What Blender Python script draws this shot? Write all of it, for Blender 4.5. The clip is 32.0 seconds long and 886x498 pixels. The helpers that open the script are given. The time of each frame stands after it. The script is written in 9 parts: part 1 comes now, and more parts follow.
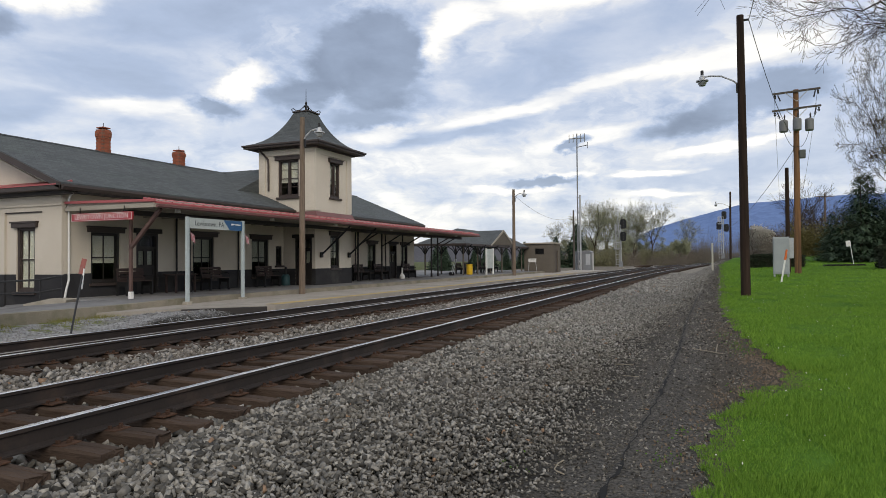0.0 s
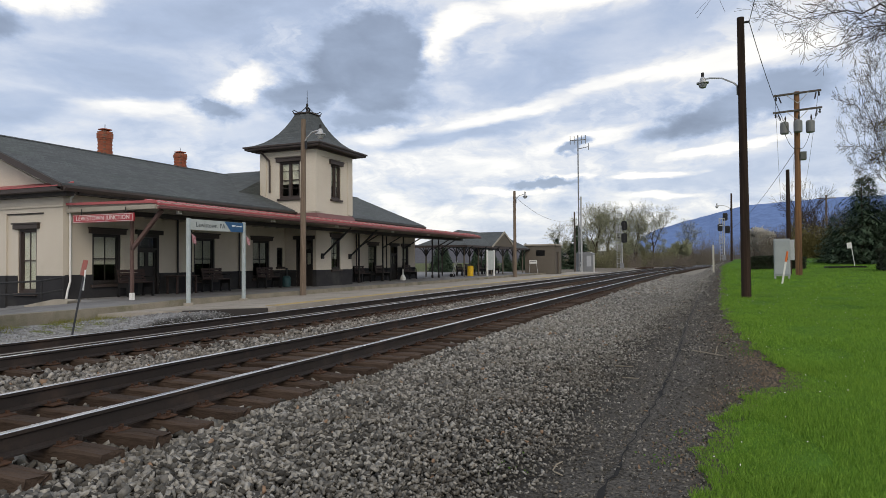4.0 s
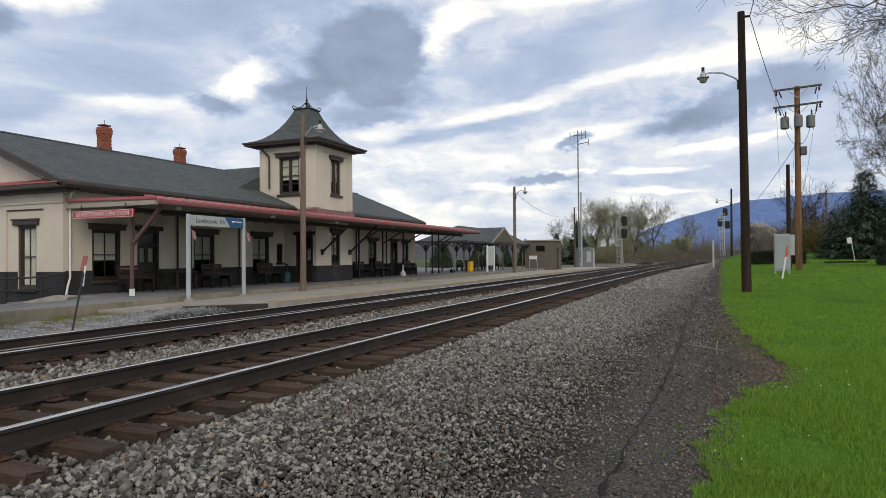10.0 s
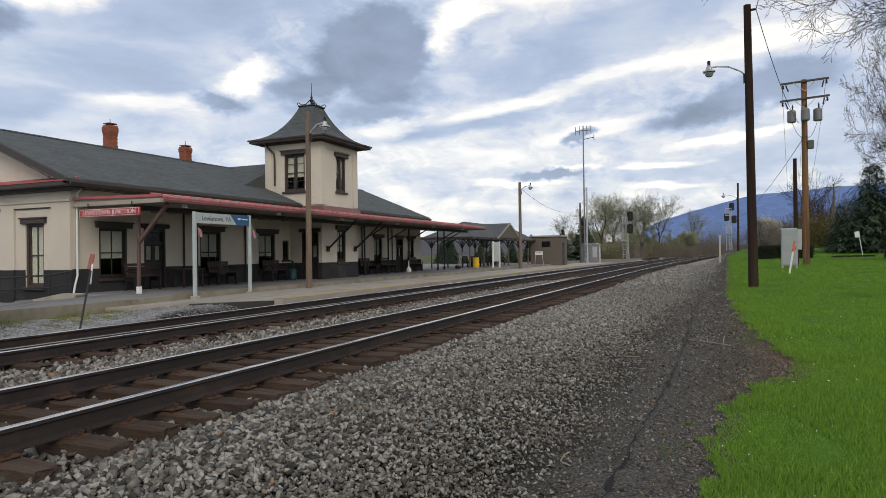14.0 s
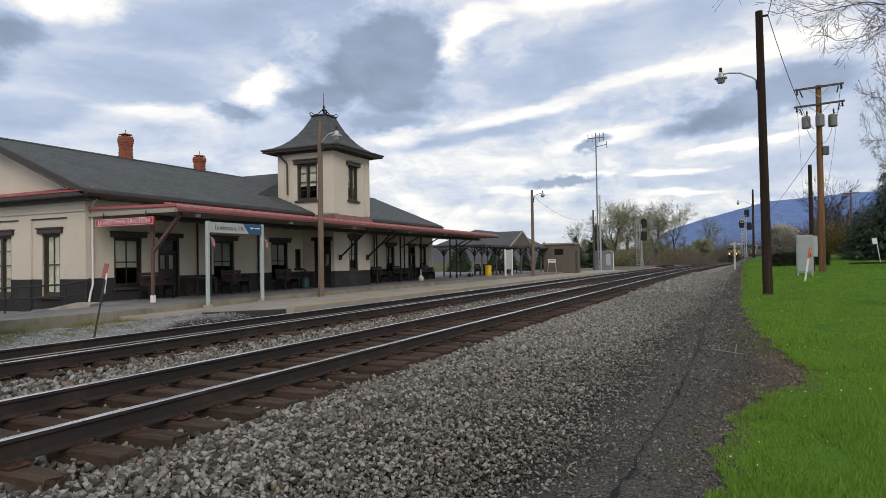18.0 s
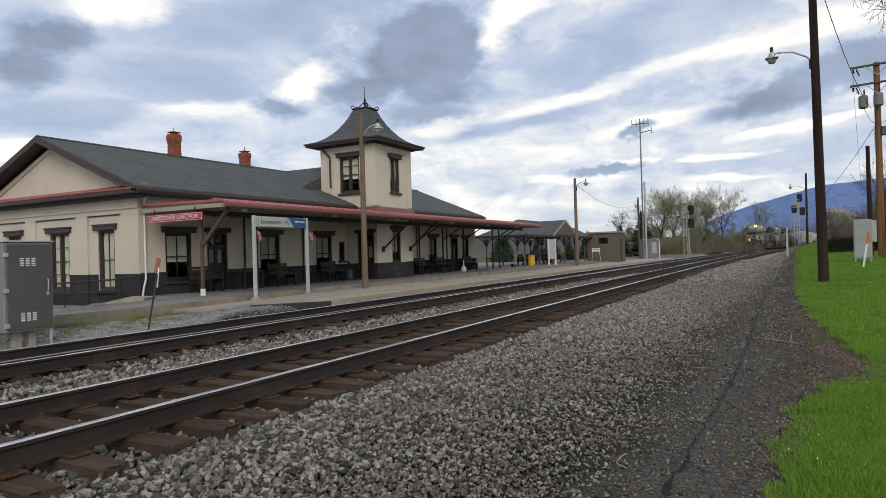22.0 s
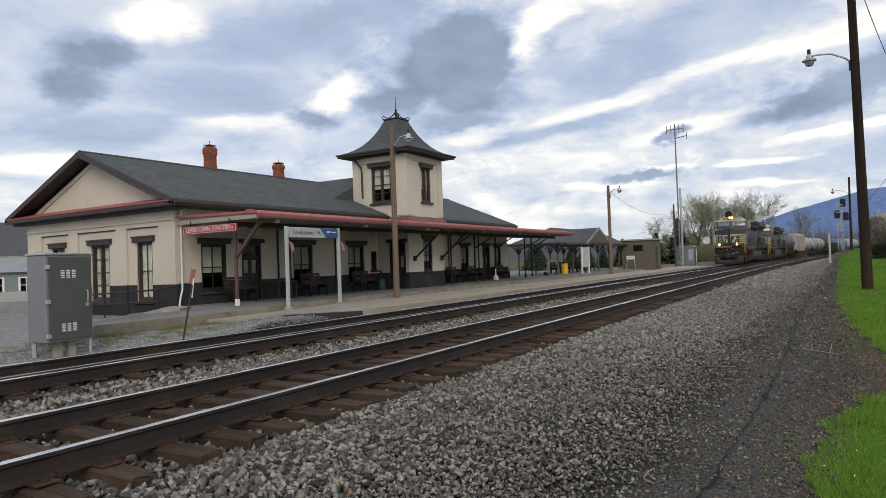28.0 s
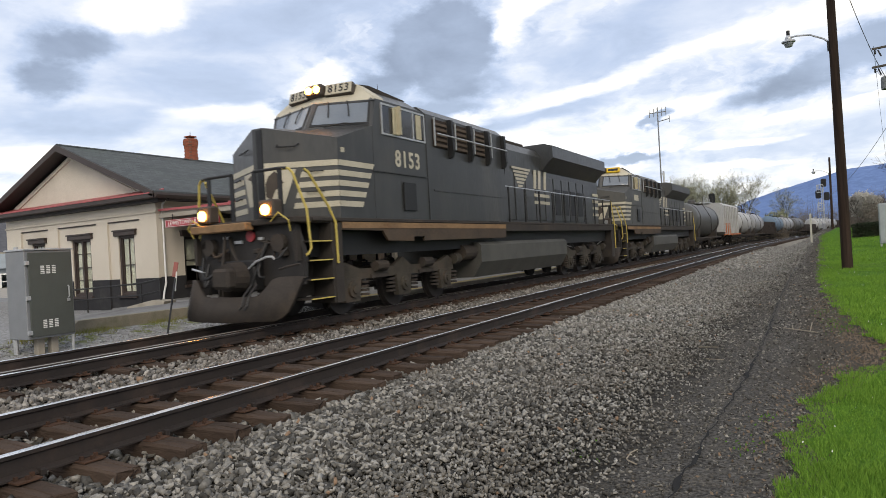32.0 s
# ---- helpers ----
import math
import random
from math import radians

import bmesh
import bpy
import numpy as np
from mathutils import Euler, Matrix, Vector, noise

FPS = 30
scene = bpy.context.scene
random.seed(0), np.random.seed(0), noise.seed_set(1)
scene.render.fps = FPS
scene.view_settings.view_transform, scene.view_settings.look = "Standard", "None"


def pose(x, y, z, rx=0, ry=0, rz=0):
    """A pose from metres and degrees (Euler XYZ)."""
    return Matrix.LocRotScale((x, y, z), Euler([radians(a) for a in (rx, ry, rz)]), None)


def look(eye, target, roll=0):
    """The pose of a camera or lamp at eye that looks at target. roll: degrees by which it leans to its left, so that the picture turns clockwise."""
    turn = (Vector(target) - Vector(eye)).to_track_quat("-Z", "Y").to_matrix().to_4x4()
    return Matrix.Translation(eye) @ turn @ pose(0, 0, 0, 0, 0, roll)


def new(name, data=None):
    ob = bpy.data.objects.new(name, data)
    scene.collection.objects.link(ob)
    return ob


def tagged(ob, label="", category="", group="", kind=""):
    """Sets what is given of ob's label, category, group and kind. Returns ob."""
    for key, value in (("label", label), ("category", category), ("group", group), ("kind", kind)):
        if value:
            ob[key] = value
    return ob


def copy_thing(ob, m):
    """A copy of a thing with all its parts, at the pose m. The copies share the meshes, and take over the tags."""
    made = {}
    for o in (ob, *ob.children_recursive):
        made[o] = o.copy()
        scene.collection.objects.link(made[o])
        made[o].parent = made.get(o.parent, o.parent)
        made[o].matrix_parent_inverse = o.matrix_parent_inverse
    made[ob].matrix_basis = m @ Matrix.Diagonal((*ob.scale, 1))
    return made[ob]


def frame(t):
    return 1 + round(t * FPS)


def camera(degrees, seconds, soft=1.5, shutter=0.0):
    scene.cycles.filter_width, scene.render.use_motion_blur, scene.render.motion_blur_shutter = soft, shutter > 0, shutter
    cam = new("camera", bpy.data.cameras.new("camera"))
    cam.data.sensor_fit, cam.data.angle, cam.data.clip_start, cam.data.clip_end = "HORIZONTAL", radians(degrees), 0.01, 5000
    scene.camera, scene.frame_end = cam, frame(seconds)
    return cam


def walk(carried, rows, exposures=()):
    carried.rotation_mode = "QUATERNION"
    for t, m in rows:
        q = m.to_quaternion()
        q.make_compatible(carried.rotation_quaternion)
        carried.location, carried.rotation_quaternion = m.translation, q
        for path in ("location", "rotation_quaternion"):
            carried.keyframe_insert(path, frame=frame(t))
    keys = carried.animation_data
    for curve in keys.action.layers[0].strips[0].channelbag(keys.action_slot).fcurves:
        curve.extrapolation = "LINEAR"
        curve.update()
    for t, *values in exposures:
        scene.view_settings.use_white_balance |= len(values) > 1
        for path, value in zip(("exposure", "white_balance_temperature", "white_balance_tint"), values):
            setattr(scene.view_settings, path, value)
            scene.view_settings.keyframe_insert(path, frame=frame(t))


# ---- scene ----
cam = camera(68.3, 32.0, soft=0.6, shutter=0.1)
# seconds, eye x y z, yaw, pitch, roll
PATH = [
    (0.0, -0.088, -0.037, 1.269, 22.378, 1.007, 0.447),
    (0.5, -0.078, -0.053, 1.266, 22.396, 1.046, 0.396),
    (1.0, -0.074, -0.058, 1.265, 22.658, 0.933, 0.389),
    (1.5, -0.075, -0.056, 1.263, 22.792, 0.920, 0.329),
    (2.0, -0.083, -0.041, 1.270, 22.687, 0.919, 0.451),
    (2.5, -0.087, -0.035, 1.267, 22.112, 1.027, 0.514),
    (3.0, -0.079, -0.042, 1.266, 21.680, 1.136, 0.374),
    (3.5, -0.060, -0.060, 1.271, 22.473, 1.228, 0.378),
    (5.5, -0.083, -0.028, 1.273, 22.278, 0.817, 0.378),
    (6.0, -0.082, -0.040, 1.264, 21.732, 1.316, 0.458),
    (6.5, -0.076, -0.048, 1.260, 21.669, 1.171, 0.318),
    (7.0, -0.079, -0.044, 1.260, 21.682, 0.860, 0.290),
    (7.5, -0.066, -0.051, 1.265, 21.823, 0.812, 0.407),
    (8.0, -0.070, -0.050, 1.261, 21.973, 0.887, 0.319),
    (8.5, -0.071, -0.051, 1.261, 22.265, 0.854, 0.456),
    (9.0, -0.072, -0.047, 1.264, 22.316, 0.836, 0.508),
    (9.5, -0.075, -0.044, 1.262, 22.393, 0.852, 0.449),
    (10.0, -0.076, -0.046, 1.261, 22.464, 0.769, 0.485),
    (10.5, -0.075, -0.042, 1.263, 22.605, 0.735, 0.582),
    (11.0, -0.085, -0.036, 1.262, 22.624, 0.732, 0.433),
    (11.5, -0.088, -0.038, 1.262, 22.619, 0.621, 0.326),
    (12.0, -0.080, -0.042, 1.265, 22.646, 0.469, 0.470),
    (12.5, -0.083, -0.041, 1.261, 22.738, 0.459, 0.564),
    (13.0, -0.071, -0.037, 1.267, 22.855, 0.474, 0.828),
    (13.5, -0.078, -0.041, 1.262, 22.933, 0.462, 0.756),
    (15.5, -0.064, -0.035, 1.273, 22.917, 0.250, 1.032),
    (16.0, -0.064, -0.026, 1.272, 22.017, 0.326, 1.392),
    (16.5, -0.055, -0.010, 1.271, 21.907, 0.370, 1.571),
    (17.0, -0.016, -0.024, 1.261, 22.595, 0.518, 1.153),
    (17.5, 0.002, -0.022, 1.286, 23.886, 0.969, 1.042),
    (18.0, -0.007, -0.031, 1.275, 24.120, 1.149, 0.951),
    (18.5, 0.003, -0.042, 1.275, 24.987, 1.169, 1.095),
    (19.0, -0.003, -0.041, 1.275, 26.022, 1.171, 1.240),
    (19.5, -0.030, -0.031, 1.273, 26.230, 1.209, 1.225),
    (20.0, -0.033, -0.031, 1.270, 26.578, 0.872, 1.225),
    (20.5, -0.042, -0.031, 1.269, 27.068, 0.903, 1.402),
    (21.0, -0.048, -0.028, 1.271, 27.225, 0.756, 1.453),
    (21.5, -0.048, -0.022, 1.269, 27.655, 0.711, 1.244),
    (22.0, -0.038, -0.006, 1.274, 27.827, 0.427, 1.720),
    (22.5, -0.013, 0.008, 1.274, 28.175, 0.523, 1.572),
    (23.0, -0.022, 0.005, 1.282, 28.272, 0.669, 1.348),
    (23.5, -0.008, 0.001, 1.275, 29.469, 0.834, 1.001),
    (24.0, 0.006, -0.007, 1.285, 29.937, 0.908, 1.487),
    (24.5, 0.002, -0.002, 1.284, 30.105, 1.049, 1.695),
    (25.0, 0.005, -0.003, 1.287, 30.281, 1.044, 2.522),
    (25.5, 0.015, 0.008, 1.290, 30.362, 0.618, 2.486),
    (27.5, 0.051, 0.051, 1.306, 31.184, 1.193, 1.546),
    (28.0, 0.035, 0.048, 1.295, 30.757, 1.273, 2.064),
    (28.5, 0.069, 0.056, 1.291, 31.248, 1.092, 3.987),
    (29.0, 0.091, 0.055, 1.305, 31.189, 0.962, 4.129),
    (29.5, 0.084, 0.061, 1.298, 30.594, 0.869, 4.703),
    (30.0, 0.083, 0.068, 1.307, 30.597, 0.806, 4.231),
    (30.5, 0.072, 0.072, 1.299, 30.246, 0.753, 3.905),
    (31.0, 0.071, 0.068, 1.301, 29.674, 0.726, 3.433),
    (31.5, 0.077, 0.072, 1.299, 29.471, 0.102, 3.089),
    (32.0, 0.070, 0.078, 1.292, 29.583, 0.118, 3.255),
]
walk(cam, [(t, pose(x, y, z, 0, 0, yaw) @ pose(0, 0, 0, 0, roll, 0) @ pose(0, 0, 0, 90 + pitch, 0, 0))
           for t, x, y, z, yaw, pitch, roll in PATH],
     [(0.0, 0.2, 7520, 10), (29.0, 0.18, 7520, 10), (30.5, 0.2, 7520, 10), (31.5, 0.3, 7560, 10), (32.0, 0.5, 7640, 10)])

# ---- world and light ----
SUN_AZ, SUN_EL = radians(140), radians(32)     # azimuth from +y towards +x
world = bpy.data.worlds.new("overcast_sky")
scene.world = world
world.use_nodes = True


class Net:
    """Small helper to wire nodes."""
    def __init__(self, tree):
        self.t = tree

    def n(self, kind, **props):
        node = self.t.nodes.new(kind)
        for k, v in props.items():
            if k == "op":
                node.operation = v
            elif k == "blend":
                node.blend_type = v
        return node

    def put(self, sock, v):
        if isinstance(v, bpy.types.NodeSocket):
            self.t.links.new(v, sock)
        elif v is not None:
            sock.default_value = v

    def math(self, op, a, b=None, c=None, clamp=False):
        m = self.n("ShaderNodeMath", op=op)
        m.use_clamp = clamp
        for s, v in zip(m.inputs, (a, b, c)):
            self.put(s, v)
        return m.outputs[0]

    def mix(self, f, a, b, blend="MIX"):
        m = self.n("ShaderNodeMix")
        m.data_type, m.blend_type = "RGBA", blend
        for i, v in ((0, f), (6, a), (7, b)):
            if isinstance(v, tuple) and len(v) == 3:
                v = (*v, 1)
            self.put(m.inputs[i], v)
        return m.outputs[2]

    def noise(self, vec, scale, detail=4.0, rough=0.55, distort=0.0):
        m = self.n("ShaderNodeTexNoise")
        self.put(m.inputs["Vector"], vec)
        m.inputs["Scale"].default_value, m.inputs["Detail"].default_value = scale, detail
        m.inputs["Roughness"].default_value, m.inputs["Distortion"].default_value = rough, distort
        return m.outputs["Fac"]

    def range(self, v, a, b, c=0.0, d=1.0, smooth=True):
        m = self.n("ShaderNodeMapRange")
        m.interpolation_type = "SMOOTHSTEP" if smooth else "LINEAR"
        for i, x in enumerate((v, a, b, c, d)):
            self.put(m.inputs[i], x)
        return m.outputs[0]

    def xyz(self, x, y, z):
        m = self.n("ShaderNodeCombineXYZ")
        for s, v in zip(m.inputs, (x, y, z)):
            self.put(s, v)
        return m.outputs[0]

    def split(self, v):
        m = self.n("ShaderNodeSeparateXYZ")
        self.put(m.inputs[0], v)
        return m.outputs


def make_sky():
    t = world.node_tree
    t.nodes.clear()
    k = Net(t)
    out = k.n("ShaderNodeOutputWorld")
    bg = k.n("ShaderNodeBackground")
    sky = k.n("ShaderNodeTexSky")
    sky.sky_type, sky.sun_disc = "NISHITA", False
    sky.sun_elevation, sky.sun_rotation = SUN_EL, SUN_AZ
    clear = k.mix(1.0, sky.outputs[0], (0.10, 0.10, 0.10), "MULTIPLY")
    d = k.n("ShaderNodeTexCoord").outputs["Generated"]
    x, y, z = k.split(d)
    az = k.math("MULTIPLY", k.math("ARCTAN2", x, y), 57.2958)       # degrees, right positive
    el = k.math("MULTIPLY", k.math("ARCSINE", z), 57.2958)
    zz = k.math("MAXIMUM", z, 0.02)
    # cloud deck: flat layer seen in perspective, plus free lumps
    den = k.math("ADD", zz, 0.16)
    deck = k.xyz(k.math("DIVIDE", x, den), k.math("DIVIDE", y, den), 0.0)
    big = k.noise(deck, 0.9, 3.0, 0.45, 0.3)
    fine = k.noise(deck, 3.0, 6.0, 0.58, 0.3)

    def swirl(vec, scale, detail, rough, amp):
        m = k.n("ShaderNodeTexNoise")
        k.put(m.inputs["Vector"], vec)
        m.inputs["Scale"].default_value, m.inputs["Detail"].default_value, m.inputs["Roughness"].default_value = scale, detail, rough
        sub = k.n("ShaderNodeVectorMath", op="SUBTRACT")
        t.links.new(m.outputs["Color"], sub.inputs[0])
        sub.inputs[1].default_value = (0.5, 0.5, 0.5)
        mul = k.n("ShaderNodeVectorMath", op="MULTIPLY")
        t.links.new(sub.outputs[0], mul.inputs[0])
        mul.inputs[1].default_value = amp
        return mul.outputs[0]

    def plus(u, v):
        m = k.n("ShaderNodeVectorMath", op="ADD")
        t.links.new(u, m.inputs[0])
        t.links.new(v, m.inputs[1])
        return m.outputs[0]

    flat = k.xyz(az, el, 0.0)
    tall = k.xyz(az, k.math("MULTIPLY", el, 1.7), 2.0)
    # two warped copies of the dome: lumpy for the heaps, drawn out for the streaks
    heap = plus(flat, plus(swirl(tall, 0.16, 3.0, 0.5, (4.2, 3.0, 0.0)), swirl(tall, 0.7, 6.0, 0.62, (2.1, 1.5, 0.0))))
    wisp = plus(flat, plus(swirl(k.xyz(k.math("MULTIPLY", az, 0.5), k.math("MULTIPLY", el, 1.6), 6.0), 0.16, 4.0, 0.55, (9.0, 2.4, 0.0)),
                           swirl(k.xyz(k.math("MULTIPLY", az, 0.4), k.math("MULTIPLY", el, 1.5), 8.0), 0.9, 6.0, 0.6, (3.0, 0.8, 0.0))))

    def lump(a, e, ra, re, soft=0.5, turn=0.0, on=None):
        m = k.n("ShaderNodeMapping")
        m.vector_type = "TEXTURE"
        t.links.new(on or heap, m.inputs[0])
        m.inputs["Location"].default_value = (a, e, 0)
        m.inputs["Rotation"].default_value = (0, 0, radians(turn))
        m.inputs["Scale"].default_value = (ra, re, 1)
        ln = k.n("ShaderNodeVectorMath", op="LENGTH")
        t.links.new(m.outputs[0], ln.inputs[0])
        return k.range(ln.outputs["Value"], 1.0 + soft * 0.35, 1.0 - soft * 0.65)

    def band(*args):
        return lump(*args, on=wisp)

    def most(masks):
        v = masks[0]
        for m in masks[1:]:
            v = k.math("MAXIMUM", v, m)
        return v

    streak = k.range(k.noise(plus(wisp, k.xyz(0.0, k.math("MULTIPLY", az, -0.06), 0.0)), 0.32, 6.0, 0.6), 0.36, 0.64)
    lum = k.math("ADD", k.math("MULTIPLY", big, 0.6), k.math("MULTIPLY", fine, 0.4))
    lum = k.range(lum, 0.34, 0.66, 0.36, 0.80)
    lum = k.math("ADD", lum, k.math("MULTIPLY", k.math("SUBTRACT", streak, 0.5), 0.22))

    def lay(v, mask, level, keep=0.3):
        """Pull the brightness towards a level inside a mask, keeping some of the texture."""
        goal = k.math("MULTIPLY_ADD", k.math("SUBTRACT", fine, 0.5), keep, level)
        m = k.n("ShaderNodeMix")
        for sock, val in zip((m.inputs[0], m.inputs[2], m.inputs[3]), (mask, v, goal)):
            k.put(sock, val)
        return m.outputs[0]

    # broad blue-grey banks
    lum = lay(lum, band(-60, 15.0, 20, 9.0, 0.9), 0.50, 0.9)
    lum = lay(lum, most([band(-12.0, 17.0, 10.5, 2.7, 0.8, 17), band(-21.0, 11.0, 8.5, 1.0, 0.9, 8), band(-49.5, 14.6, 7.5, 2.2, 0.9, 4),
                         band(-45.5, 19.3, 8.5, 2.7, 0.9, 6), band(-57.5, 11.4, 6.5, 1.6, 0.8, 4), band(-36, 21.5, 5.0, 2.0, 0.9)]), 0.30, 0.5)
    lum = lay(lum, most([band(-36, 11.2, 7.0, 1.2, 0.9, 5), band(-4.0, 18.6, 8.0, 2.0, 0.9, 14), band(14.0, 9.0, 9.0, 3.0, 0.9), band(3.0, 7.2, 9.0, 1.4, 0.9, 4), band(28, 17, 12, 5, 0.9)]), 0.42, 0.5)
    # breaks where the sun comes through
    lum = lay(lum, most([lump(-39.5, 14.7, 3.4, 1.1, 1.0, 26), band(-21.0, 19.8, 5.0, 1.1, 1.0, 20), lump(-23.2, 18.0, 2.0, 1.5, 1.0), band(-11.5, 21.8, 9.0, 1.2, 1.0, 8), lump(-53.5, 20.0, 4.0, 1.6, 1.0, 10)]), 0.97, 0.5)
    lum = lay(lum, most([band(-15.5, 13.1, 8.0, 0.75, 0.9, 13), band(-7.5, 14.9, 4.5, 0.7, 0.9, 10), band(2.5, 15.9, 8.5, 1.1, 0.8, 6), band(-9.4, 10.3, 4.2, 0.75, 0.9, 10),
                         band(-19.5, 8.4, 4.5, 0.9, 1.0, 4), band(-27.5, 10.7, 3.2, 0.8, 1.0, 5), band(-46.5, 12.4, 6.0, 0.8, 1.0, 6)]), 0.86, 0.7)
    lum = lay(lum, most([band(-3.8, 7.4, 3.2, 0.35, 0.9, 3), band(0.6, 9.0, 5.0, 0.35, 0.9, 3), band(-3.2, 5.3, 3.4, 0.4, 0.9), band(-17.0, 6.2, 5.0, 0.35, 1.0), band(-62, 8.6, 5, 1.0, 0.9), band(-11.0, 7.6, 3.0, 0.4, 1.0, 4)]), 0.95, 0.3)
    # heaped dark clouds
    dark = most([lump(-28.8, 17.5, 5.6, 4.3, 0.36), lump(-33.8, 14.2, 4.5, 1.6, 0.8, 10), lump(-27.6, 14.4, 4.6, 1.8, 0.9), lump(-42.2, 12.6, 2.6, 1.1, 0.9),
                 lump(-0.6, 11.5, 5.4, 1.5, 0.8, 12), lump(-58.6, 16.7, 4.0, 1.9, 0.8, 8), lump(-60.2, 14.6, 2.6, 1.5, 1.0)])
    lum = lay(lum, k.math("MULTIPLY", dark, k.math("MULTIPLY_ADD", dark, 0.35, 0.62)), 0.08, 0.5)
    lum = lay(lum, most([lump(5.5, 13.2, 4.4, 1.6, 0.7, 8), lump(-10.9, 9.7, 1.9, 0.6, 0.6, 12), lump(-13.2, 6.8, 2.9, 0.65, 0.6, 8), lump(-28.5, 12.4, 5.0, 0.9, 0.9), lump(44, 14, 14, 4, 0.7)]), 0.16, 0.3)
    shade = k.n("ShaderNodeValToRGB")
    t.links.new(lum, shade.inputs[0])
    cr = shade.color_ramp
    cr.elements[0].position, cr.elements[0].color = 0.0, (0.175, 0.232, 0.36, 1)
    cr.elements[1].position, cr.elements[1].color = 1.0, (0.95, 0.955, 0.96, 1)
    for p, c in ((0.16, (0.245, 0.325, 0.495)), (0.32, (0.325, 0.425, 0.64)), (0.5, (0.455, 0.545, 0.735)), (0.68, (0.59, 0.655, 0.785)), (0.84, (0.75, 0.80, 0.885))):
        e = cr.elements.new(p)
        e.color = (*c, 1)
    cloud = k.mix(k.range(el, 6.0, -1.0, 0.0, 0.55), shade.outputs[0], (0.60, 0.675, 0.81))
    final = k.mix(0.9, clear, cloud)
    below = k.range(el, -1.0, -6.0)
    final = k.mix(below, final, (0.12, 0.12, 0.11))
    t.links.new(final, bg.inputs[0])
    bg.inputs[1].default_value = 1.15
    t.links.new(bg.outputs[0], out.inputs[0])


make_sky()
sun = new("sun", bpy.data.lights.new("sun", "SUN"))
sun.data.energy, sun.data.angle, sun.data.color = 1.1, radians(30), (1.0, 0.95, 0.88)
sun.matrix_world = look((0, 0, 50), (-50 * math.sin(SUN_AZ), -50 * math.cos(SUN_AZ), 50 - 50 * math.tan(SUN_EL)))
scene.view_settings.exposure = 0.0


# ---- materials ----
def mat(name, a, b=None, rough=0.8, metal=0.0, scale=6.0, fine=60.0, bump=0.25, dist=0.004, grime=None, spec=None, stretch=(1, 1, 1), rand=0.0, coat=0.0):
    """Two-scale mottled material: a and b the two tones, grime a third one in patches."""
    m = bpy.data.materials.new(name)
    m.use_nodes = True
    t = m.node_tree
    k = Net(t)
    bs = t.nodes["Principled BSDF"]
    co = k.n("ShaderNodeTexCoord").outputs["Object"]
    mp = k.n("ShaderNodeMapping")
    mp.inputs["Scale"].default_value = stretch
    t.links.new(co, mp.inputs[0])
    v = mp.outputs[0]
    b = b or tuple(c * 0.75 for c in a)
    n1, n2 = k.noise(v, scale, 5), k.noise(v, fine, 4, 0.6)
    c = k.mix(k.range(n1, 0.32, 0.68), a, b)
    c = k.mix(0.35, c, k.mix(k.range(n2, 0.3, 0.7), tuple(x * 0.6 for x in a), tuple(min(1, x * 1.25) for x in a)))
    if grime:
        n3 = k.noise(v, scale * 0.45, 7, 0.65)
        c = k.mix(k.range(n3, 0.5, 0.72, 0, 0.75), c, grime)
    if rand:
        inf = k.n("ShaderNodeObjectInfo").outputs["Random"]
        c = k.mix(rand, c, k.mix(inf, tuple(x * 0.5 for x in a), tuple(min(1, x * 1.5) for x in a)))
    t.links.new(c, bs.inputs["Base Color"])
    t.links.new(k.range(n2, 0.2, 0.8, max(0.02, rough - 0.1), min(1, rough + 0.1)), bs.inputs["Roughness"])
    bs.inputs["Metallic"].default_value = metal
    if spec is None and rough >= 0.8 and not metal:
        spec = 0.15
    if spec is not None:
        bs.inputs["Specular IOR Level"].default_value = spec
    bs.inputs["Coat Weight"].default_value = coat
    if bump:
        bp = k.n("ShaderNodeBump")
        bp.inputs["Strength"].default_value, bp.inputs["Distance"].default_value = bump, dist
        t.links.new(k.math("ADD", n1, n2), bp.inputs["Height"])
        t.links.new(bp.outputs[0], bs.inputs["Normal"])
    return m


def glow(name, color, strength):
    m = bpy.data.materials.new(name)
    m.use_nodes = True
    b = m.node_tree.nodes["Principled BSDF"]
    b.inputs["Base Color"].default_value = (*color, 1)
    b.inputs["Emission Color"].default_value = (*color, 1)
    b.inputs["Emission Strength"].default_value = strength
    return m


def glass(name, tint=(0.8, 0.85, 0.85), rough=0.03, alpha=0.5):
    m = bpy.data.materials.new(name)
    m.use_nodes = True
    b = m.node_tree.nodes["Principled BSDF"]
    b.inputs["Base Color"].default_value = (*tint, 1)
    b.inputs["Roughness"].default_value = rough
    b.inputs["Transmission Weight"].default_value = 1.0
    b.inputs["IOR"].default_value = 1.2
    return m


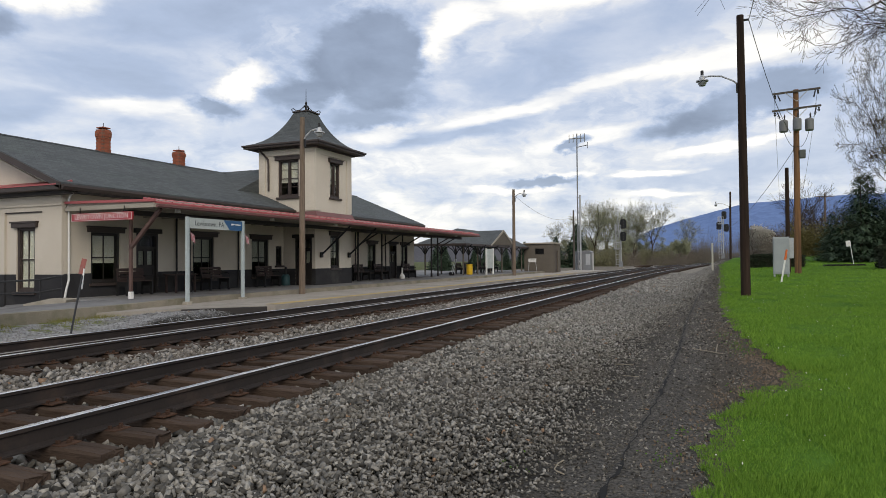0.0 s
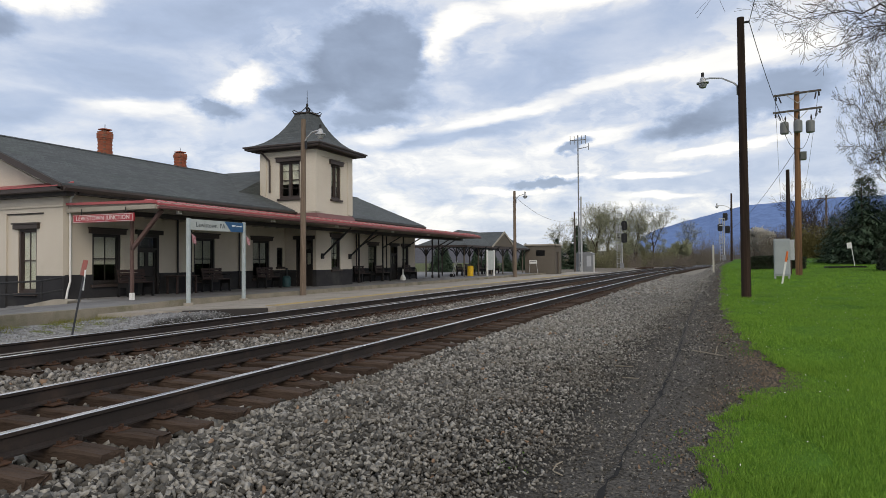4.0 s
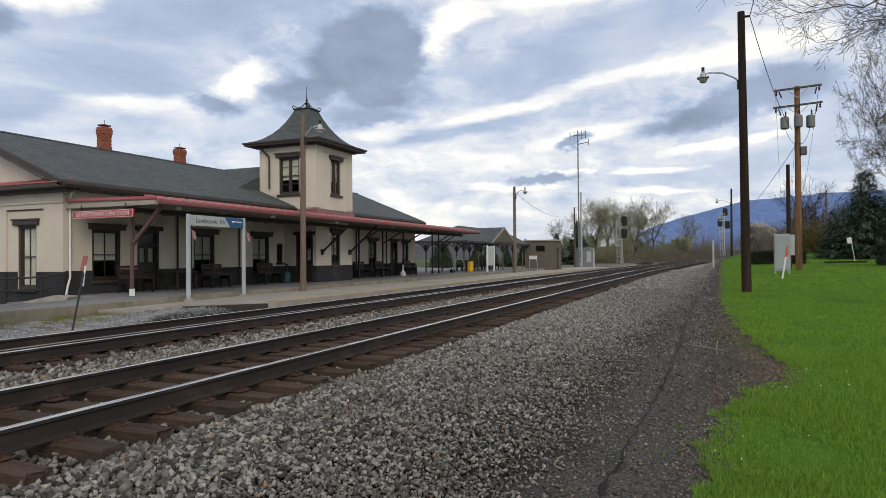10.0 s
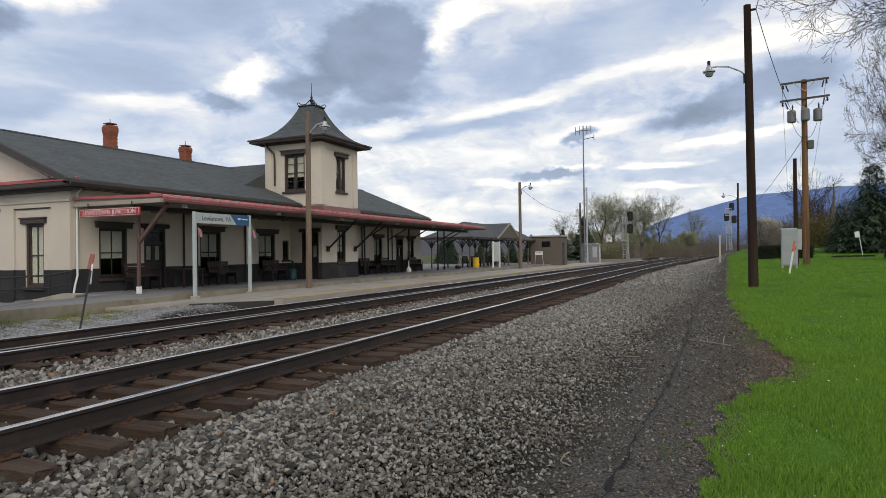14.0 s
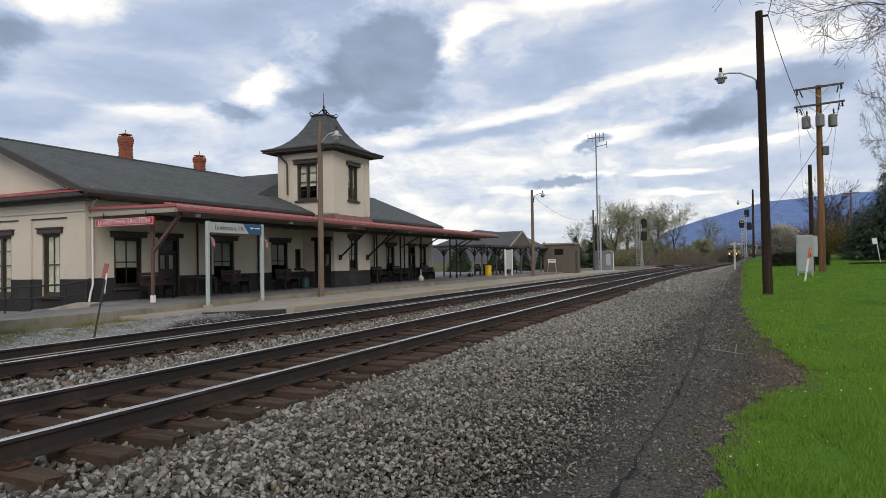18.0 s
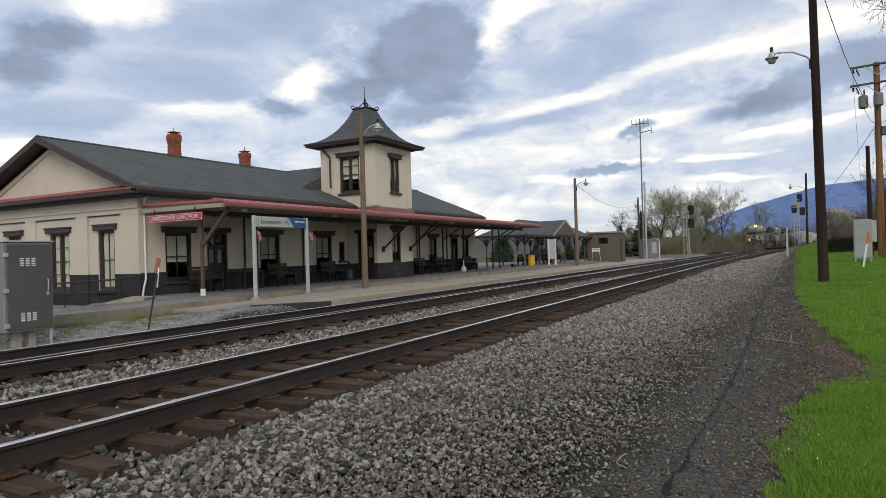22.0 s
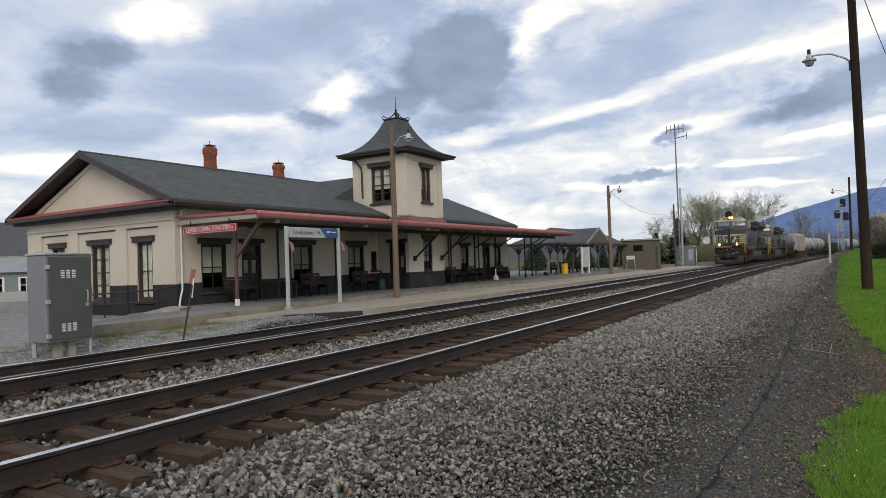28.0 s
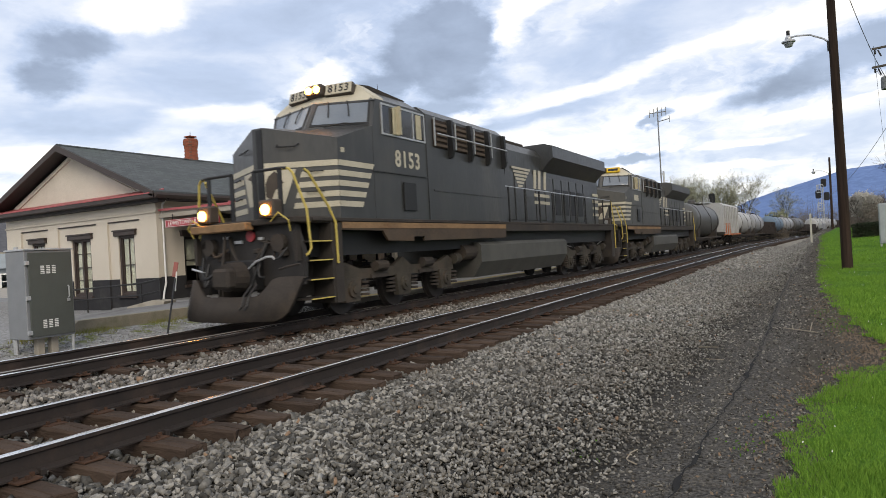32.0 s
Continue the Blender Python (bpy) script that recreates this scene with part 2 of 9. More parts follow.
CREAM = mat("cream_stucco", (0.61, 0.555, 0.475), (0.55, 0.495, 0.42), 0.9, scale=0.7, fine=45, bump=0.3, grime=(0.48, 0.43, 0.36))
CHAR = mat("charcoal_stucco", (0.038, 0.038, 0.041), (0.028, 0.028, 0.031), 0.85, scale=1.2, fine=45, bump=0.3, grime=(0.07, 0.068, 0.066))
BROWN = mat("dark_brown_trim", (0.05, 0.036, 0.032), (0.04, 0.03, 0.027), 0.6, scale=3, fine=60, bump=0.15)
BLACKWOOD = mat("near_black_joinery", (0.022, 0.018, 0.017), None, 0.6, scale=3, bump=0.1)
REDTRIM = mat("faded_red_metal", (0.42, 0.095, 0.098), (0.35, 0.075, 0.08), 0.5, scale=1.5, fine=40, bump=0.1, grime=(0.18, 0.07, 0.06))
REDSIGN = mat("sign_red", (0.36, 0.03, 0.04), (0.32, 0.025, 0.035), 0.45, scale=2, bump=0.05)
MAROON = mat("maroon_metal", (0.185, 0.078, 0.074), (0.145, 0.06, 0.058), 0.6, scale=1.5, bump=0.1)


def shingle():
    """Three-tab shingles: staggered courses with uneven tones and dark joints."""
    m = mat("slate_grey_shingle", (0.090, 0.100, 0.104), (0.070, 0.079, 0.082), 0.9, scale=0.9, fine=14, bump=0.0, grime=(0.078, 0.095, 0.086), spec=0.3)
    t = m.node_tree
    k = Net(t)
    bs = t.nodes["Principled BSDF"]
    old = bs.inputs["Base Color"].links[0].from_socket
    x, y, z = k.split(k.n("ShaderNodeTexCoord").outputs["Object"])
    br = k.n("ShaderNodeTexBrick")
    t.links.new(k.xyz(k.math("ADD", y, k.math("MULTIPLY", x, 0.6)), k.math("MULTIPLY", z, 2.4), 0.0), br.inputs["Vector"])
    br.inputs["Scale"].default_value = 1.0
    br.inputs["Brick Width"].default_value, br.inputs["Row Height"].default_value, br.inputs["Mortar Size"].default_value = 0.32, 0.15, 0.012
    br.inputs["Color1"].default_value, br.inputs["Color2"].default_value, br.inputs["Mortar"].default_value = (0.55, 0.55, 0.55, 1), (1.25, 1.25, 1.25, 1), (0.3, 0.3, 0.3, 1)
    c = k.mix(0.45, old, br.outputs["Color"], "MULTIPLY")
    t.links.new(c, bs.inputs["Base Color"])
    bp = k.n("ShaderNodeBump")
    bp.inputs["Strength"].default_value, bp.inputs["Distance"].default_value = 0.6, 0.01
    t.links.new(br.outputs["Fac"], bp.inputs["Height"])
    bp.invert = True
    t.links.new(bp.outputs[0], bs.inputs["Normal"])
    return m


SHINGLE = shingle()
BRICK = mat("orange_brick", (0.33, 0.105, 0.062), (0.25, 0.078, 0.05), 0.9, scale=9, fine=60, bump=0.5, dist=0.008, rand=0.3)
MORTAR = mat("mortar", (0.24, 0.125, 0.09), None, 0.95, bump=0.3)
SOFFIT = mat("pale_soffit_paint", (0.36, 0.33, 0.28), (0.3, 0.27, 0.23), 0.8, scale=1, bump=0.1)
WHITE = mat("white_paint", (0.74, 0.74, 0.72), (0.66, 0.66, 0.64), 0.6, scale=3, bump=0.08)
BLIND = mat("pale_blind", (0.54, 0.52, 0.44), (0.47, 0.45, 0.38), 0.9, scale=2, bump=0.05)
CONC = mat("weathered_concrete", (0.38, 0.345, 0.29), (0.29, 0.265, 0.22), 0.95, scale=1.4, fine=50, bump=0.5, dist=0.008, grime=(0.17, 0.16, 0.12))
SLAB = mat("platform_slab", (0.22, 0.22, 0.22), (0.16, 0.16, 0.162), 0.9, scale=0.8, fine=40, bump=0.3, grime=(0.08, 0.08, 0.08))
ASPH = mat("pale_asphalt", (0.35, 0.32, 0.28), (0.28, 0.255, 0.225), 0.95, scale=1.1, fine=70, bump=0.5, dist=0.006, grime=(0.21, 0.19, 0.16))
YELLOW = mat("worn_yellow_paint", (0.46, 0.33, 0.13), (0.34, 0.26, 0.14), 0.85, scale=5, bump=0.2, grime=(0.2, 0.18, 0.14))
RAILTOP = mat("polished_rail_head", (0.78, 0.77, 0.75), (0.7, 0.69, 0.67), 0.25, 1.0, scale=1, fine=8, bump=0.0, stretch=(1, 0.1, 1))
DULLTOP = mat("dull_rail_head", (0.27, 0.25, 0.225), (0.19, 0.175, 0.155), 0.5, 0.5, scale=1, fine=10, bump=0.0)
RAILSIDE = mat("rusty_rail", (0.026, 0.0185, 0.0155), (0.014, 0.011, 0.010), 0.7, scale=3, fine=50, bump=0.2, grime=(0.06, 0.039, 0.03), spec=0.4)
TIE = mat("creosoted_timber", (0.072, 0.050, 0.038), (0.011, 0.0098, 0.0092), 0.95, scale=6, fine=30, bump=1.0, dist=0.02, grime=(0.10, 0.06, 0.039), stretch=(0.25, 1, 1), rand=0.4)
RUST = mat("rust", (0.085, 0.046, 0.030), (0.04, 0.025, 0.019), 0.95, scale=12, fine=90, bump=0.4)
WOODPOLE = mat("weathered_pole", (0.20, 0.155, 0.12), (0.12, 0.09, 0.07), 0.95, scale=4, fine=22, bump=0.7, dist=0.01, stretch=(4, 4, 0.25))
DARKPOLE = mat("creosote_pole", (0.050, 0.032, 0.024), (0.015, 0.011, 0.0095), 0.9, scale=2, fine=16, bump=0.9, dist=0.02, grime=(0.08, 0.05, 0.037), stretch=(4, 4, 0.2))
TANPOLE = mat("tan_pole", (0.235, 0.125, 0.064), (0.085, 0.052, 0.035), 0.95, scale=1.4, fine=12, bump=0.9, dist=0.02, grime=(0.06, 0.04, 0.03), stretch=(4, 4, 0.22))
GALV = mat("galvanised_steel", (0.50, 0.51, 0.52), (0.42, 0.43, 0.44), 0.5, 0.6, scale=5, bump=0.08)
SILVER = mat("silver_cabinet_paint", (0.24, 0.25, 0.262), (0.20, 0.21, 0.22), 0.5, 0.3, scale=3, bump=0.08, grime=(0.24, 0.245, 0.24))
DOORGREY = mat("green_grey_steel", (0.088, 0.097, 0.087), (0.074, 0.081, 0.073), 0.55, 0.2, scale=2, bump=0.06)
TAUPE = mat("taupe_block", (0.135, 0.118, 0.098), (0.12, 0.105, 0.088), 0.9, scale=2, bump=0.3)
BLACK = mat("black_metal", (0.018, 0.018, 0.019), None, 0.55, 0.2, bump=0.08)
# near black stands for unlit rooms' shade; also colours mulch and path crack
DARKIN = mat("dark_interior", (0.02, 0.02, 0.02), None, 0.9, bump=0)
BENCHW = mat("dark_red_brown_slat", (0.045, 0.026, 0.023), (0.033, 0.02, 0.018), 0.7, scale=5, bump=0.2)
SIGNGREY = mat("sign_pale_grey", (0.42, 0.46, 0.45), None, 0.5, bump=0.02)
SIGNBLUE = mat("sign_blue", (0.012, 0.085, 0.21), None, 0.45, bump=0.02)
INK = mat("sign_ink", (0.05, 0.06, 0.065), None, 0.6, bump=0)
PANE = glass("window_glass")
GRASSGROUND = mat("lawn_soil", (0.080, 0.175, 0.028), (0.052, 0.12, 0.02), 1.0, scale=0.7, fine=14, bump=0.9, dist=0.04, grime=(0.085, 0.14, 0.022), spec=0.02)
BLADE = mat("grass_blade", (0.148, 0.30, 0.04), (0.085, 0.19, 0.025), 0.8, scale=1.3, fine=7, bump=0, grime=(0.165, 0.27, 0.035), spec=0.05)
ORANGE = mat("orange_plastic", (0.75, 0.16, 0.03), None, 0.5, bump=0.02)
YELBIN = mat("yellow_plastic", (0.75, 0.47, 0.02), None, 0.5, bump=0.02)


# ---- building blocks ----
def finish(name, bm, material, smooth=False):
    me = bpy.data.meshes.new(name)
    bm.to_mesh(me)
    bm.free()
    for m in (material if isinstance(material, (list, tuple)) else [material]):
        me.materials.append(m)
    if smooth:
        for p in me.polygons:
            p.use_smooth = True
    return me


def part(name, bm, material, parent=None, label="", smooth=False):
    """Link a bmesh (or mesh) as one object under a thing or a part."""
    me = bm if isinstance(bm, bpy.types.Mesh) else finish(name, bm, material, smooth)
    ob = new(name, me)
    ob.parent = parent
    if label:
        ob["label"] = label
    return ob


def thing(name, label, category, m=None, group="", kind=""):
    ob = new(name)
    ob.empty_display_size = 0.2
    if m is not None:
        ob.matrix_basis = m
    return tagged(ob, label, category, group, kind)


def box(x0, x1, y0, y1, z0, z1, bevel=0.0, bm=None):
    b = bm or bmesh.new()
    vs = [b.verts.new((x, y, z)) for z in (z0, z1) for x, y in ((x0, y0), (x1, y0), (x1, y1), (x0, y1))]
    fs = [b.faces.new([vs[i] for i in f]) for f in ((3, 2, 1, 0), (4, 5, 6, 7), (0, 1, 5, 4), (1, 2, 6, 5), (2, 3, 7, 6), (3, 0, 4, 7))]
    if bevel:
        es = list({e for f in fs for e in f.edges})
        bmesh.ops.bevel(b, geom=es, offset=bevel, segments=1, affect="EDGES")
    return b


def rod(p, q, r, r2=None, n=8, bm=None, caps=True):
    """A tapered round bar from p to q."""
    b = bm or bmesh.new()
    p, q = Vector(p), Vector(q)
    d = (q - p)
    u = d.orthogonal().normalized()
    v = d.cross(u).normalized()
    rings = []
    for c, rr in ((p, r), (q, r if r2 is None else r2)):
        rings.append([b.verts.new(c + rr * (math.cos(6.28319 * i / n) * u + math.sin(6.28319 * i / n) * v)) for i in range(n)])
    for i in range(n):
        b.faces.new((rings[0][i], rings[0][(i + 1) % n], rings[1][(i + 1) % n], rings[1][i]))
    if caps:
        b.faces.new(rings[0][::-1])
        b.faces.new(rings[1])
    return b


def pipe(points, r, n=8, bm=None):
    """A bent round bar through points."""
    b = bm or bmesh.new()
    pts = [Vector(p) for p in points]
    rings, u = [], None
    for i, p in enumerate(pts):
        d = (pts[min(i + 1, len(pts) - 1)] - pts[max(i - 1, 0)]).normalized()
        u = d.orthogonal().normalized() if u is None else (u - d * u.dot(d)).normalized()
        v = d.cross(u)
        rings.append([b.verts.new(p + r * (math.cos(6.28319 * j / n) * u + math.sin(6.28319 * j / n) * v)) for j in range(n)])
    for a, c in zip(rings, rings[1:]):
        for j in range(n):
            b.faces.new((a[j], a[(j + 1) % n], c[(j + 1) % n], c[j]))
    b.faces.new(rings[0][::-1])
    b.faces.new(rings[-1])
    return b


def slab(poly, axis, a, b_, bm=None):
    """Extrude a polygon along an axis: poly in the two other axes, in their order."""
    b = bm or bmesh.new()
    def v(p, t):
        c = list(p)
        c.insert("xyz".index(axis), t)
        return b.verts.new(c)
    lo, hi = [v(p, a) for p in poly], [v(p, b_) for p in poly]
    n = len(poly)
    b.faces.new(lo[::-1])
    b.faces.new(hi)
    for i in range(n):
        b.faces.new((lo[i], lo[(i + 1) % n], hi[(i + 1) % n], hi[i]))
    bmesh.ops.recalc_face_normals(b, faces=b.faces)
    return b


def lathe(profile, n=16, bm=None, center=(0, 0, 0)):
    """Turn a profile of (radius, z) round the z axis."""
    b = bm or bmesh.new()
    rings = [[b.verts.new((center[0] + r * math.cos(6.28319 * i / n), center[1] + r * math.sin(6.28319 * i / n), center[2] + z)) for i in range(n)] for r, z in profile]
    for a, c in zip(rings, rings[1:]):
        for i in range(n):
            b.faces.new((a[i], a[(i + 1) % n], c[(i + 1) % n], c[i]))
    b.faces.new(rings[0][::-1])
    b.faces.new(rings[-1])
    return b


def raw_mesh(name, verts, faces, material, smooth=False):
    me = bpy.data.meshes.new(name)
    me.from_pydata(verts, [], faces)
    me.materials.append(material)
    if smooth:
        for p in me.polygons:
            p.use_smooth = True
    return me


def words(name, text, size, m, material, parent, depth=0.004, spread=1.0, bold=0.0):
    """Raised letters in the built-in font, turned into a mesh; m places the text's middle."""
    cu = bpy.data.curves.new(name, "FONT")
    cu.body, cu.size, cu.extrude, cu.align_x, cu.align_y, cu.space_character = text, size, depth, "CENTER", "CENTER", spread
    cu.resolution_u = 3
    cu.offset = bold
    tmp = bpy.data.objects.new(name, cu)
    me = bpy.data.meshes.new_from_object(tmp)
    bpy.data.objects.remove(tmp)
    me.materials.clear()
    me.materials.append(material)
    ob = new(name, me)
    ob.parent = parent
    ob.matrix_basis = m
    return ob


def islands(name, bm, material, parent, label=""):
    """Each unconnected piece of a bmesh becomes a part of its own."""
    bm.verts.ensure_lookup_table()
    seen = set()
    for v in bm.verts:
        if v in seen:
            continue
        stack, group = [v], set()
        while stack:
            w = stack.pop()
            if w in group:
                continue
            group.add(w)
            stack += [e.other_vert(w) for e in w.link_edges]
        seen |= group
        b = bmesh.new()
        new_v = {w: b.verts.new(w.co) for w in sorted(group, key=lambda w: w.index)}
        for f in bm.faces:
            if f.verts[0] in group:
                b.faces.new([new_v[w] for w in f.verts])
        part(name, b, material, parent, label)
    bm.free()


def smooth01(a, b, x):
    t = np.clip((np.asarray(x, float) - a) / (b - a), 0, 1)
    return t * t * (3 - 2 * t)


def drift(y):
    """How far the tracks have bent to the right at y."""
    y = np.asarray(y, float)
    return np.maximum(y - 30, 0) ** 2 / 4280 + np.maximum(y - 130, 0) ** 2 / 1600


def ground_z(x, y):
    """Height of the ground sheet over the plan; rail heads are at 0."""
    x, y = np.asarray(x, float), np.asarray(y, float)
    xs = x - drift(y)
    lawn = -0.40 + 0.0205 * (np.clip(y - 4, 0, 82)) + 0.012 * np.clip(x, 0, 60) * smooth01(5, 40, y)
    bed = -0.29 + 0 * x
    bed = bed - 0.07 * smooth01(-7.6, -7.2, xs) * (1 - smooth01(-4.6, -4.4, xs)) - 0.05 * smooth01(-5.1, -4.4, xs) - 0.07 * smooth01(-4.4, -2.9, xs) - 0.03 * smooth01(-12.3, -13.0, xs) + 0.2 * smooth01(-13.3, -14.5, xs)
    bed = bed + 0.29 * smooth01(-11.7, -12.7, xs) * (1 - smooth01(-13.3, -14.5, xs)) * smooth01(10.5, 13.0, y) * (1 - smooth01(15.5, 16.5, y))
    s = smooth01(-3.0, 0.8, xs)
    z = bed * (1 - s) + np.maximum(lawn, -0.41) * s
    return z


BED_NEAR, BED_FAR = -5.82, -9.95     # the centre lines of the two tracks


# ---- ground ----
def ground_material():
    m = bpy.data.materials.new("gravel_and_cinders")
    m.use_nodes = True
    t = m.node_tree
    k = Net(t)
    bs = t.nodes["Principled BSDF"]
    co = k.n("ShaderNodeTexCoord").outputs["Object"]
    x, y, z = k.split(co)
    vor = k.n("ShaderNodeTexVoronoi")
    vor.inputs["Scale"].default_value = 16.0
    t.links.new(co, vor.inputs["Vector"])
    cell = k.split(vor.outputs["Color"])[0]
    n1, n2, n3 = k.noise(co, 0.8, 6), k.noise(co, 40, 4), k.noise(co, 2.6, 6, 0.65)
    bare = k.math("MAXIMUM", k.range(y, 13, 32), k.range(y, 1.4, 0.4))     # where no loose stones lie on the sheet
    # elsewhere the sheet is darkened: painted shade for the gaps between loose stones
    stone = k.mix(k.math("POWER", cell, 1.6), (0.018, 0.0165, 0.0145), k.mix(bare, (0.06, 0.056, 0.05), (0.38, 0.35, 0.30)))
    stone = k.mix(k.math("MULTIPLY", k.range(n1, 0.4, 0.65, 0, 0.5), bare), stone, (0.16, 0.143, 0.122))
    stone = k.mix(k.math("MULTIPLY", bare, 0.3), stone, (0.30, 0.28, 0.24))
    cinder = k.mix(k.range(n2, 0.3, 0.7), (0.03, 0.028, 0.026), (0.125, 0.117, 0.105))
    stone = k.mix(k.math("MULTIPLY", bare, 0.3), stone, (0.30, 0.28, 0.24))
    cinder = k.mix(k.range(n3, 0.55, 0.75, 0, 0.5), cinder, (0.13, 0.112, 0.088))
    xw = k.math("ADD", x, k.math("MULTIPLY", k.math("SUBTRACT", n1, 0.5), 1.1))
    xw = k.math("ADD", xw, k.math("MULTIPLY", k.math("SUBTRACT", n3, 0.5), 0.7))
    near = k.range(y, 56, 34)
    c = k.mix(k.math("MULTIPLY", k.range(k.math("SUBTRACT", xw, k.range(y, 14, 30, 0.0, 0.75)), -1.65, -0.85), near), stone, cinder)
    soil = k.mix(n2, (0.036, 0.032, 0.027), (0.105, 0.092, 0.076))
    c = k.mix(k.math("MULTIPLY", k.range(xw, -0.35, 0.05), k.range(x, 4.0, 2.0)), c, soil)
    # dusty grey yard beyond the far track, field and road colours far away
    c = k.mix(k.range(xw, -12.2, -12.9), c, k.mix(k.range(y, 45, 75), k.mix(cell, (0.19, 0.19, 0.19), (0.34, 0.342, 0.342)), k.mix(cell, (0.12, 0.105, 0.085), (0.2, 0.18, 0.15))))
    weeds = k.math("MULTIPLY", k.range(n3, 0.46, 0.6), k.math("MULTIPLY", k.range(x, -13.4, -13.9), k.range(x, -15.2, -14.6)))
    c = k.mix(k.math("MULTIPLY", weeds, k.range(y, 24, 10)), c, (0.13, 0.145, 0.05))
    far = k.math("MAXIMUM", k.range(x, -34, -44), k.range(x, 14, 24))
    far = k.math("MAXIMUM", far, k.range(y, 150, 220))
    c = k.mix(far, c, k.mix(n1, (0.06, 0.085, 0.03), (0.11, 0.11, 0.055)))
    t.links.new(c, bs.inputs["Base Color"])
    bs.inputs["Roughness"].default_value = 0.95
    bs.inputs["Specular IOR Level"].default_value = 0.12
    bp = k.n("ShaderNodeBump")
    bp.inputs["Strength"].default_value, bp.inputs["Distance"].default_value = 0.9, 0.03
    t.links.new(k.math("ADD", vor.outputs["Distance"], n2), bp.inputs["Height"])
    t.links.new(bp.outputs[0], bs.inputs["Normal"])
    return m


def sheet(name, xs, ys, lift, material, zf=ground_z):
    X, Y = np.meshgrid(xs, ys)
    Z = zf(X, Y) + lift
    nx, ny = len(xs), len(ys)
    v = np.stack([X, Y, Z], -1).reshape(-1, 3).tolist()
    f = [(j * nx + i, j * nx + i + 1, (j + 1) * nx + i + 1, (j + 1) * nx + i) for j in range(ny - 1) for i in range(nx - 1)]
    return raw_mesh(name, v, f, material, True)


def build_ground():
    xs = np.r_[-4000, -1500, -600, -300, -160, -90, -60, np.arange(-44, -16, 2.0), np.arange(-16, 4, 0.4), np.arange(4, 16, 1.0), np.arange(16, 60, 4.0), 90, 160, 300, 800, 2000, 4000]
    ys = np.r_[-4000, -1500, -500, -200, -100, -60, np.arange(-40, 0, 4.0), np.arange(0, 10, 1.0), np.arange(10, 17, 0.25), np.arange(17, 60, 1.0), np.arange(60, 200, 5.0), np.arange(200, 420, 20.0), 500, 700, 1200, 2500, 4500]
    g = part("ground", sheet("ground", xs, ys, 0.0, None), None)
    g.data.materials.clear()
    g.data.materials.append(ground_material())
    tagged(g, "grey gravel yard and dark cinder path beside the railway", "ground", kind="structure")


EDGE_Y = [-30, 1.0, 4.9, 5.8, 6.6, 7.7, 8.5, 9.1, 9.6, 10.4, 12.2, 14.2, 17.0, 21.0, 32.0, 45.0, 60.0, 90.0]
EDGE_X = [-0.3, -0.22, -0.18, -0.21, -0.13, 0.10, 0.40, 0.68, 0.80, 0.74, 0.52, 0.33, 0.17, 0.10, 0.20, 0.35, 0.45, 2.4]


def lawn_edge(y):
    y = np.asarray(y, float)
    return np.interp(y, EDGE_Y, EDGE_X) + 0.05 * np.sin(y * 5.1) + 0.04 * np.sin(y * 11.3 + 1) + 0.03 * np.sin(y * 23.0)


def build_lawn():
    ys = np.r_[np.arange(-30, 0, 2.0), np.arange(0, 20, 0.12), np.arange(20, 60, 0.5), np.arange(60, 111, 3.0)]
    u = np.r_[0, 0.01, 0.03, 0.06, np.linspace(0.1, 1, 24)] ** 1.0
    v, f = [], []
    for y in ys:
        e = float(lawn_edge(y))
        for i, s in enumerate(u):
            x = e + s * (34 - e)
            z = float(ground_z(x, y)) + (0.03 if i > 1 else (0.018 if i == 1 else -0.03))
            v.append((x, y, z + 0.008 * math.sin(3 * x + 2 * y) * (i > 1)))
    n = len(u)
    for j in range(len(ys) - 1):
        for i in range(n - 1):
            f.append((j * n + i, j * n + i + 1, (j + 1) * n + i + 1, (j + 1) * n + i))
    ob = part("lawn", raw_mesh("lawn", v, f, GRASSGROUND, True), None)
    tagged(ob, "bright green spring lawn sloping up beside the tracks", "lawn", kind="structure")


def rail_profile():
    return [(-0.075, -0.185), (0.075, -0.185), (0.075, -0.172), (0.012, -0.15), (0.010, -0.05), (0.037, -0.036), (0.037, -0.006), (0.030, 0.0),
            (-0.030, 0.0), (-0.037, -0.006), (-0.037, -0.036), (-0.010, -0.05), (-0.012, -0.15), (-0.075, -0.172)]


def rail_mesh(name, path, top=None):
    """Sweep the rail section along plan points (x, y)."""
    prof = rail_profile()
    n = len(prof)
    v, f, mi = [], [], []
    for i, (x, y) in enumerate(path):
        a, b = path[max(i - 1, 0)], path[min(i + 1, len(path) - 1)]
        d = Vector((b[0] - a[0], b[1] - a[1])).normalized()
        for px, pz in prof:
            v.append((x + d.y * px, y - d.x * px, pz))
    for i in range(len(path) - 1):
        for j in range(n):
            f.append((i * n + j, i * n + (j + 1) % n, (i + 1) * n + (j + 1) % n, (i + 1) * n + j))
            mi.append(1 if j in (6, 7, 8) else 0)
    f += [tuple(range(n))[::-1], tuple(range((len(path) - 1) * n, len(path) * n))]
    mi += [0, 0]
    me = raw_mesh(name, v, f, RAILSIDE)
    me.materials.append(top or RAILTOP)
    me.polygons.foreach_set("material_index", mi)
    return me


TRACK_Y = list(np.r_[-60, -30, np.arange(-10, 60, 5.0), np.arange(60, 420, 10.0)])
TRACKS = []


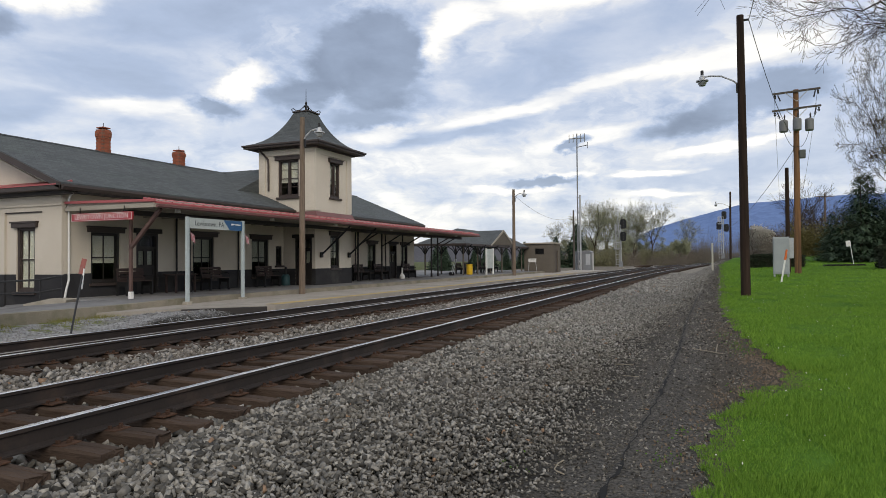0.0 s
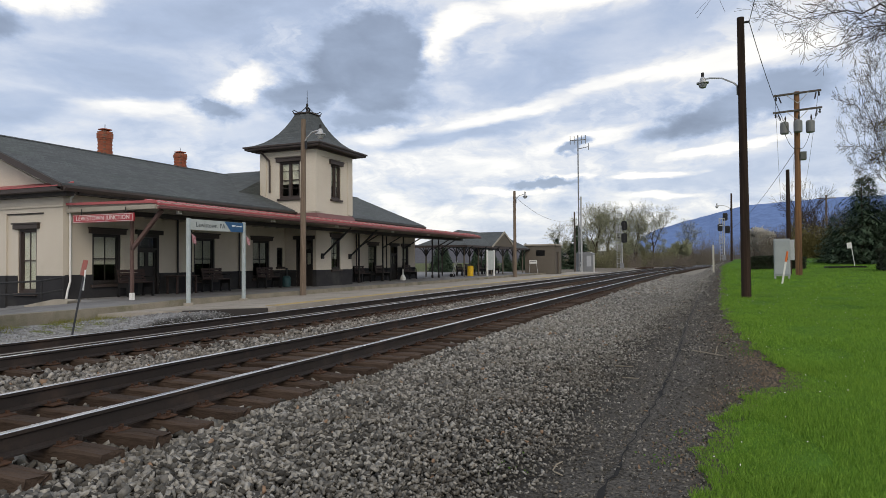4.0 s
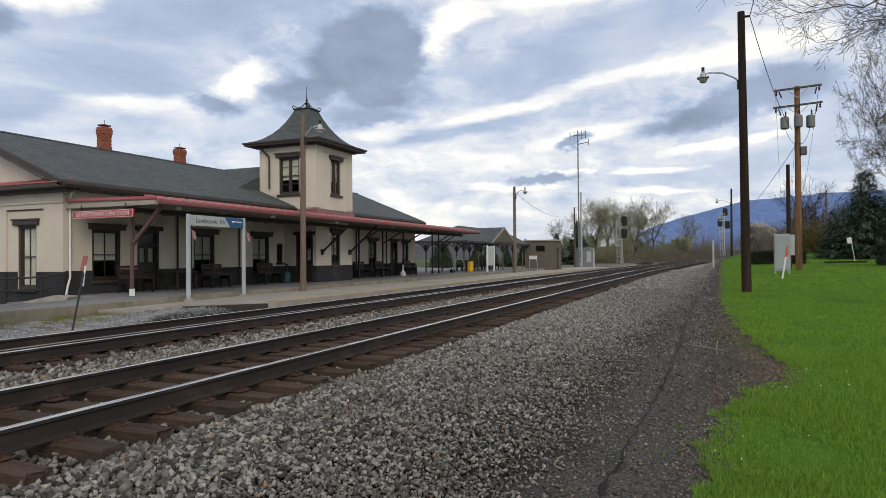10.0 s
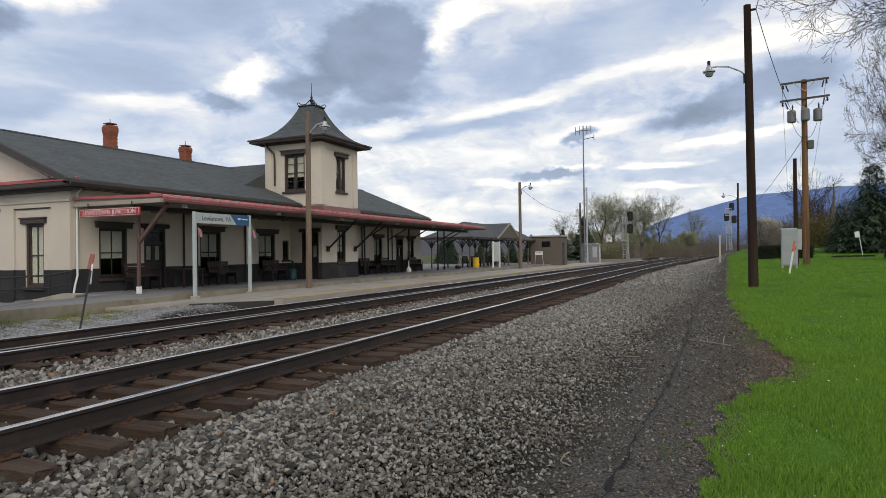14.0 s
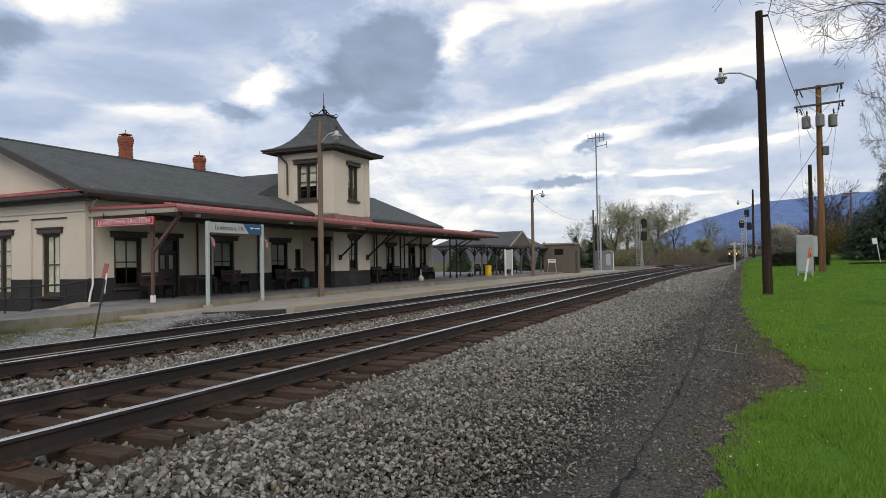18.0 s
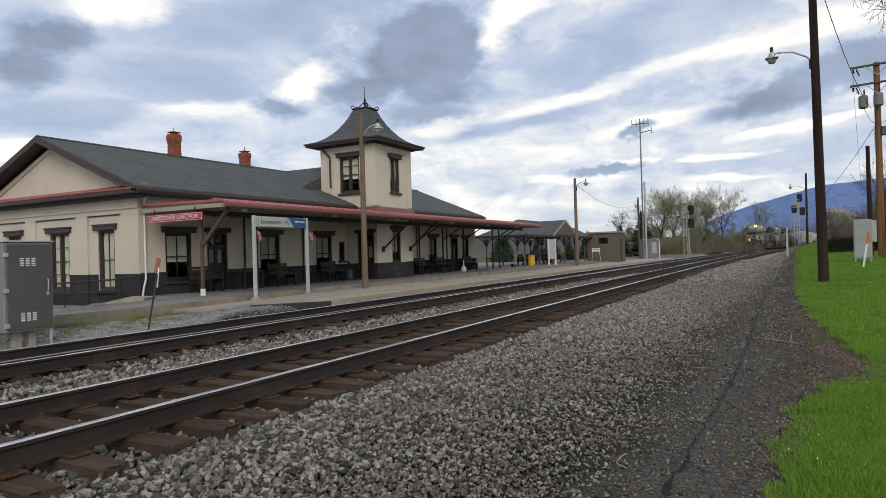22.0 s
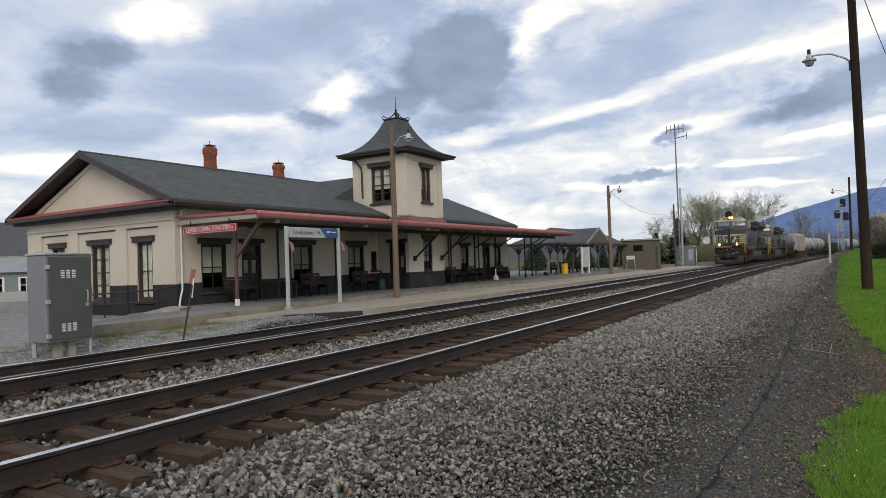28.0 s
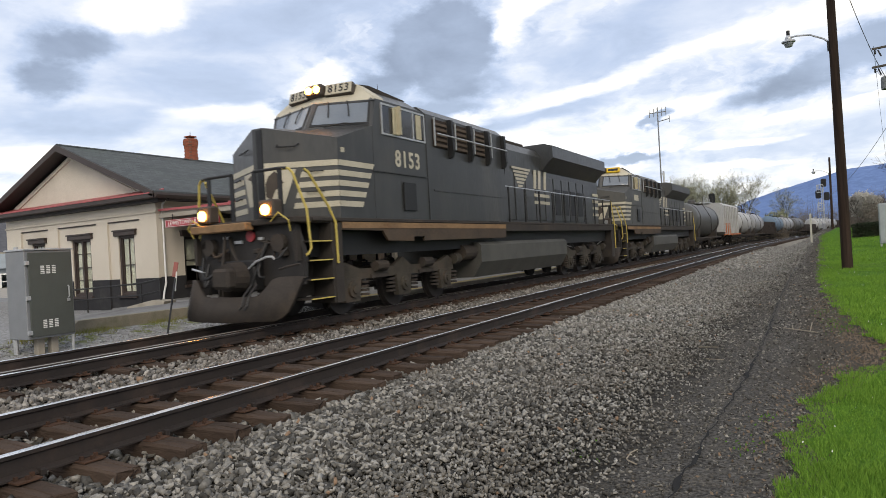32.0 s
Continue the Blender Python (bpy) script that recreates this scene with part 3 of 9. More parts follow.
def build_tracks():
    for c, lab in ((BED_NEAR, "near main line track with rusty rails on timber ties"), (BED_FAR, "far main line track with worn bright rails on timber ties")):
        tr = thing("railway_track", lab, "railway track", kind="structure")
        TRACKS.append(tr)
        for s in (-0.755, 0.755):
            part("rail", rail_mesh("rail", [(c + s + float(drift(y)), y) for y in TRACK_Y]), None, tr)
    # guard rail beside the far track's near rail, and the crossover between the tracks
    part("guard_rail", rail_mesh("guard_rail", [(BED_FAR + 0.755 - 0.24 + float(drift(y)), y) for y in range(-40, 62, 6)], DULLTOP), None, TRACKS[1])
    for s in (-0.755, 0.755):
        pts = []
        for i in range(21):
            u = i / 20
            y = 30 + 80 * u
            w = float(smooth01(0, 1, 0.15 + 0.7 * u)) if 0 < u < 1 else u
            w = 0.5 * w + 0.5 * u
            pts.append((BED_NEAR + (BED_FAR - BED_NEAR) * w + s + float(drift(y)), y))
        part("switch_rail", rail_mesh("switch_rail", pts, RUST), None, TRACKS[0])


build_ground()
build_lawn()
build_tracks()


# ---- station ----
FLOOR = 0.20
XW, XB, Y0, Y1 = -18.4, -27.4, 14.0, 39.4      # front wall, back wall, south end, north end
TX0, TX1, TY0, TY1 = -19.75, -16.67, 25.08, 28.25   # tower


def holed(axis, at, thick, u0, u1, z0, z1, holes):
    """A wall with rectangular openings. axis 'x': its face stands at x = at and runs along y; 'y': at y = at along x."""
    us = sorted({u0, u1, *[min(max(h, u0), u1) for q in holes for h in q[:2]]})
    zs = sorted({z0, z1, *[min(max(h, z0), z1) for q in holes for h in q[2:]]})
    bm = bmesh.new()
    for a, b in zip(us, us[1:]):
        for c, d in zip(zs, zs[1:]):
            mu, mz = (a + b) / 2, (c + d) / 2
            if any(q[0] < mu < q[1] and q[2] < mz < q[3] for q in holes):
                continue
            if axis == "x":
                box(min(at, at + thick), max(at, at + thick), a, b, c, d, bm=bm)
            else:
                box(a, b, min(at, at + thick), max(at, at + thick), c, d, bm=bm)
    bmesh.ops.remove_doubles(bm, verts=bm.verts, dist=1e-5)
    return bm


def sash_window(parent, m, w, h, style="sash", blind=0.7, lintel=True, sill=True):
    """A window in its opening: local x across, z up from its foot, facing -y."""
    bm = bmesh.new()
    t = 0.085
    for a in ((-w / 2, -w / 2 + t, 0, h), (w / 2 - t, w / 2, 0, h), (-w / 2 + t, w / 2 - t, h - t, h), (-w / 2 + t, w / 2 - t, 0, t)):
        box(a[0], a[1], 0.04, 0.2, a[2], a[3], bm=bm)
    fr = part("window", bm, BROWN if style != "dark" else BLACKWOOD, parent)
    fr.matrix_basis = m
    iw = w / 2 - t
    if style == "pair":
        part("mullion", box(-0.045, 0.045, 0.035, 0.19, t, h - t), BROWN, fr)
        halves = ((-iw, -0.045), (0.045, iw))
    else:
        halves = ((-iw, iw),)
    for a, b in halves:
        sb = bmesh.new()
        for q in ((a, a + 0.035, t, h - t), (b - 0.035, b, t, h - t), (a + 0.035, b - 0.035, h - t - 0.035, h - t), (a + 0.035, b - 0.035, t, t + 0.05),
                  (a + 0.035, b - 0.035, h * 0.5 - 0.02, h * 0.5 + 0.02)):
            box(q[0], q[1], 0.09, 0.13, q[2], q[3], bm=sb)
        if style != "pair":
            box(-0.015, 0.015, 0.095, 0.125, t + 0.05, h - t - 0.035, bm=sb)
        else:
            for z in (0.28, 0.74):
                box(a + 0.035, b - 0.035, 0.095, 0.125, h * z - 0.012, h * z + 0.012, bm=sb)
        part("sash", sb, BROWN if style != "dark" else BLACKWOOD, fr)
        p = part("pane", box(a + 0.03, b - 0.03, 0.108, 0.112, t + 0.04, h - t - 0.03), PANE, fr)
        p.visible_shadow = False
        if blind:
            part("blind", box(a + 0.02, b - 0.02, 0.15, 0.16, t + (h - 2 * t) * (1 - blind), h - t), BLIND, fr, "pale drawn roller blind")
    if lintel:
        lb = box(-w / 2 - 0.14, w / 2 + 0.14, -0.10, 0.06, h - 0.02, h + 0.13, 0.01)
        box(-w / 2 - 0.17, w / 2 + 0.17, -0.13, 0.06, h + 0.13, h + 0.18, bm=lb)
        part("lintel", lb, BROWN, fr)
    if sill:
        part("sill", box(-w / 2 - 0.08, w / 2 + 0.08, -0.10, 0.05, -0.09, 0.0, 0.01), BROWN, fr)
    return fr


def panel_door(parent, m, w, h, lights=2):
    bm = bmesh.new()
    for a in ((-w / 2, -w / 2 + 0.09, 0, h), (w / 2 - 0.09, w / 2, 0, h), (-w / 2 + 0.09, w / 2 - 0.09, h - 0.09, h), (-w / 2 + 0.09, w / 2 - 0.09, h - 0.52, h - 0.46)):
        box(a[0], a[1], 0.0, 0.2, a[2], a[3], bm=bm)
    fr = part("door", bm, BLACKWOOD, parent)
    fr.matrix_basis = m
    iw = w / 2 - 0.09
    lb = bmesh.new()
    n = lights
    cell = 2 * iw / n
    for i in range(n + 1):
        x = -iw + i * cell
        box(max(-iw, x - 0.07), min(iw, x + 0.07), 0.08, 0.13, 0.02, h - 0.52, bm=lb)
    for z0, z1 in ((0.02, 0.25), (0.85, 1.0), (h - 0.62, h - 0.52)):
        for i in range(n):
            box(-iw + i * cell + 0.07, -iw + (i + 1) * cell - 0.07, 0.08, 0.13, z0, z1, bm=lb)
    for i in range(n):
        box(-iw + i * cell + 0.07, -iw + (i + 1) * cell - 0.07, 0.095, 0.115, 0.25, 0.85, bm=lb)
    leaf = part("leaf", lb, BLACKWOOD, fr)
    for i in range(n):
        p = part("pane", box(-iw + i * cell + 0.06, -iw + (i + 1) * cell - 0.06, 0.103, 0.107, 1.0, h - 0.62), PANE, fr)
        p.visible_shadow = False
        part("curtain", box(-iw + i * cell + 0.05, -iw + (i + 1) * cell - 0.05, 0.15, 0.16, 0.98, h - 0.6), BLIND, fr)
    p = part("transom", box(-iw, iw, 0.1, 0.104, h - 0.46, h - 0.09), PANE, fr)
    p.visible_shadow = False
    part("knob", rod((iw - 0.09, 0.08, 1.0), (iw - 0.09, 0.03, 1.0), 0.028), BLACK, fr)
    part("lintel", box(-w / 2 - 0.12, w / 2 + 0.12, -0.10, 0.05, h, h + 0.16, 0.01), BLACKWOOD, fr)
    return fr


EAST, SOUTH = 90, 0
FRONT_WINDOWS = [(15.50, 1.10, 0.62, 2.28), (19.95, 1.15, 0.62, 2.28), (23.40, 1.15, 0.62, 2.28), (33.55, 1.0, 0.62, 2.28), (37.9, 1.0, 0.62, 2.28)]
FRONT_DOORS = [(17.2, 0.95), (36.3, 1.0)]
END_WINDOWS = [(-25.35, 0.85), (-22.65, 1.12), (-20.1, 0.86)]


def build_station():
    st = thing("station_building", "old cream and charcoal stucco station with grey roof and square tower", "station")
    # front wall
    holes = [(y - w / 2, y + w / 2, a, b) for y, w, a, b in FRONT_WINDOWS] + [(y - w / 2, y + w / 2, FLOOR, 2.3) for y, w in FRONT_DOORS] + [(24.5, 24.95, 1.1, 1.98)]
    part("wall", holed("x", XW, -0.3, Y0 + 0.3, Y1 - 0.3, FLOOR, 3.5, holes), CREAM, st)
    islands("wainscot", holed("x", XW + 0.004, 0.02, Y0, Y1, FLOOR - 0.25, 0.95, holes), CHAR, st, "charcoal painted lower wall")
    # end wall, with shallow pilasters round three bays
    holes = [(x - w / 2, x + w / 2, 0.38, 2.42) for x, w in END_WINDOWS]
    part("wall", holed("y", Y0, 0.3, XB, XW, -0.3, 3.6, holes), CREAM, st)
    islands("wainscot", holed("y", Y0 - 0.024, 0.02, XB, XW + 0.02, -0.3, 0.93, holes), CHAR, st, "charcoal painted lower wall")
    for a, b in ((XB, -26.4), (-24.55, -23.95), (-21.6, -21.0), (-19.25, XW)):
        part("pilaster", box(a, b, Y0 - 0.07, Y0 - 0.003, 0.93, 2.9), CREAM, st)
        part("plinth", box(a, b, Y0 - 0.085, Y0 - 0.026, -0.3, 0.928), CHAR, st)
    part("frieze", box(XB, XW, Y0 - 0.07, Y0 - 0.003, 2.9, 3.45), CREAM, st)
    part("string_course", box(XB - 0.02, XW + 0.03, Y0 - 0.12, Y0 - 0.072, 3.04, 3.10, 0.01), CREAM, st)
    for a, b in ((-26.4, -24.55), (-23.95, -21.6), (-21.0, -19.25)):
        part("panel_moulding", box(a, b, Y0 - 0.04, Y0 - 0.003, 2.86, 2.898), BROWN, st)
    part("wall", holed("x", XB, 0.3, Y0 + 0.3, Y1 - 0.3, -0.3, 3.5, []), CREAM, st)
    part("wall", holed("y", Y1, -0.3, XB, XW, -0.3, 3.6, []), CREAM, st)
    part("wainscot", box(XB, XW + 0.02, Y1 + 0.003, Y1 + 0.02, -0.3, 0.95), CHAR, st)
    # floor, ceiling and added partition carry the rooms' darkness as near-black colour
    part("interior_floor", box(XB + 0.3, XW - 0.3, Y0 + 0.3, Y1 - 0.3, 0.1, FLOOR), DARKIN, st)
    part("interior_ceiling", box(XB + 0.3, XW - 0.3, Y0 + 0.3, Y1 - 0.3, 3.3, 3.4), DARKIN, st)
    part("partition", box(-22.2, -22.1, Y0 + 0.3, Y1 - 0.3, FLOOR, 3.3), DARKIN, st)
    # windows and doors
    for y, w, a, b in FRONT_WINDOWS:
        sash_window(st, pose(XW, y, a, 0, 0, EAST), w, b - a, "dark", 0.62)
    sash_window(st, pose(XW, 24.72, 1.1, 0, 0, EAST), 0.45, 0.88, "dark", 0, False)
    for y, w in FRONT_DOORS:
        panel_door(st, pose(XW, y, FLOOR, 0, 0, EAST), w, 2.1)
    for x, w in END_WINDOWS:
        sash_window(st, pose(x, Y0, 0.38, 0, 0, SOUTH), w, 2.04, "pair" if w > 1 else "sash", 1.0)
    # main roof: two slopes with thickness, boarded soffits, gutters
    rz, ez, ov = 5.78, 3.68, 0.6
    rx = (XW + XB) / 2
    ya, yb = Y0 - 0.55, Y1 + 0.25
    part("roof_slope", slab([(rx, rz), (XW + ov, ez), (XW + ov, ez - 0.10), (rx, rz - 0.12)], "y", ya, yb), SHINGLE, st)
    part("roof_slope", slab([(rx, rz), (XB - ov, ez), (XB - ov, ez - 0.10), (rx, rz - 0.12)], "y", ya, yb), SHINGLE, st)
    part("ridge_cap", slab([(rx - 0.14, rz - 0.035), (rx, rz + 0.03), (rx + 0.14, rz - 0.035), (rx, rz + 0.012)], "y", ya, yb), SHINGLE, st)
    for sx, xe in ((1, XW), (-1, XB)):
        part("soffit", box(min(xe, xe + sx * ov), max(xe, xe + sx * ov), Y0, yb, 3.43, 3.46), BROWN, st)
        g = [(xe + sx * (ov - 0.02), 3.46), (xe + sx * (ov - 0.02), 3.60), (xe + sx * (ov + 0.12), 3.62), (xe + sx * (ov + 0.13), 3.55), (xe + sx * (ov + 0.06), 3.46)]
        part("gutter", slab(g, "y", ya, yb), BROWN, st)
        part("fascia", box(min(xe + sx * (ov - 0.06), xe + sx * (ov - 0.025)), max(xe + sx * (ov - 0.06), xe + sx * (ov - 0.025)), Y0, yb, 3.40, 3.58), BLACKWOOD, st)
    # gable: tympanum, raking boards, level cornice with red pent strip
    part("tympanum", slab([(XB + 0.25, 3.7), (XW - 0.25, 3.7), (rx, rz - 0.3)], "y", Y0 - 0.05, Y0 + 0.2), CREAM, st)
    part("tympanum", slab([(XB + 0.25, 3.5), (XW - 0.25, 3.5), (rx, rz - 0.2)], "y", Y1 - 0.25, Y1), CREAM, st)
    for sx, xe in ((1, XW + ov), (-1, XB - ov)):
        part("verge_board", slab([(rx, rz - 0.02), (xe, ez - 0.02), (xe, ez - 0.20), (rx, rz - 0.24)], "y", ya - 0.05, ya - 0.002), BROWN, st)
        part("raking_soffit", slab([(rx, rz - 0.13), (xe, ez - 0.11), (xe - sx * 0.1, ez - 0.17), (rx, rz - 0.20)], "y", ya, Y0 - 0.05), BLACKWOOD, st)
        part("raking_moulding", slab([(rx, rz - 0.42), (xe - sx * 1.15, ez - 0.0), (xe - sx * 1.35, ez), (rx, rz - 0.50)], "y", Y0 - 0.10, Y0 - 0.052), CREAM, st)
    part("cornice", box(XB - ov, XW + ov, ya - 0.05, Y0 - 0.01, 3.46, 3.60, 0.015), BROWN, st)
    part("cornice_soffit", box(XB - ov + 0.1, XW + ov - 0.1, Y0 - 0.35, Y0 - 0.08, 3.36, 3.458), BLACKWOOD, st)
    part("pent_strip", slab([(ya - 0.06, 3.602), (Y0 - 0.06, 3.602), (Y0 - 0.06, 3.80), (ya - 0.06, 3.635)], "x", XB - 0.45, XW + 0.45), REDTRIM, st, "red painted metal strip over the cornice")
    # cross roof at the back of the tower
    part("cross_roof", slab([(23.0, 4.25), (26.7, 5.90), (30.4, 4.25)], "x", -25.5, TX0 - 0.002), SHINGLE, st)
    build_tower(st)
    for y, h in ((19.2, 1.15), (23.27, 0.85)):
        chimney(st, rx, y, rz - 0.18, h)
    # downpipes
    for x, y in ((XW + 0.07, Y0 + 0.12),):
        part("downpipe", pipe([(x + 0.25, y, 3.5), (x + 0.02, y, 3.3), (x, y, 3.1), (x, y, 0.75), (x - 0.01, y - 0.08, 0.45), (x + 0.02, y - 0.15, 0.2)], 0.032), WHITE, st)
    for y in (18.5, 21.9, 31.6, 35.2):
        part("downpipe", rod((XW + 0.06, y, 0.25), (XW + 0.06, y, 2.9), 0.035), BLACKWOOD, st)
    return st


def chimney(st, x, y, z, h):
    n = int(h / 0.072)
    def reach(k):
        u = k / n
        return 0.205 if u < 0.22 else (0.19 if u < 0.60 else (0.19 + 0.035 * min(1, (u - 0.60) / 0.14) if u < 0.88 else 0.205))
    steps = []
    for k in range(n):
        s = (reach(k) - 0.006) * 1.41421
        steps += [(s, z + k * 0.072 + 0.001), (s, z + (k + 1) * 0.072)]
    core = lathe(steps, 4)
    bmesh.ops.transform(core, matrix=Matrix.Translation((x, y, 0)) @ Matrix.Rotation(radians(45), 4, "Z"), verts=core.verts)
    ch = part("chimney", core, MORTAR, st, "corbelled orange brick chimney")
    brick_me = finish("brick", box(-0.098, 0.098, -0.045, 0.045, -0.031, 0.031), BRICK)
    for k in range(n):
        s = reach(k) - 0.045
        zz = z + 0.036 + k * 0.072
        for side in range(4):
            for j in (-1, 0, 1):
                off = j * 0.205 + (0.1 if k % 2 else 0.0)
                if abs(off) > s - 0.03:
                    continue
                b = part("brick", brick_me, None, ch)
                c, sn = (1, 0, -1, 0)[side], (0, 1, 0, -1)[side]
                b.matrix_basis = Matrix.Translation((x + c * s - sn * off, y + sn * s + c * off, zz)) @ Matrix.Rotation(radians(90 + 90 * side), 4, "Z")
    part("cap", box(x - 0.19, x + 0.19, y - 0.19, y + 0.19, z + h - 0.02, z + h + 0.03, 0.015), BRICK, ch)
    part("rod", rod((x, y, z + h), (x, y, z + h + 0.22), 0.012), BLACK, ch)
    part("flashing", box(x - 0.24, x + 0.24, y - 0.24, y + 0.24, z, z + 0.15), SHINGLE, ch)


def build_tower(st):
    tw = (TX0 + TX1) / 2
    cy = (TY0 + TY1) / 2
    zt = 6.55
    # each face with its opening
    part("tower_wall", holed("x", TX1, -0.25, TY0 + 0.25, TY1 - 0.25, FLOOR, zt, [(26.33, 27.2, 4.28, 5.95), (26.35, 27.15, 0.95, 2.5)]), CREAM, st)
    part("tower_wall", holed("y", TY0, 0.25, TX0, TX1, FLOOR, zt, [(-18.68, -17.55, 4.25, 5.98), (-17.75, -16.85, FLOOR, 2.35)]), CREAM, st)
    part("tower_wall", holed("x", TX0, 0.25, TY0 + 0.25, TY1 - 0.25, 3.0, zt, []), CREAM, st)
    part("tower_wall", holed("y", TY1, -0.25, TX0, TX1, FLOOR, zt, []), CREAM, st)
    islands("wainscot", holed("x", TX1 + 0.003, 0.02, TY0 - 0.02, TY1, FLOOR, 0.95, [(26.35, 27.15, 0.9, 2.5)]), CHAR, st)
    islands("wainscot", holed("y", TY0 - 0.023, 0.02, XW + 0.03, TX1, FLOOR, 0.95, [(-17.75, -16.85, FLOOR, 2.35)]), CHAR, st)
    # tower floor and added partition: unlit room shade put into near-black colour
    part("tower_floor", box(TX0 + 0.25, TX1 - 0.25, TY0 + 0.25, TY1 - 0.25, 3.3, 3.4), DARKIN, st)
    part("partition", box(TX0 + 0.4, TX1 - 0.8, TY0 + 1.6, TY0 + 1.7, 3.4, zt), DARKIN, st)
    sash_window(st, pose(TX1, 26.765, 4.28, 0, 0, EAST), 0.87, 1.67, "pair", 0.62)
    sash_window(st, pose(-18.115, TY0, 4.25, 0, 0, SOUTH), 1.13, 1.73, "pair", 0.62)
    sash_window(st, pose(TX1, 26.75, 0.95, 0, 0, EAST), 0.8, 1.55, "dark", 0.7)
    panel_door(st, pose(-17.3, TY0, FLOOR, 0, 0, SOUTH), 0.9, 2.15)
    # raised panels and corner pilasters
    for a, b in ((TY0, TY0 + 0.42), (TY1 - 0.42, TY1)):
        part("pilaster", box(TX1 + 0.002, TX1 + 0.045, a, b, 3.6, 6.2), CREAM, st)
    for a, b in ((TX0, TX0 + 0.35), (TX1 - 0.55, TX1 + 0.045)):
        part("pilaster", box(a, b, TY0 - 0.045, TY0 - 0.002, 3.6, 6.2), CREAM, st)
    part("frieze", box(TX1 + 0.002, TX1 + 0.045, TY0, TY1, 6.2, 6.5), CREAM, st)
    part("frieze", box(TX0, TX1 + 0.045, TY0 - 0.045, TY0 - 0.002, 6.2, 6.5), CREAM, st)
    part("tower_downpipe", pipe([(TX0 + 0.28, TY0 - 0.4, 6.5), (TX0 + 0.3, TY0 - 0.12, 6.3), (TX0 + 0.55, TY0 - 0.08, 6.05), (TX0 + 0.58, TY0 - 0.08, 5.8), (TX0 + 0.58, TY0 - 0.08, 4.55)], 0.045), BROWN, st)
    # bell-cast hipped roof in rings, with a boarded eave
    hx, hy = (TX1 - TX0) / 2, (TY1 - TY0) / 2
    prof = [(0.50, 6.62), (0.50, 6.70), (0.16, 6.82), (-0.12, 6.98), (-0.38, 7.20), (-0.62, 7.48), (-0.83, 7.80), (-1.00, 8.12), (-1.14, 8.44)]
    bm = bmesh.new()
    rings = []
    for d, z in prof:
        rings.append([bm.verts.new((tw + sx * (hx + d), cy + sy * (hy + d), z)) for sx, sy in ((-1, -1), (1, -1), (1, 1), (-1, 1))])
    for a, b in zip(rings, rings[1:]):
        for i in range(4):
            bm.faces.new((a[i], a[(i + 1) % 4], b[(i + 1) % 4], b[i]))
    bm.faces.new(rings[-1])
    part("tower_roof", bm, SHINGLE, st)
    eb = box(TX0 - 0.52, TX1 + 0.52, TY0 - 0.52, TY1 + 0.52, 6.53, 6.62)
    box(TX0 - 0.58, TX1 + 0.58, TY0 - 0.58, TY1 + 0.58, 6.62, 6.69, bm=eb)
    part("tower_eave", eb, BROWN, st)
    part("bed_moulding", box(TX0 - 0.16, TX1 + 0.16, TY0 - 0.16, TY1 + 0.16, 6.45, 6.53), BROWN, st)
    # iron finial
    z = 8.44
    part("finial_base", box(tw - 0.46, tw + 0.46, cy - 0.5, cy + 0.5, z, z + 0.06, 0.01), BROWN, st)
    fb = lathe([(0.07, 0), (0.05, 0.2), (0.10, 0.3), (0.04, 0.36), (0.06, 0.46), (0.02, 0.55), (0.008, 1.15)], 10, center=(tw, cy, z + 0.06))
    part("finial", fb, BLACK, st, "iron finial with a tall spike")
    for sx, sy in ((-1, -1), (1, -1), (1, 1), (-1, 1)):
        pts = [(tw + sx * r, cy + sy * r, z + h) for r, h in ((0.44, 0.06), (0.50, 0.14), (0.44, 0.21), (0.38, 0.15), (0.32, 0.12), (0.2, 0.16), (0.1, 0.30), (0.03, 0.42))]
        part("scroll", pipe(pts, 0.022, 6), BLACK, st)
    # maroon skirt where the tower meets the canopy roof
    sk = bmesh.new()
    def frustum(x0, x1, y0, y1, dz, dx, za, zb):
        a = [sk.verts.new(p) for p in ((x0, y0 - dz, za), (x1 + dx, y0 - dz, za), (x1 + dx, y1 + dz, za), (x0, y1 + dz, za))]
        b = [sk.verts.new(p) for p in ((x0, y0, zb), (x1, y0, zb), (x1, y1, zb), (x0, y1, zb))]
        for i in range(4):
            sk.faces.new((a[i], a[(i + 1) % 4], b[(i + 1) % 4], b[i]))
        sk.faces.new(a[::-1])
        sk.faces.new(b)
    frustum(-17.7, TX1 + 0.05, TY0 - 0.05, TY1 + 0.02, 0.10, 0.25, 3.13, 3.55)
    part("skirt_roof", sk, MAROON, st, "maroon metal skirt roof")


POSTBROWN = mat("red_brown_post", (0.11, 0.062, 0.052), (0.09, 0.05, 0.043), 0.7, scale=3, bump=0.1)
CX0, CX1, CY0, CY1 = XW, -14.7, 14.04, 42.0


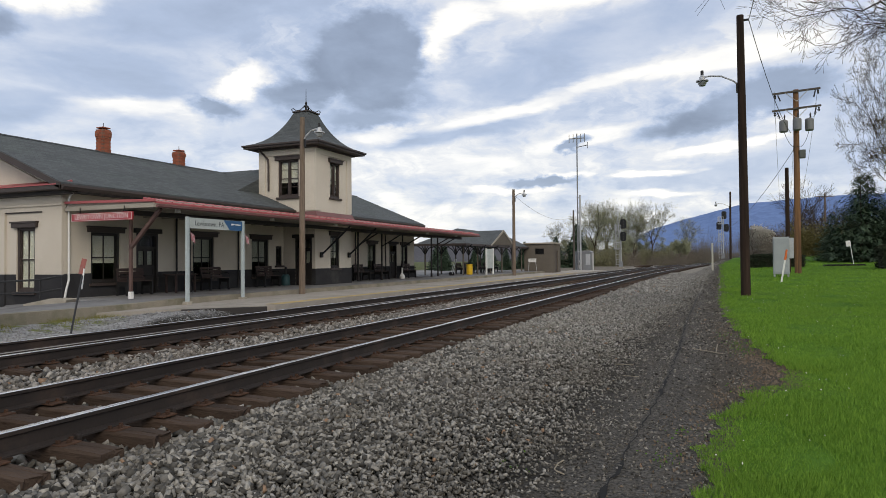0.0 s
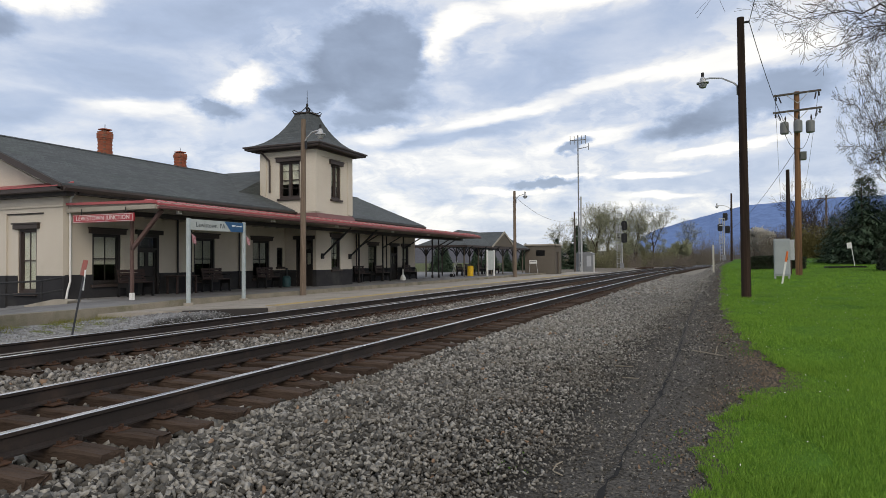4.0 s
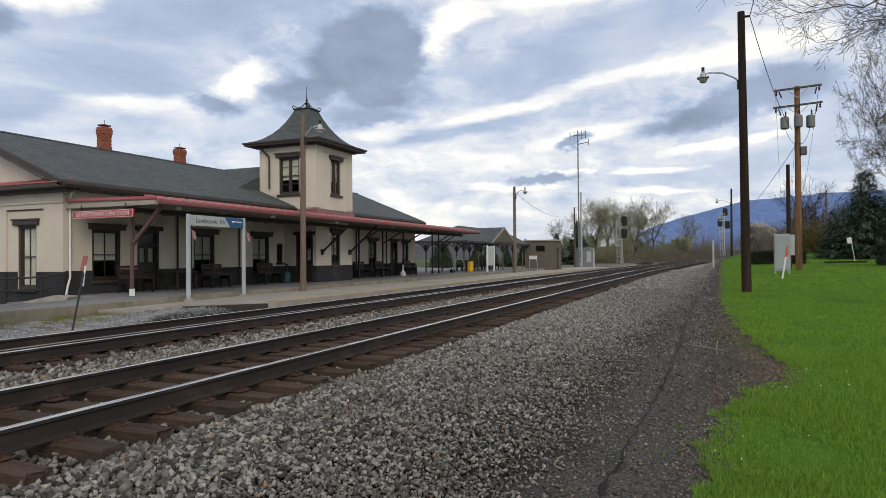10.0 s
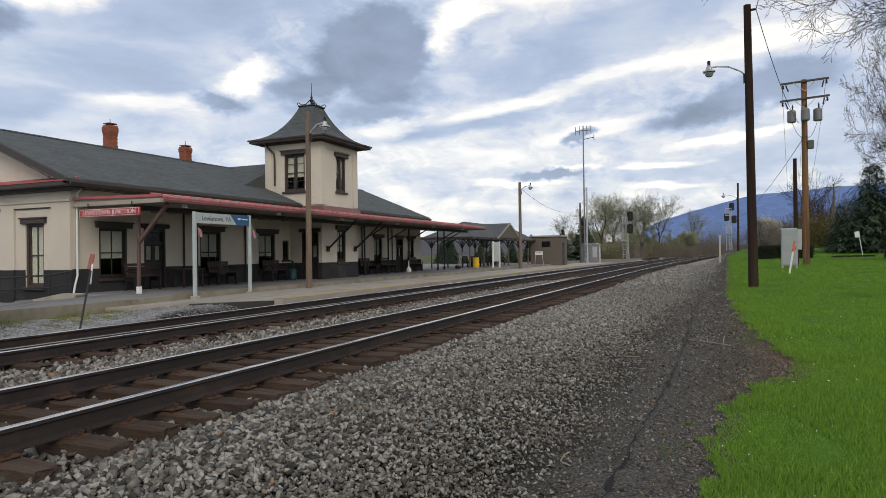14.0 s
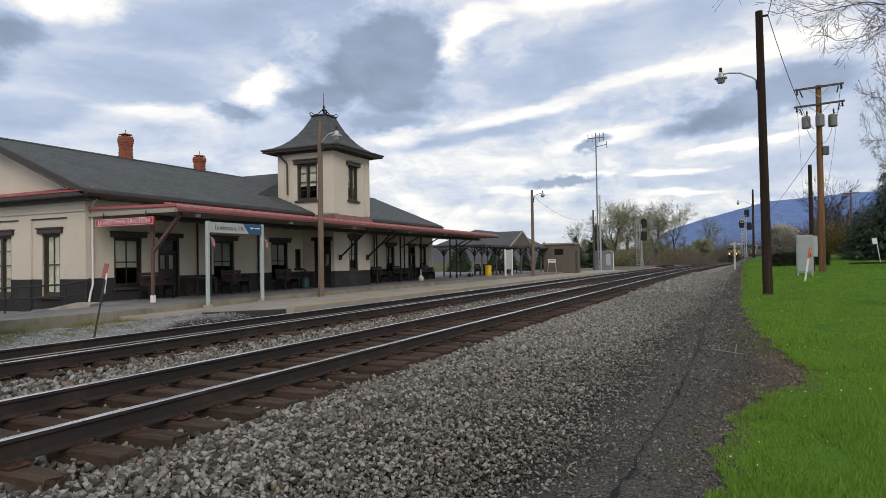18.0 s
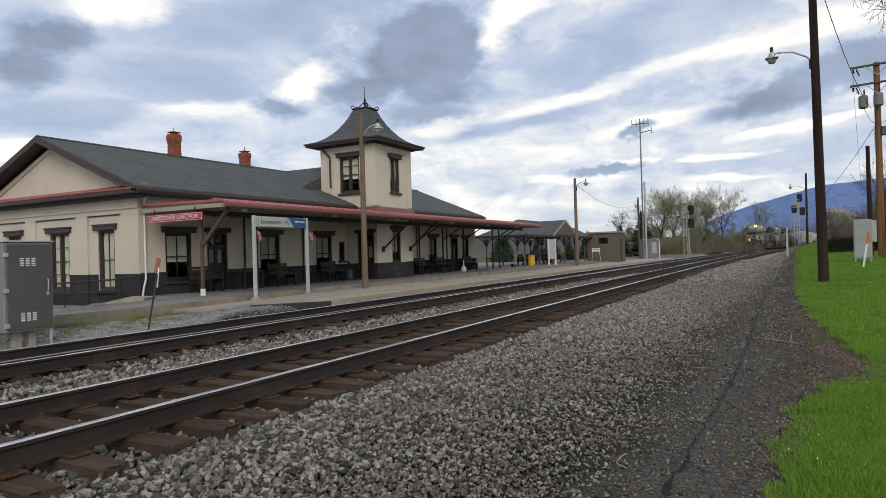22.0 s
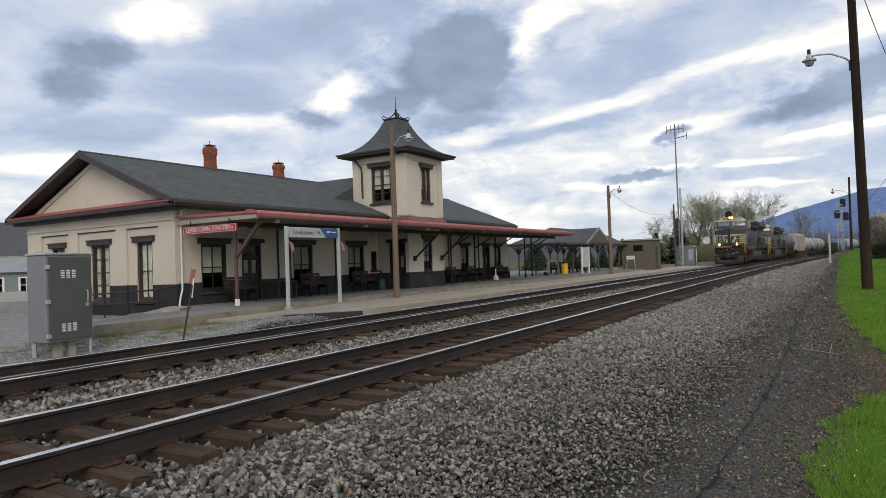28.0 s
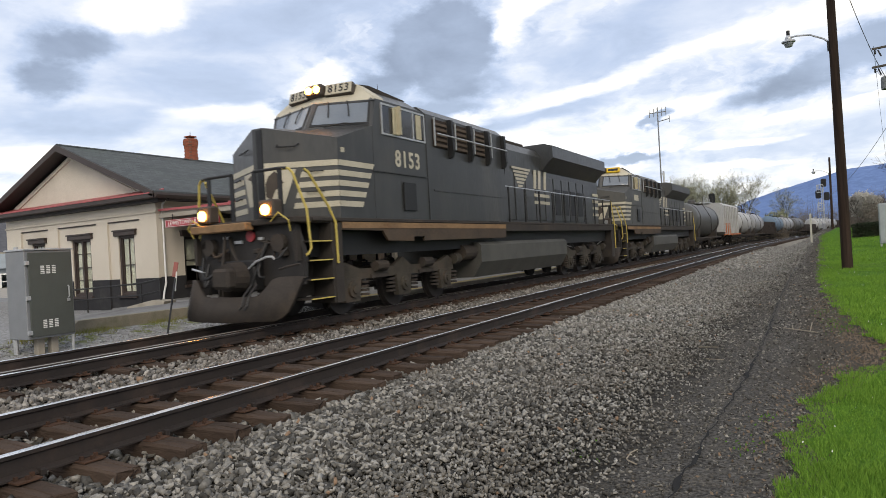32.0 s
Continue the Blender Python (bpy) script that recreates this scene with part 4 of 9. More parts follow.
def build_canopy():
    cp = thing("platform_canopy", "long flat platform canopy with faded red metal edge and timber struts", "canopy")
    part("roof_deck", box(CX0 + 0.03, CX1 - 0.12, CY0 + 0.05, CY1 - 0.05, 2.99, 3.08), SOFFIT, cp)
    # sloped, ribbed red edge
    e = slab([(CX1 - 0.5, 3.16), (CX1, 3.02), (CX1, 2.965), (CX1 - 0.5, 3.085)], "y", CY0, CY1)
    part("metal_edge", e, REDTRIM, cp, "faded red ribbed metal roof edge")
    part("metal_edge", slab([(CX0 + 0.03, 3.085), (CX1, 3.02), (CX1 - 0.02, 3.10), (CX0 + 0.03, 3.16)], "y", CY0 - 0.04, CY0), REDTRIM, cp)
    rib = finish("rib", slab([(-0.5, 0.142), (0.0, 0.002), (0.0, 0.014), (-0.5, 0.154)], "y", -0.012, 0.012), REDTRIM)
    for i in range(64):
        r = part("rib", rib, None, cp)
        r.location = (CX1 + 0.002, CY0 + 0.2 + i * 0.436, 3.02)
    part("fascia", box(CX1 - 0.045, CX1 - 0.015, CY0, CY1, 2.85, 2.964), SOFFIT, cp)
    part("fascia", box(CX0 + 0.03, CX1 - 0.05, CY0 - 0.03, CY0, 2.86, 2.985), SOFFIT, cp)
    part("gutter", slab([(CX1 - 0.012, 2.93), (CX1 + 0.075, 2.94), (CX1 + 0.07, 2.88), (CX1 + 0.02, 2.85), (CX1 - 0.012, 2.85)], "y", CY0, CY1), MAROON, cp)
    joist = finish("joist", box(CX0 + 0.05, CX1 - 0.06, -0.03, 0.03, 2.84, 2.988), SOFFIT)
    for i in range(34):
        y = CY0 + 0.5 + i * 0.82
        if TY0 - 0.1 < y < TY1 + 0.1:
            continue
        part("joist", joist, None, cp).location = (0, y, 0)
    part("beam", box(-16.10, -15.94, CY0 + 0.1, CY1 - 0.1, 2.70, 2.838), BLACKWOOD, cp)
    # posts with raking braces
    for y in (14.35, 18.2, 30.3, 33.0, 35.7, 40.1, 41.2):
        xb = -16.02 if y < 15 else -17.45
        pb = box(xb - 0.045, xb + 0.045, y - 0.045, y + 0.045, FLOOR, 2.70, 0.012) if y < 15 else rod((xb, y, FLOOR), (xb, y, 2.85), 0.05)
        p = part("post", pb, POSTBROWN if y < 15 else BLACKWOOD, cp)
        part("shoe", box(xb - 0.058, xb + 0.058, y - 0.058, y + 0.058, FLOOR, FLOOR + 0.22, 0.01), WHITE if y < 15 else BLACKWOOD, p)
        if y < 15:
            part("brace", box(-0.05, 0.05, -0.045, 0.045, 0, 1.62), POSTBROWN, p).matrix_basis = pose(xb, y, 1.72, 0, 46, 0)
        elif y > 28:
            part("brace", rod((xb, y, 2.1), (xb + 1.4, y, 2.84), 0.035), BLACKWOOD, p)
    for y in (25.5, 27.95):
        part("bracket", pipe([(TX1 + 0.03, y, 1.55), (TX1 + 0.12, y, 1.62), (-15.1, y, 2.84)], 0.045), BLACK, cp)
        part("wall_plate", box(TX1 + 0.025, TX1 + 0.1, y - 0.09, y + 0.09, 1.45, 1.70), BLACK, cp)
    for y in (15.2, 19.8, 24.2, 29.5, 34.0, 38.5):
        part("canopy_lamp", rod((CX1 - 0.35, y, 2.99), (CX1 - 0.35, y, 2.78), 0.06, 0.09, 10), WHITE, cp)
    return cp


def kerb_x(y):
    return -14.6


KERB = mat("mossy_kerb_concrete", (0.27, 0.24, 0.19), (0.17, 0.155, 0.12), 0.95, scale=2.0, fine=45, bump=0.6, dist=0.01, grime=(0.10, 0.105, 0.06))


def build_platform():
    ys = [2, 6, 8.5, 8.9, 11, 12, 13, 13.9, 14.6, 15, 17, 19, 21, 23, 25, 28, 34, 40, 46, 52, 58, 64, 74]
    def top(y):
        return float(np.interp(y, [2, 8.5, 8.9, 12.8, 15, 60, 74], [-0.22, -0.20, 0.15, 0.145, FLOOR, FLOOR, 0.06]))
    for name, mt, xa, xb, dz, lab in (("platform", SLAB, None, XB - 6, 0.0, "grey concrete station platform slab"), ("platform_kerb", KERB, 0.0, None, 0.004, "weathered concrete platform kerb with weep holes")):
        v, f = [], []
        for y in ys:
            k = kerb_x(y)
            a, b = (k - 0.28, -34.0) if name == "platform" else (k, k - 0.28)
            mid = float(np.interp(y, [2, 8.5, 13, 14.6, 74], [-0.25, -0.22, 0.19, FLOOR, top(74)])) if y < 15 else top(y)
            low = float(np.interp(y, [2, 13.9, 14.6], [-0.29, -0.29, FLOOR])) if y < 15 else top(y)
            row = ((a, -0.35), (a, top(y) + dz), (-16.75, mid), (-23.5, low), (b, low), (b, -0.35)) if name == "platform" else ((a, -0.35), (a, top(y) + dz), (b, top(y) + dz), (b, -0.35))
            n = len(row)
            for x, z in row:
                v.append((x, y, z))
        for i in range(len(ys) - 1):
            for j in range(n):
                f.append((i * n + j, (i + 1) * n + j, (i + 1) * n + (j + 1) % n, i * n + (j + 1) % n))
        f += [tuple(range(n))[::-1], tuple(range(len(v) - n, len(v)))]
        me = raw_mesh(name, v, f, mt)
        b = bmesh.new()
        b.from_mesh(me)
        bmesh.ops.recalc_face_normals(b, faces=b.faces)
        b.to_mesh(me)
        b.free()
        tagged(part(name, me, None), lab, "platform", kind="structure")
    # low asphalt platform by the track, with its yellow line
    v, f = [], []
    yy = [15.3, 18, 21, 25, 28, 34, 40, 50, 60, 75]
    for y in yy:
        yk = 12.0 if y < 16 else y          # the near end runs askew
        v += [(-11.55 + float(drift(y)), y, -0.3), (-11.55 + float(drift(y)), y, 0.045), (kerb_x(y) + 0.003, yk, 0.0 if y < 16 else 0.06), (kerb_x(y) + 0.003, yk, -0.3)]
    for i in range(len(yy) - 1):
        for j in range(4):
            f.append((i * 4 + j, i * 4 + (j + 1) % 4, (i + 1) * 4 + (j + 1) % 4, (i + 1) * 4 + j))
    f += [(0, 1, 2, 3), tuple(range(len(v) - 4, len(v)))[::-1]]
    tagged(part("low_platform", raw_mesh("low_platform", v, f, ASPH), None), "pale worn asphalt strip along the far track", "platform", kind="structure")
    v, f = [], []
    for y in yy:
        d = float(drift(y))
        v += [(-11.62 + d, y + 0.1, 0.051), (-12.02 + d, y + 0.1, 0.053)]
    for i in range(len(yy) - 2):
        f.append((i * 2, i * 2 + 1, i * 2 + 3, i * 2 + 2))
    tagged(part("yellow_line", raw_mesh("yellow_line", v, f, YELLOW), None), "worn yellow safety line on the asphalt edge", "line", kind="structure")
    # dark timber beam edging the skewed end of the asphalt
    p = part("edging_beam", box(-1.12, 1.12, -0.05, 0.05, -0.2, 0.05, 0.012), BLACKWOOD)
    p.matrix_basis = pose(-12.42, 14.24, -0.03, 0, 0, 48)
    tagged(p, "dark old timber beam edging the asphalt's end", "beam")


build_platform()
build_station()
build_canopy()


# ---- yard, platform furniture and line-side things ----
def gz(x, y):
    return float(ground_z(x, y))


PALEGLASS = mat("ribbed_lamp_glass", (0.30, 0.32, 0.33), (0.24, 0.255, 0.265), 0.25, scale=8, bump=0.1)


def street_pole(name, label, x, y, z0, z1, r, mt, arm=None, lean=0.0, group=""):
    """A timber pole, with a curved lamp arm towards arm = (dx, dy, z of the arm)."""
    ob = thing(name, label, "pole", pose(x, y, z0, 0, lean, 0), group)
    part("pole", rod((0, 0, -0.5), (0, 0, z1 - z0), r, r * 0.72, 14), mt, ob)
    if arm:
        dx, dy, za = arm
        h = za - z0
        a = part("lamp_arm", pipe([(0, 0, h - 0.45), (0.2 * dx, 0.2 * dy, h - 0.2), (0.5 * dx, 0.5 * dy, h), (0.8 * dx, 0.8 * dy, h + 0.05), (dx, dy, h + 0.03)], 0.028, 7), GALV, ob)
        part("lamp_head", lathe([(0.05, 0.16), (0.09, 0.10), (0.10, 0.02), (0.20, -0.02), (0.20, -0.06), (0.05, -0.06)][::-1], 14, center=(dx, dy, h - 0.05)), GALV, a)
        part("lens_bowl", lathe([(0.04, -0.22), (0.10, -0.20), (0.14, -0.11), (0.14, -0.062)], 14, center=(dx, dy, h - 0.05)), PALEGLASS, a)
        part("photocell", rod((dx, dy, h + 0.1), (dx, dy, h + 0.26), 0.05, n=8), BLACK, a)
        part("arm_bracket", box(-0.04, 0.04, -0.04, 0.04, h - 0.6, h - 0.3), BLACK, a).location = (r * 0.8 * (1 if dx > 0 else -1), 0, 0)
    return ob


def wire(a, b, sag, r=0.012, n=10):
    a, b = Vector(a), Vector(b)
    return pipe([a.lerp(b, i / n) - Vector((0, 0, sag * 4 * (i / n) * (1 - i / n))) for i in range(n + 1)], r, 4)


MASTGREY = mat("dull_mast_steel", (0.20, 0.21, 0.22), (0.16, 0.17, 0.18), 0.6, scale=3, bump=0.05)
TRANSGREY = mat("dull_transformer_grey", (0.17, 0.178, 0.182), (0.14, 0.146, 0.15), 0.6, scale=3, bump=0.05)
ARMGREY = mat("grey_crossarm_wood", (0.10, 0.088, 0.078), (0.07, 0.062, 0.055), 0.9, scale=5, bump=0.3)


def build_poles():
    p = street_pole("light_pole", "weathered timber light pole with a curved lamp arm by the platform", -14.28, 20.57, 0.05, 6.68, 0.125, WOODPOLE, (0.75, 0, 6.15), 0.3, "platform light poles")
    p = street_pole("light_pole", "weathered timber light pole with a curved lamp arm by the platform", -14.3, 49.0, 0.05, 6.75, 0.14, WOODPOLE, (0.85, 0, 6.4), 0, "platform light poles")
    part("cable", wire((0.1, 0.1, 6.2), (-1.4, 31.0, 6.5), 1.0), BLACK, p)
    street_pole("light_pole", "grey timber pole with a small lamp near the equipment cabinet", -15.7, 80.0, 0.0, 7.3, 0.13, ARMGREY, None, 0, "platform light poles")
    street_pole("light_pole", "slim dark pole with a lamp arm beside the far signal", 1.85, 80.0, gz(1.85, 80) - 0.1, 8.75, 0.13, DARKPOLE, (-1.5, 0, 7.4), 0.5)
    x, y = 0.93, 23.6
    p = street_pole("light_pole", "tall dark creosoted light pole standing in the lawn", x, y, gz(x, y) - 0.05, 9.3, 0.155, DARKPOLE, (-1.2, 0, 7.35), -0.3)
    h = 9.3 - gz(x, y)
    part("insulator", rod((0.08, 0, h - 0.12), (0.26, 0, h - 0.12), 0.04), BLACK, p)
    part("cable", wire((0.26, 0, h - 0.12), (3.1, 16.4, 8.1), 0.5, 0.014), BLACK, p)
    part("cable", wire((0.26, 0, h - 0.12), (0.9, -8.0, h + 3.4), 0.6, 0.014), BLACK, p)
    # transformer pole
    x, y = 4.22, 40.0
    z0 = gz(x, y)
    u = thing("utility_pole", "tan utility pole with two crossarms and three grey transformers", "utility pole", pose(x, y, z0, 0, 0.2, 0))
    H = 10.4 - z0
    part("pole", rod((0, 0, -0.6), (0, 0, H), 0.17, 0.135, 14), TANPOLE, u)
    for h, hl, dz in ((H - 0.12, 1.15, 0.10), (H - 1.05, 1.18, 0.06)):
        arm = part("crossarm", box(-hl, hl, -0.05, 0.05, -0.05, 0.05, 0.008), ARMGREY, u)
        arm.matrix_basis = pose(0, -0.18, h, 0, -3, 0)
        for s in (-1, 1):
            part("brace", rod((s * 0.55, -0.06, -0.02), (0, -0.02, -0.55), 0.018, n=6), GALV, arm)
            part("insulator", lathe([(0.03, 0), (0.06, -0.05), (0.03, -0.1), (0.06, -0.15), (0.03, -0.22)][::-1], 8, center=(s * (hl - 0.12), 0, -0.07)), BLACK, arm)
            part("cutout", rod((s * (hl - 0.25), -0.03, -0.1), (s * (hl - 0.35), -0.08, -0.45), 0.035, n=6), BLACK, arm)
    for x0, dy in ((-0.62, -0.1), (0.0, -0.42), (0.62, -0.1)):
        t = part("transformer", lathe([(0.17, 0.06), (0.215, 0.10), (0.215, 0.62), (0.19, 0.70), (0.08, 0.74)], 16, center=(x0, dy, H - 2.35)), TRANSGREY, u)
        part("bushing", lathe([(0.05, 0), (0.03, 0.1), (0.05, 0.16), (0.02, 0.3)], 8, center=(x0 + 0.05, dy, H - 1.62)), BLACK, t)
    for s in (-1, 1):
        part("jumper", wire((s * 0.62, -0.1, H - 2.2), (0.05, -0.15, H - 3.1), 0.35, 0.014), BLACK, u)
        part("jumper", wire((s * 1.0, -0.2, H - 1.2), (s * 0.66, -0.1, H - 1.5), 0.2, 0.012), BLACK, u)
    part("small_box", box(0.12, 0.42, -0.2, 0.1, H - 3.75, H - 3.3, 0.02), DOORGREY, u)
    for xo in (-1.05, 0.0, 1.05):
        part("line", wire((xo, 0, H), (xo + 5.5, 60, H - 1.8), 1.4, 0.012), BLACK, u)
    part("guy_wire", wire((-0.1, 0, H - 3.2), (-2.4, 40, H - 5.6), 0.6, 0.014), BLACK, u)
    street_pole("stub_pole", "short dark stub pole beside the transformer pole", 3.85, 41.0, gz(3.85, 41), 6.3, 0.13, DARKPOLE)
    up = thing("utility_pole", "far timber utility pole with one crossarm above the trees", "utility pole", pose(17.5, 125, 1.0))
    part("pole", rod((0, 0, -0.6), (0, 0, 11.0), 0.17, 0.13, 8), WOODPOLE, up)
    part("crossarm", box(-1.4, 1.4, -0.06, 0.06, 10.4, 10.55), WOODPOLE, up)


PALEBOX = mat("pale_grey_box_paint", (0.33, 0.36, 0.37), (0.28, 0.305, 0.315), 0.55, scale=2, bump=0.05)


def build_metal_box():
    x, y = 3.06, 36.0
    b = thing("equipment_box", "pale grey metal service box on the lawn by the poles", "cabinet", pose(x, y, gz(x, y) + 0.05, 0, 0, -4))
    part("body", box(-0.36, 0.36, -0.25, 0.25, 0.12, 1.95, 0.02), PALEBOX, b)
    part("door", box(-0.32, 0.32, -0.275, -0.252, 0.2, 1.88, 0.008), PALEBOX, b)
    part("side_box", box(0.362, 0.55, -0.12, 0.12, 0.9, 1.9, 0.01), GALV, b)
    part("handle", box(0.2, 0.26, -0.30, -0.276, 0.9, 1.1), BLACK, b)
    for i, xx in enumerate((-0.3, 0.3)):
        part("leg", box(xx - 0.04, xx + 0.04, -0.2, 0.2, -0.25, 0.12), GALV, b)
    x, y = 2.66, 31.5
    m = thing("marker_post", "leaning white marker post with an orange top", "marker post", pose(x, y, gz(x, y), 0, 9, 0))
    part("post", box(-0.035, 0.035, -0.02, 0.02, -0.2, 1.05), WHITE, m)
    part("sleeve", rod((0, 0, 1.0), (0, 0, 1.45), 0.05, 0.04, 10), ORANGE, m)
    w = thing("whistle_post", "pale concrete whistle post at the edge of the gravel", "marker post", pose(-0.05, 50.0, gz(-0.05, 50)))
    part("post", box(-0.06, 0.06, -0.05, 0.05, -0.3, 1.95, 0.01), BLIND, w)
    s = thing("yard_sign", "small pale sign on a leaning post near the shrubs", "sign", pose(8.9, 52, gz(8.9, 52), 0, -8, 0) @ Matrix.Diagonal((0.55, 0.8, 1.0, 1.0)))
    part("post", rod((0, 0, -0.2), (0, 0, 1.5), 0.04, n=6), WHITE, s)
    part("board", box(-0.45, 0.08, -0.03, 0.03, 1.35, 1.75, 0.01), WHITE, s)


def signal_mast(label, x, y, z0, H, heads, slim=1.0):
    s = thing("railway_signal", label, "railway signal", pose(x, y, z0) @ Matrix.Diagonal((slim, slim, 1.0, 1.0)), "signals")
    part("foundation", box(-0.4, 0.4, -0.4, 0.4, -0.4, 0.12, 0.02), CONC, s)
    part("mast", rod((0, 0, 0.1), (0, 0, H), 0.09, n=10), GALV, s)
    part("junction_box", box(-0.28, 0.28, -0.2, 0.2, 0.12, 1.0, 0.02), SILVER, s)
    for dx in (-0.80, -0.30):
        part("ladder_rail", rod((dx, 0.1, 0.2), (dx, 0.1, H - 0.3), 0.05, n=6), GALV, s)
    rung = finish("rung", rod((-0.80, 0.1, 0), (-0.30, 0.1, 0), 0.035, n=6), GALV)
    for i in range(int((H - 0.8) / 0.4)):
        part("rung", rung, None, s).location = (0, 0, 0.5 + i * 0.4)
    for z in (H * 0.42, H * 0.80):
        c = part("cage", pipe([(-0.95, 0.1, z), (-0.95, -0.55, z), (0.1, -0.55, z), (0.1, 0.1, z)], 0.04, 6), GALV, s)
        part("cage", pipe([(-0.95, 0.1, z + 0.9), (-0.95, -0.55, z + 0.9), (0.1, -0.55, z + 0.9), (0.1, 0.1, z + 0.9)], 0.04, 6), GALV, s)
        for xx in (-0.95, -0.6, -0.25, 0.1):
            part("cage_bar", rod((xx, -0.55, z), (xx, -0.55, z + 0.9), 0.035, n=6), GALV, s)
        part("cage_floor", box(-0.95, 0.1, -0.55, 0.1, z - 0.06, z), GALV, s)
    for dx, z in heads:
        h = part("signal_head", slab([(dx + px, z + pz * slim) for px, pz in ((-0.30, -0.75), (0.30, -0.75), (0.45, -0.55), (0.45, 0.55), (0.30, 0.75), (-0.30, 0.75), (-0.45, 0.55), (-0.45, -0.55))], "y", -0.22, -0.14), BLACK, s, "oblong black signal backplate")
        hood = finish("hood", rod((0, -0.45, 0), (0, -0.22, 0), 0.11, n=10, caps=True), BLACK)
        for a, b in ((0, 0.4 * slim), (0, 0.0), (0, -0.4 * slim)):
            part("hood", hood, None, h).location = (dx + a, 0, z + b)
        part("head_case", box(dx - 0.2, dx + 0.2, -0.14, 0.12, z - 0.25, z + 0.25, 0.03), BLACK, h)
    return s


def build_signals():
    signal_mast("galvanised signal mast with ladder and two black signal heads", -13.6, 108.0, -0.1, 7.4, ((0.4, 7.0), (0.4, 5.0)))
    signal_mast("galvanised signal mast with cage ladder and three black heads", 1.35, 95.0, gz(1.35, 95) - 0.3, 6.2, ((0.2, 6.1), (-0.75, 4.7), (0.6, 4.4)), 0.68)


def build_signal_cabinet():
    c = thing("signal_cabinet", "tall grey-green steel signal cabinet with louvred door on concrete legs", "cabinet", pose(-13.1, 7.0, 0.0))
    part("body", box(-0.66, 0.0, 0.0, 0.93, 0.02, 1.74, 0.012), SILVER, c)
    part("roof_lip", box(-0.68, 0.03, -0.02, 0.95, 1.742, 1.775, 0.005), GALV, c)
    d = part("door", box(0.003, 0.03, 0.06, 0.90, 0.06, 1.70, 0.006), DOORGREY, c, "dark green-grey steel door")
    slat = finish("louvre_slot", box(0.0302, 0.036, -0.036, 0.036, -0.010, 0.010), WHITE)
    for zc in (0.30, 1.36):
        for i in (-1, 0, 1):
            for k in range(5):
                part("louvre_slot", slat, None, d).location = (0, 0.43 + i * 0.11, zc + (k - 2) * 0.034)
    for z in (0.15, 0.82, 1.50):
        part("hinge", box(0.005, 0.06, -0.01, 0.07, z - 0.04, z + 0.04, 0.006), GALV, d)
    part("handle", pipe([(0.035, 0.80, 1.02), (0.07, 0.80, 1.0), (0.07, 0.80, 0.8), (0.035, 0.80, 0.78)], 0.013, 6), GALV, d)
    part("lock", box(0.03, 0.055, 0.77, 0.83, 0.70, 0.76, 0.004), GALV, d)
    for y in (0.35, 0.62):
        part("leg", box(-0.35, -0.2, y - 0.07, y + 0.07, -0.35, 0.02, 0.01), CONC, c)
    part("conduit", rod((-0.05, 0.9, -0.3), (-0.05, 0.9, 0.05), 0.03, n=8), GALV, c)
    part("conduit", rod((-0.55, 0.06, -0.3), (-0.55, 0.06, 0.05), 0.05, n=8), GALV, c)
    part("vent_cap", rod((-0.5, 0.12, 1.775), (-0.5, 0.12, 1.83), 0.04, n=8), GALV, c)


def build_leaning_marker():
    s = thing("track_marker", "leaning dark rod with a faded red plate", "marker post")
    part("rod", rod((-11.85, 9.1, -0.3), (-12.55, 9.95, 1.0), 0.02, n=7), BLACK, s)
    part("stem", rod((-12.5, 9.9, 0.72), (-12.62, 10.05, 1.15), 0.016, n=6), WHITE, s)
    b = part("plate", box(-0.05, 0.05, -0.008, 0.008, -0.17, 0.17, 0.006), mat("faded_red_plate", (0.33, 0.10, 0.085), (0.28, 0.09, 0.08), 0.6, scale=6, bump=0.05, grime=(0.3, 0.2, 0.18)), s)
    b.matrix_basis = pose(-12.66, 10.05, 1.2, 0, 12, 40)


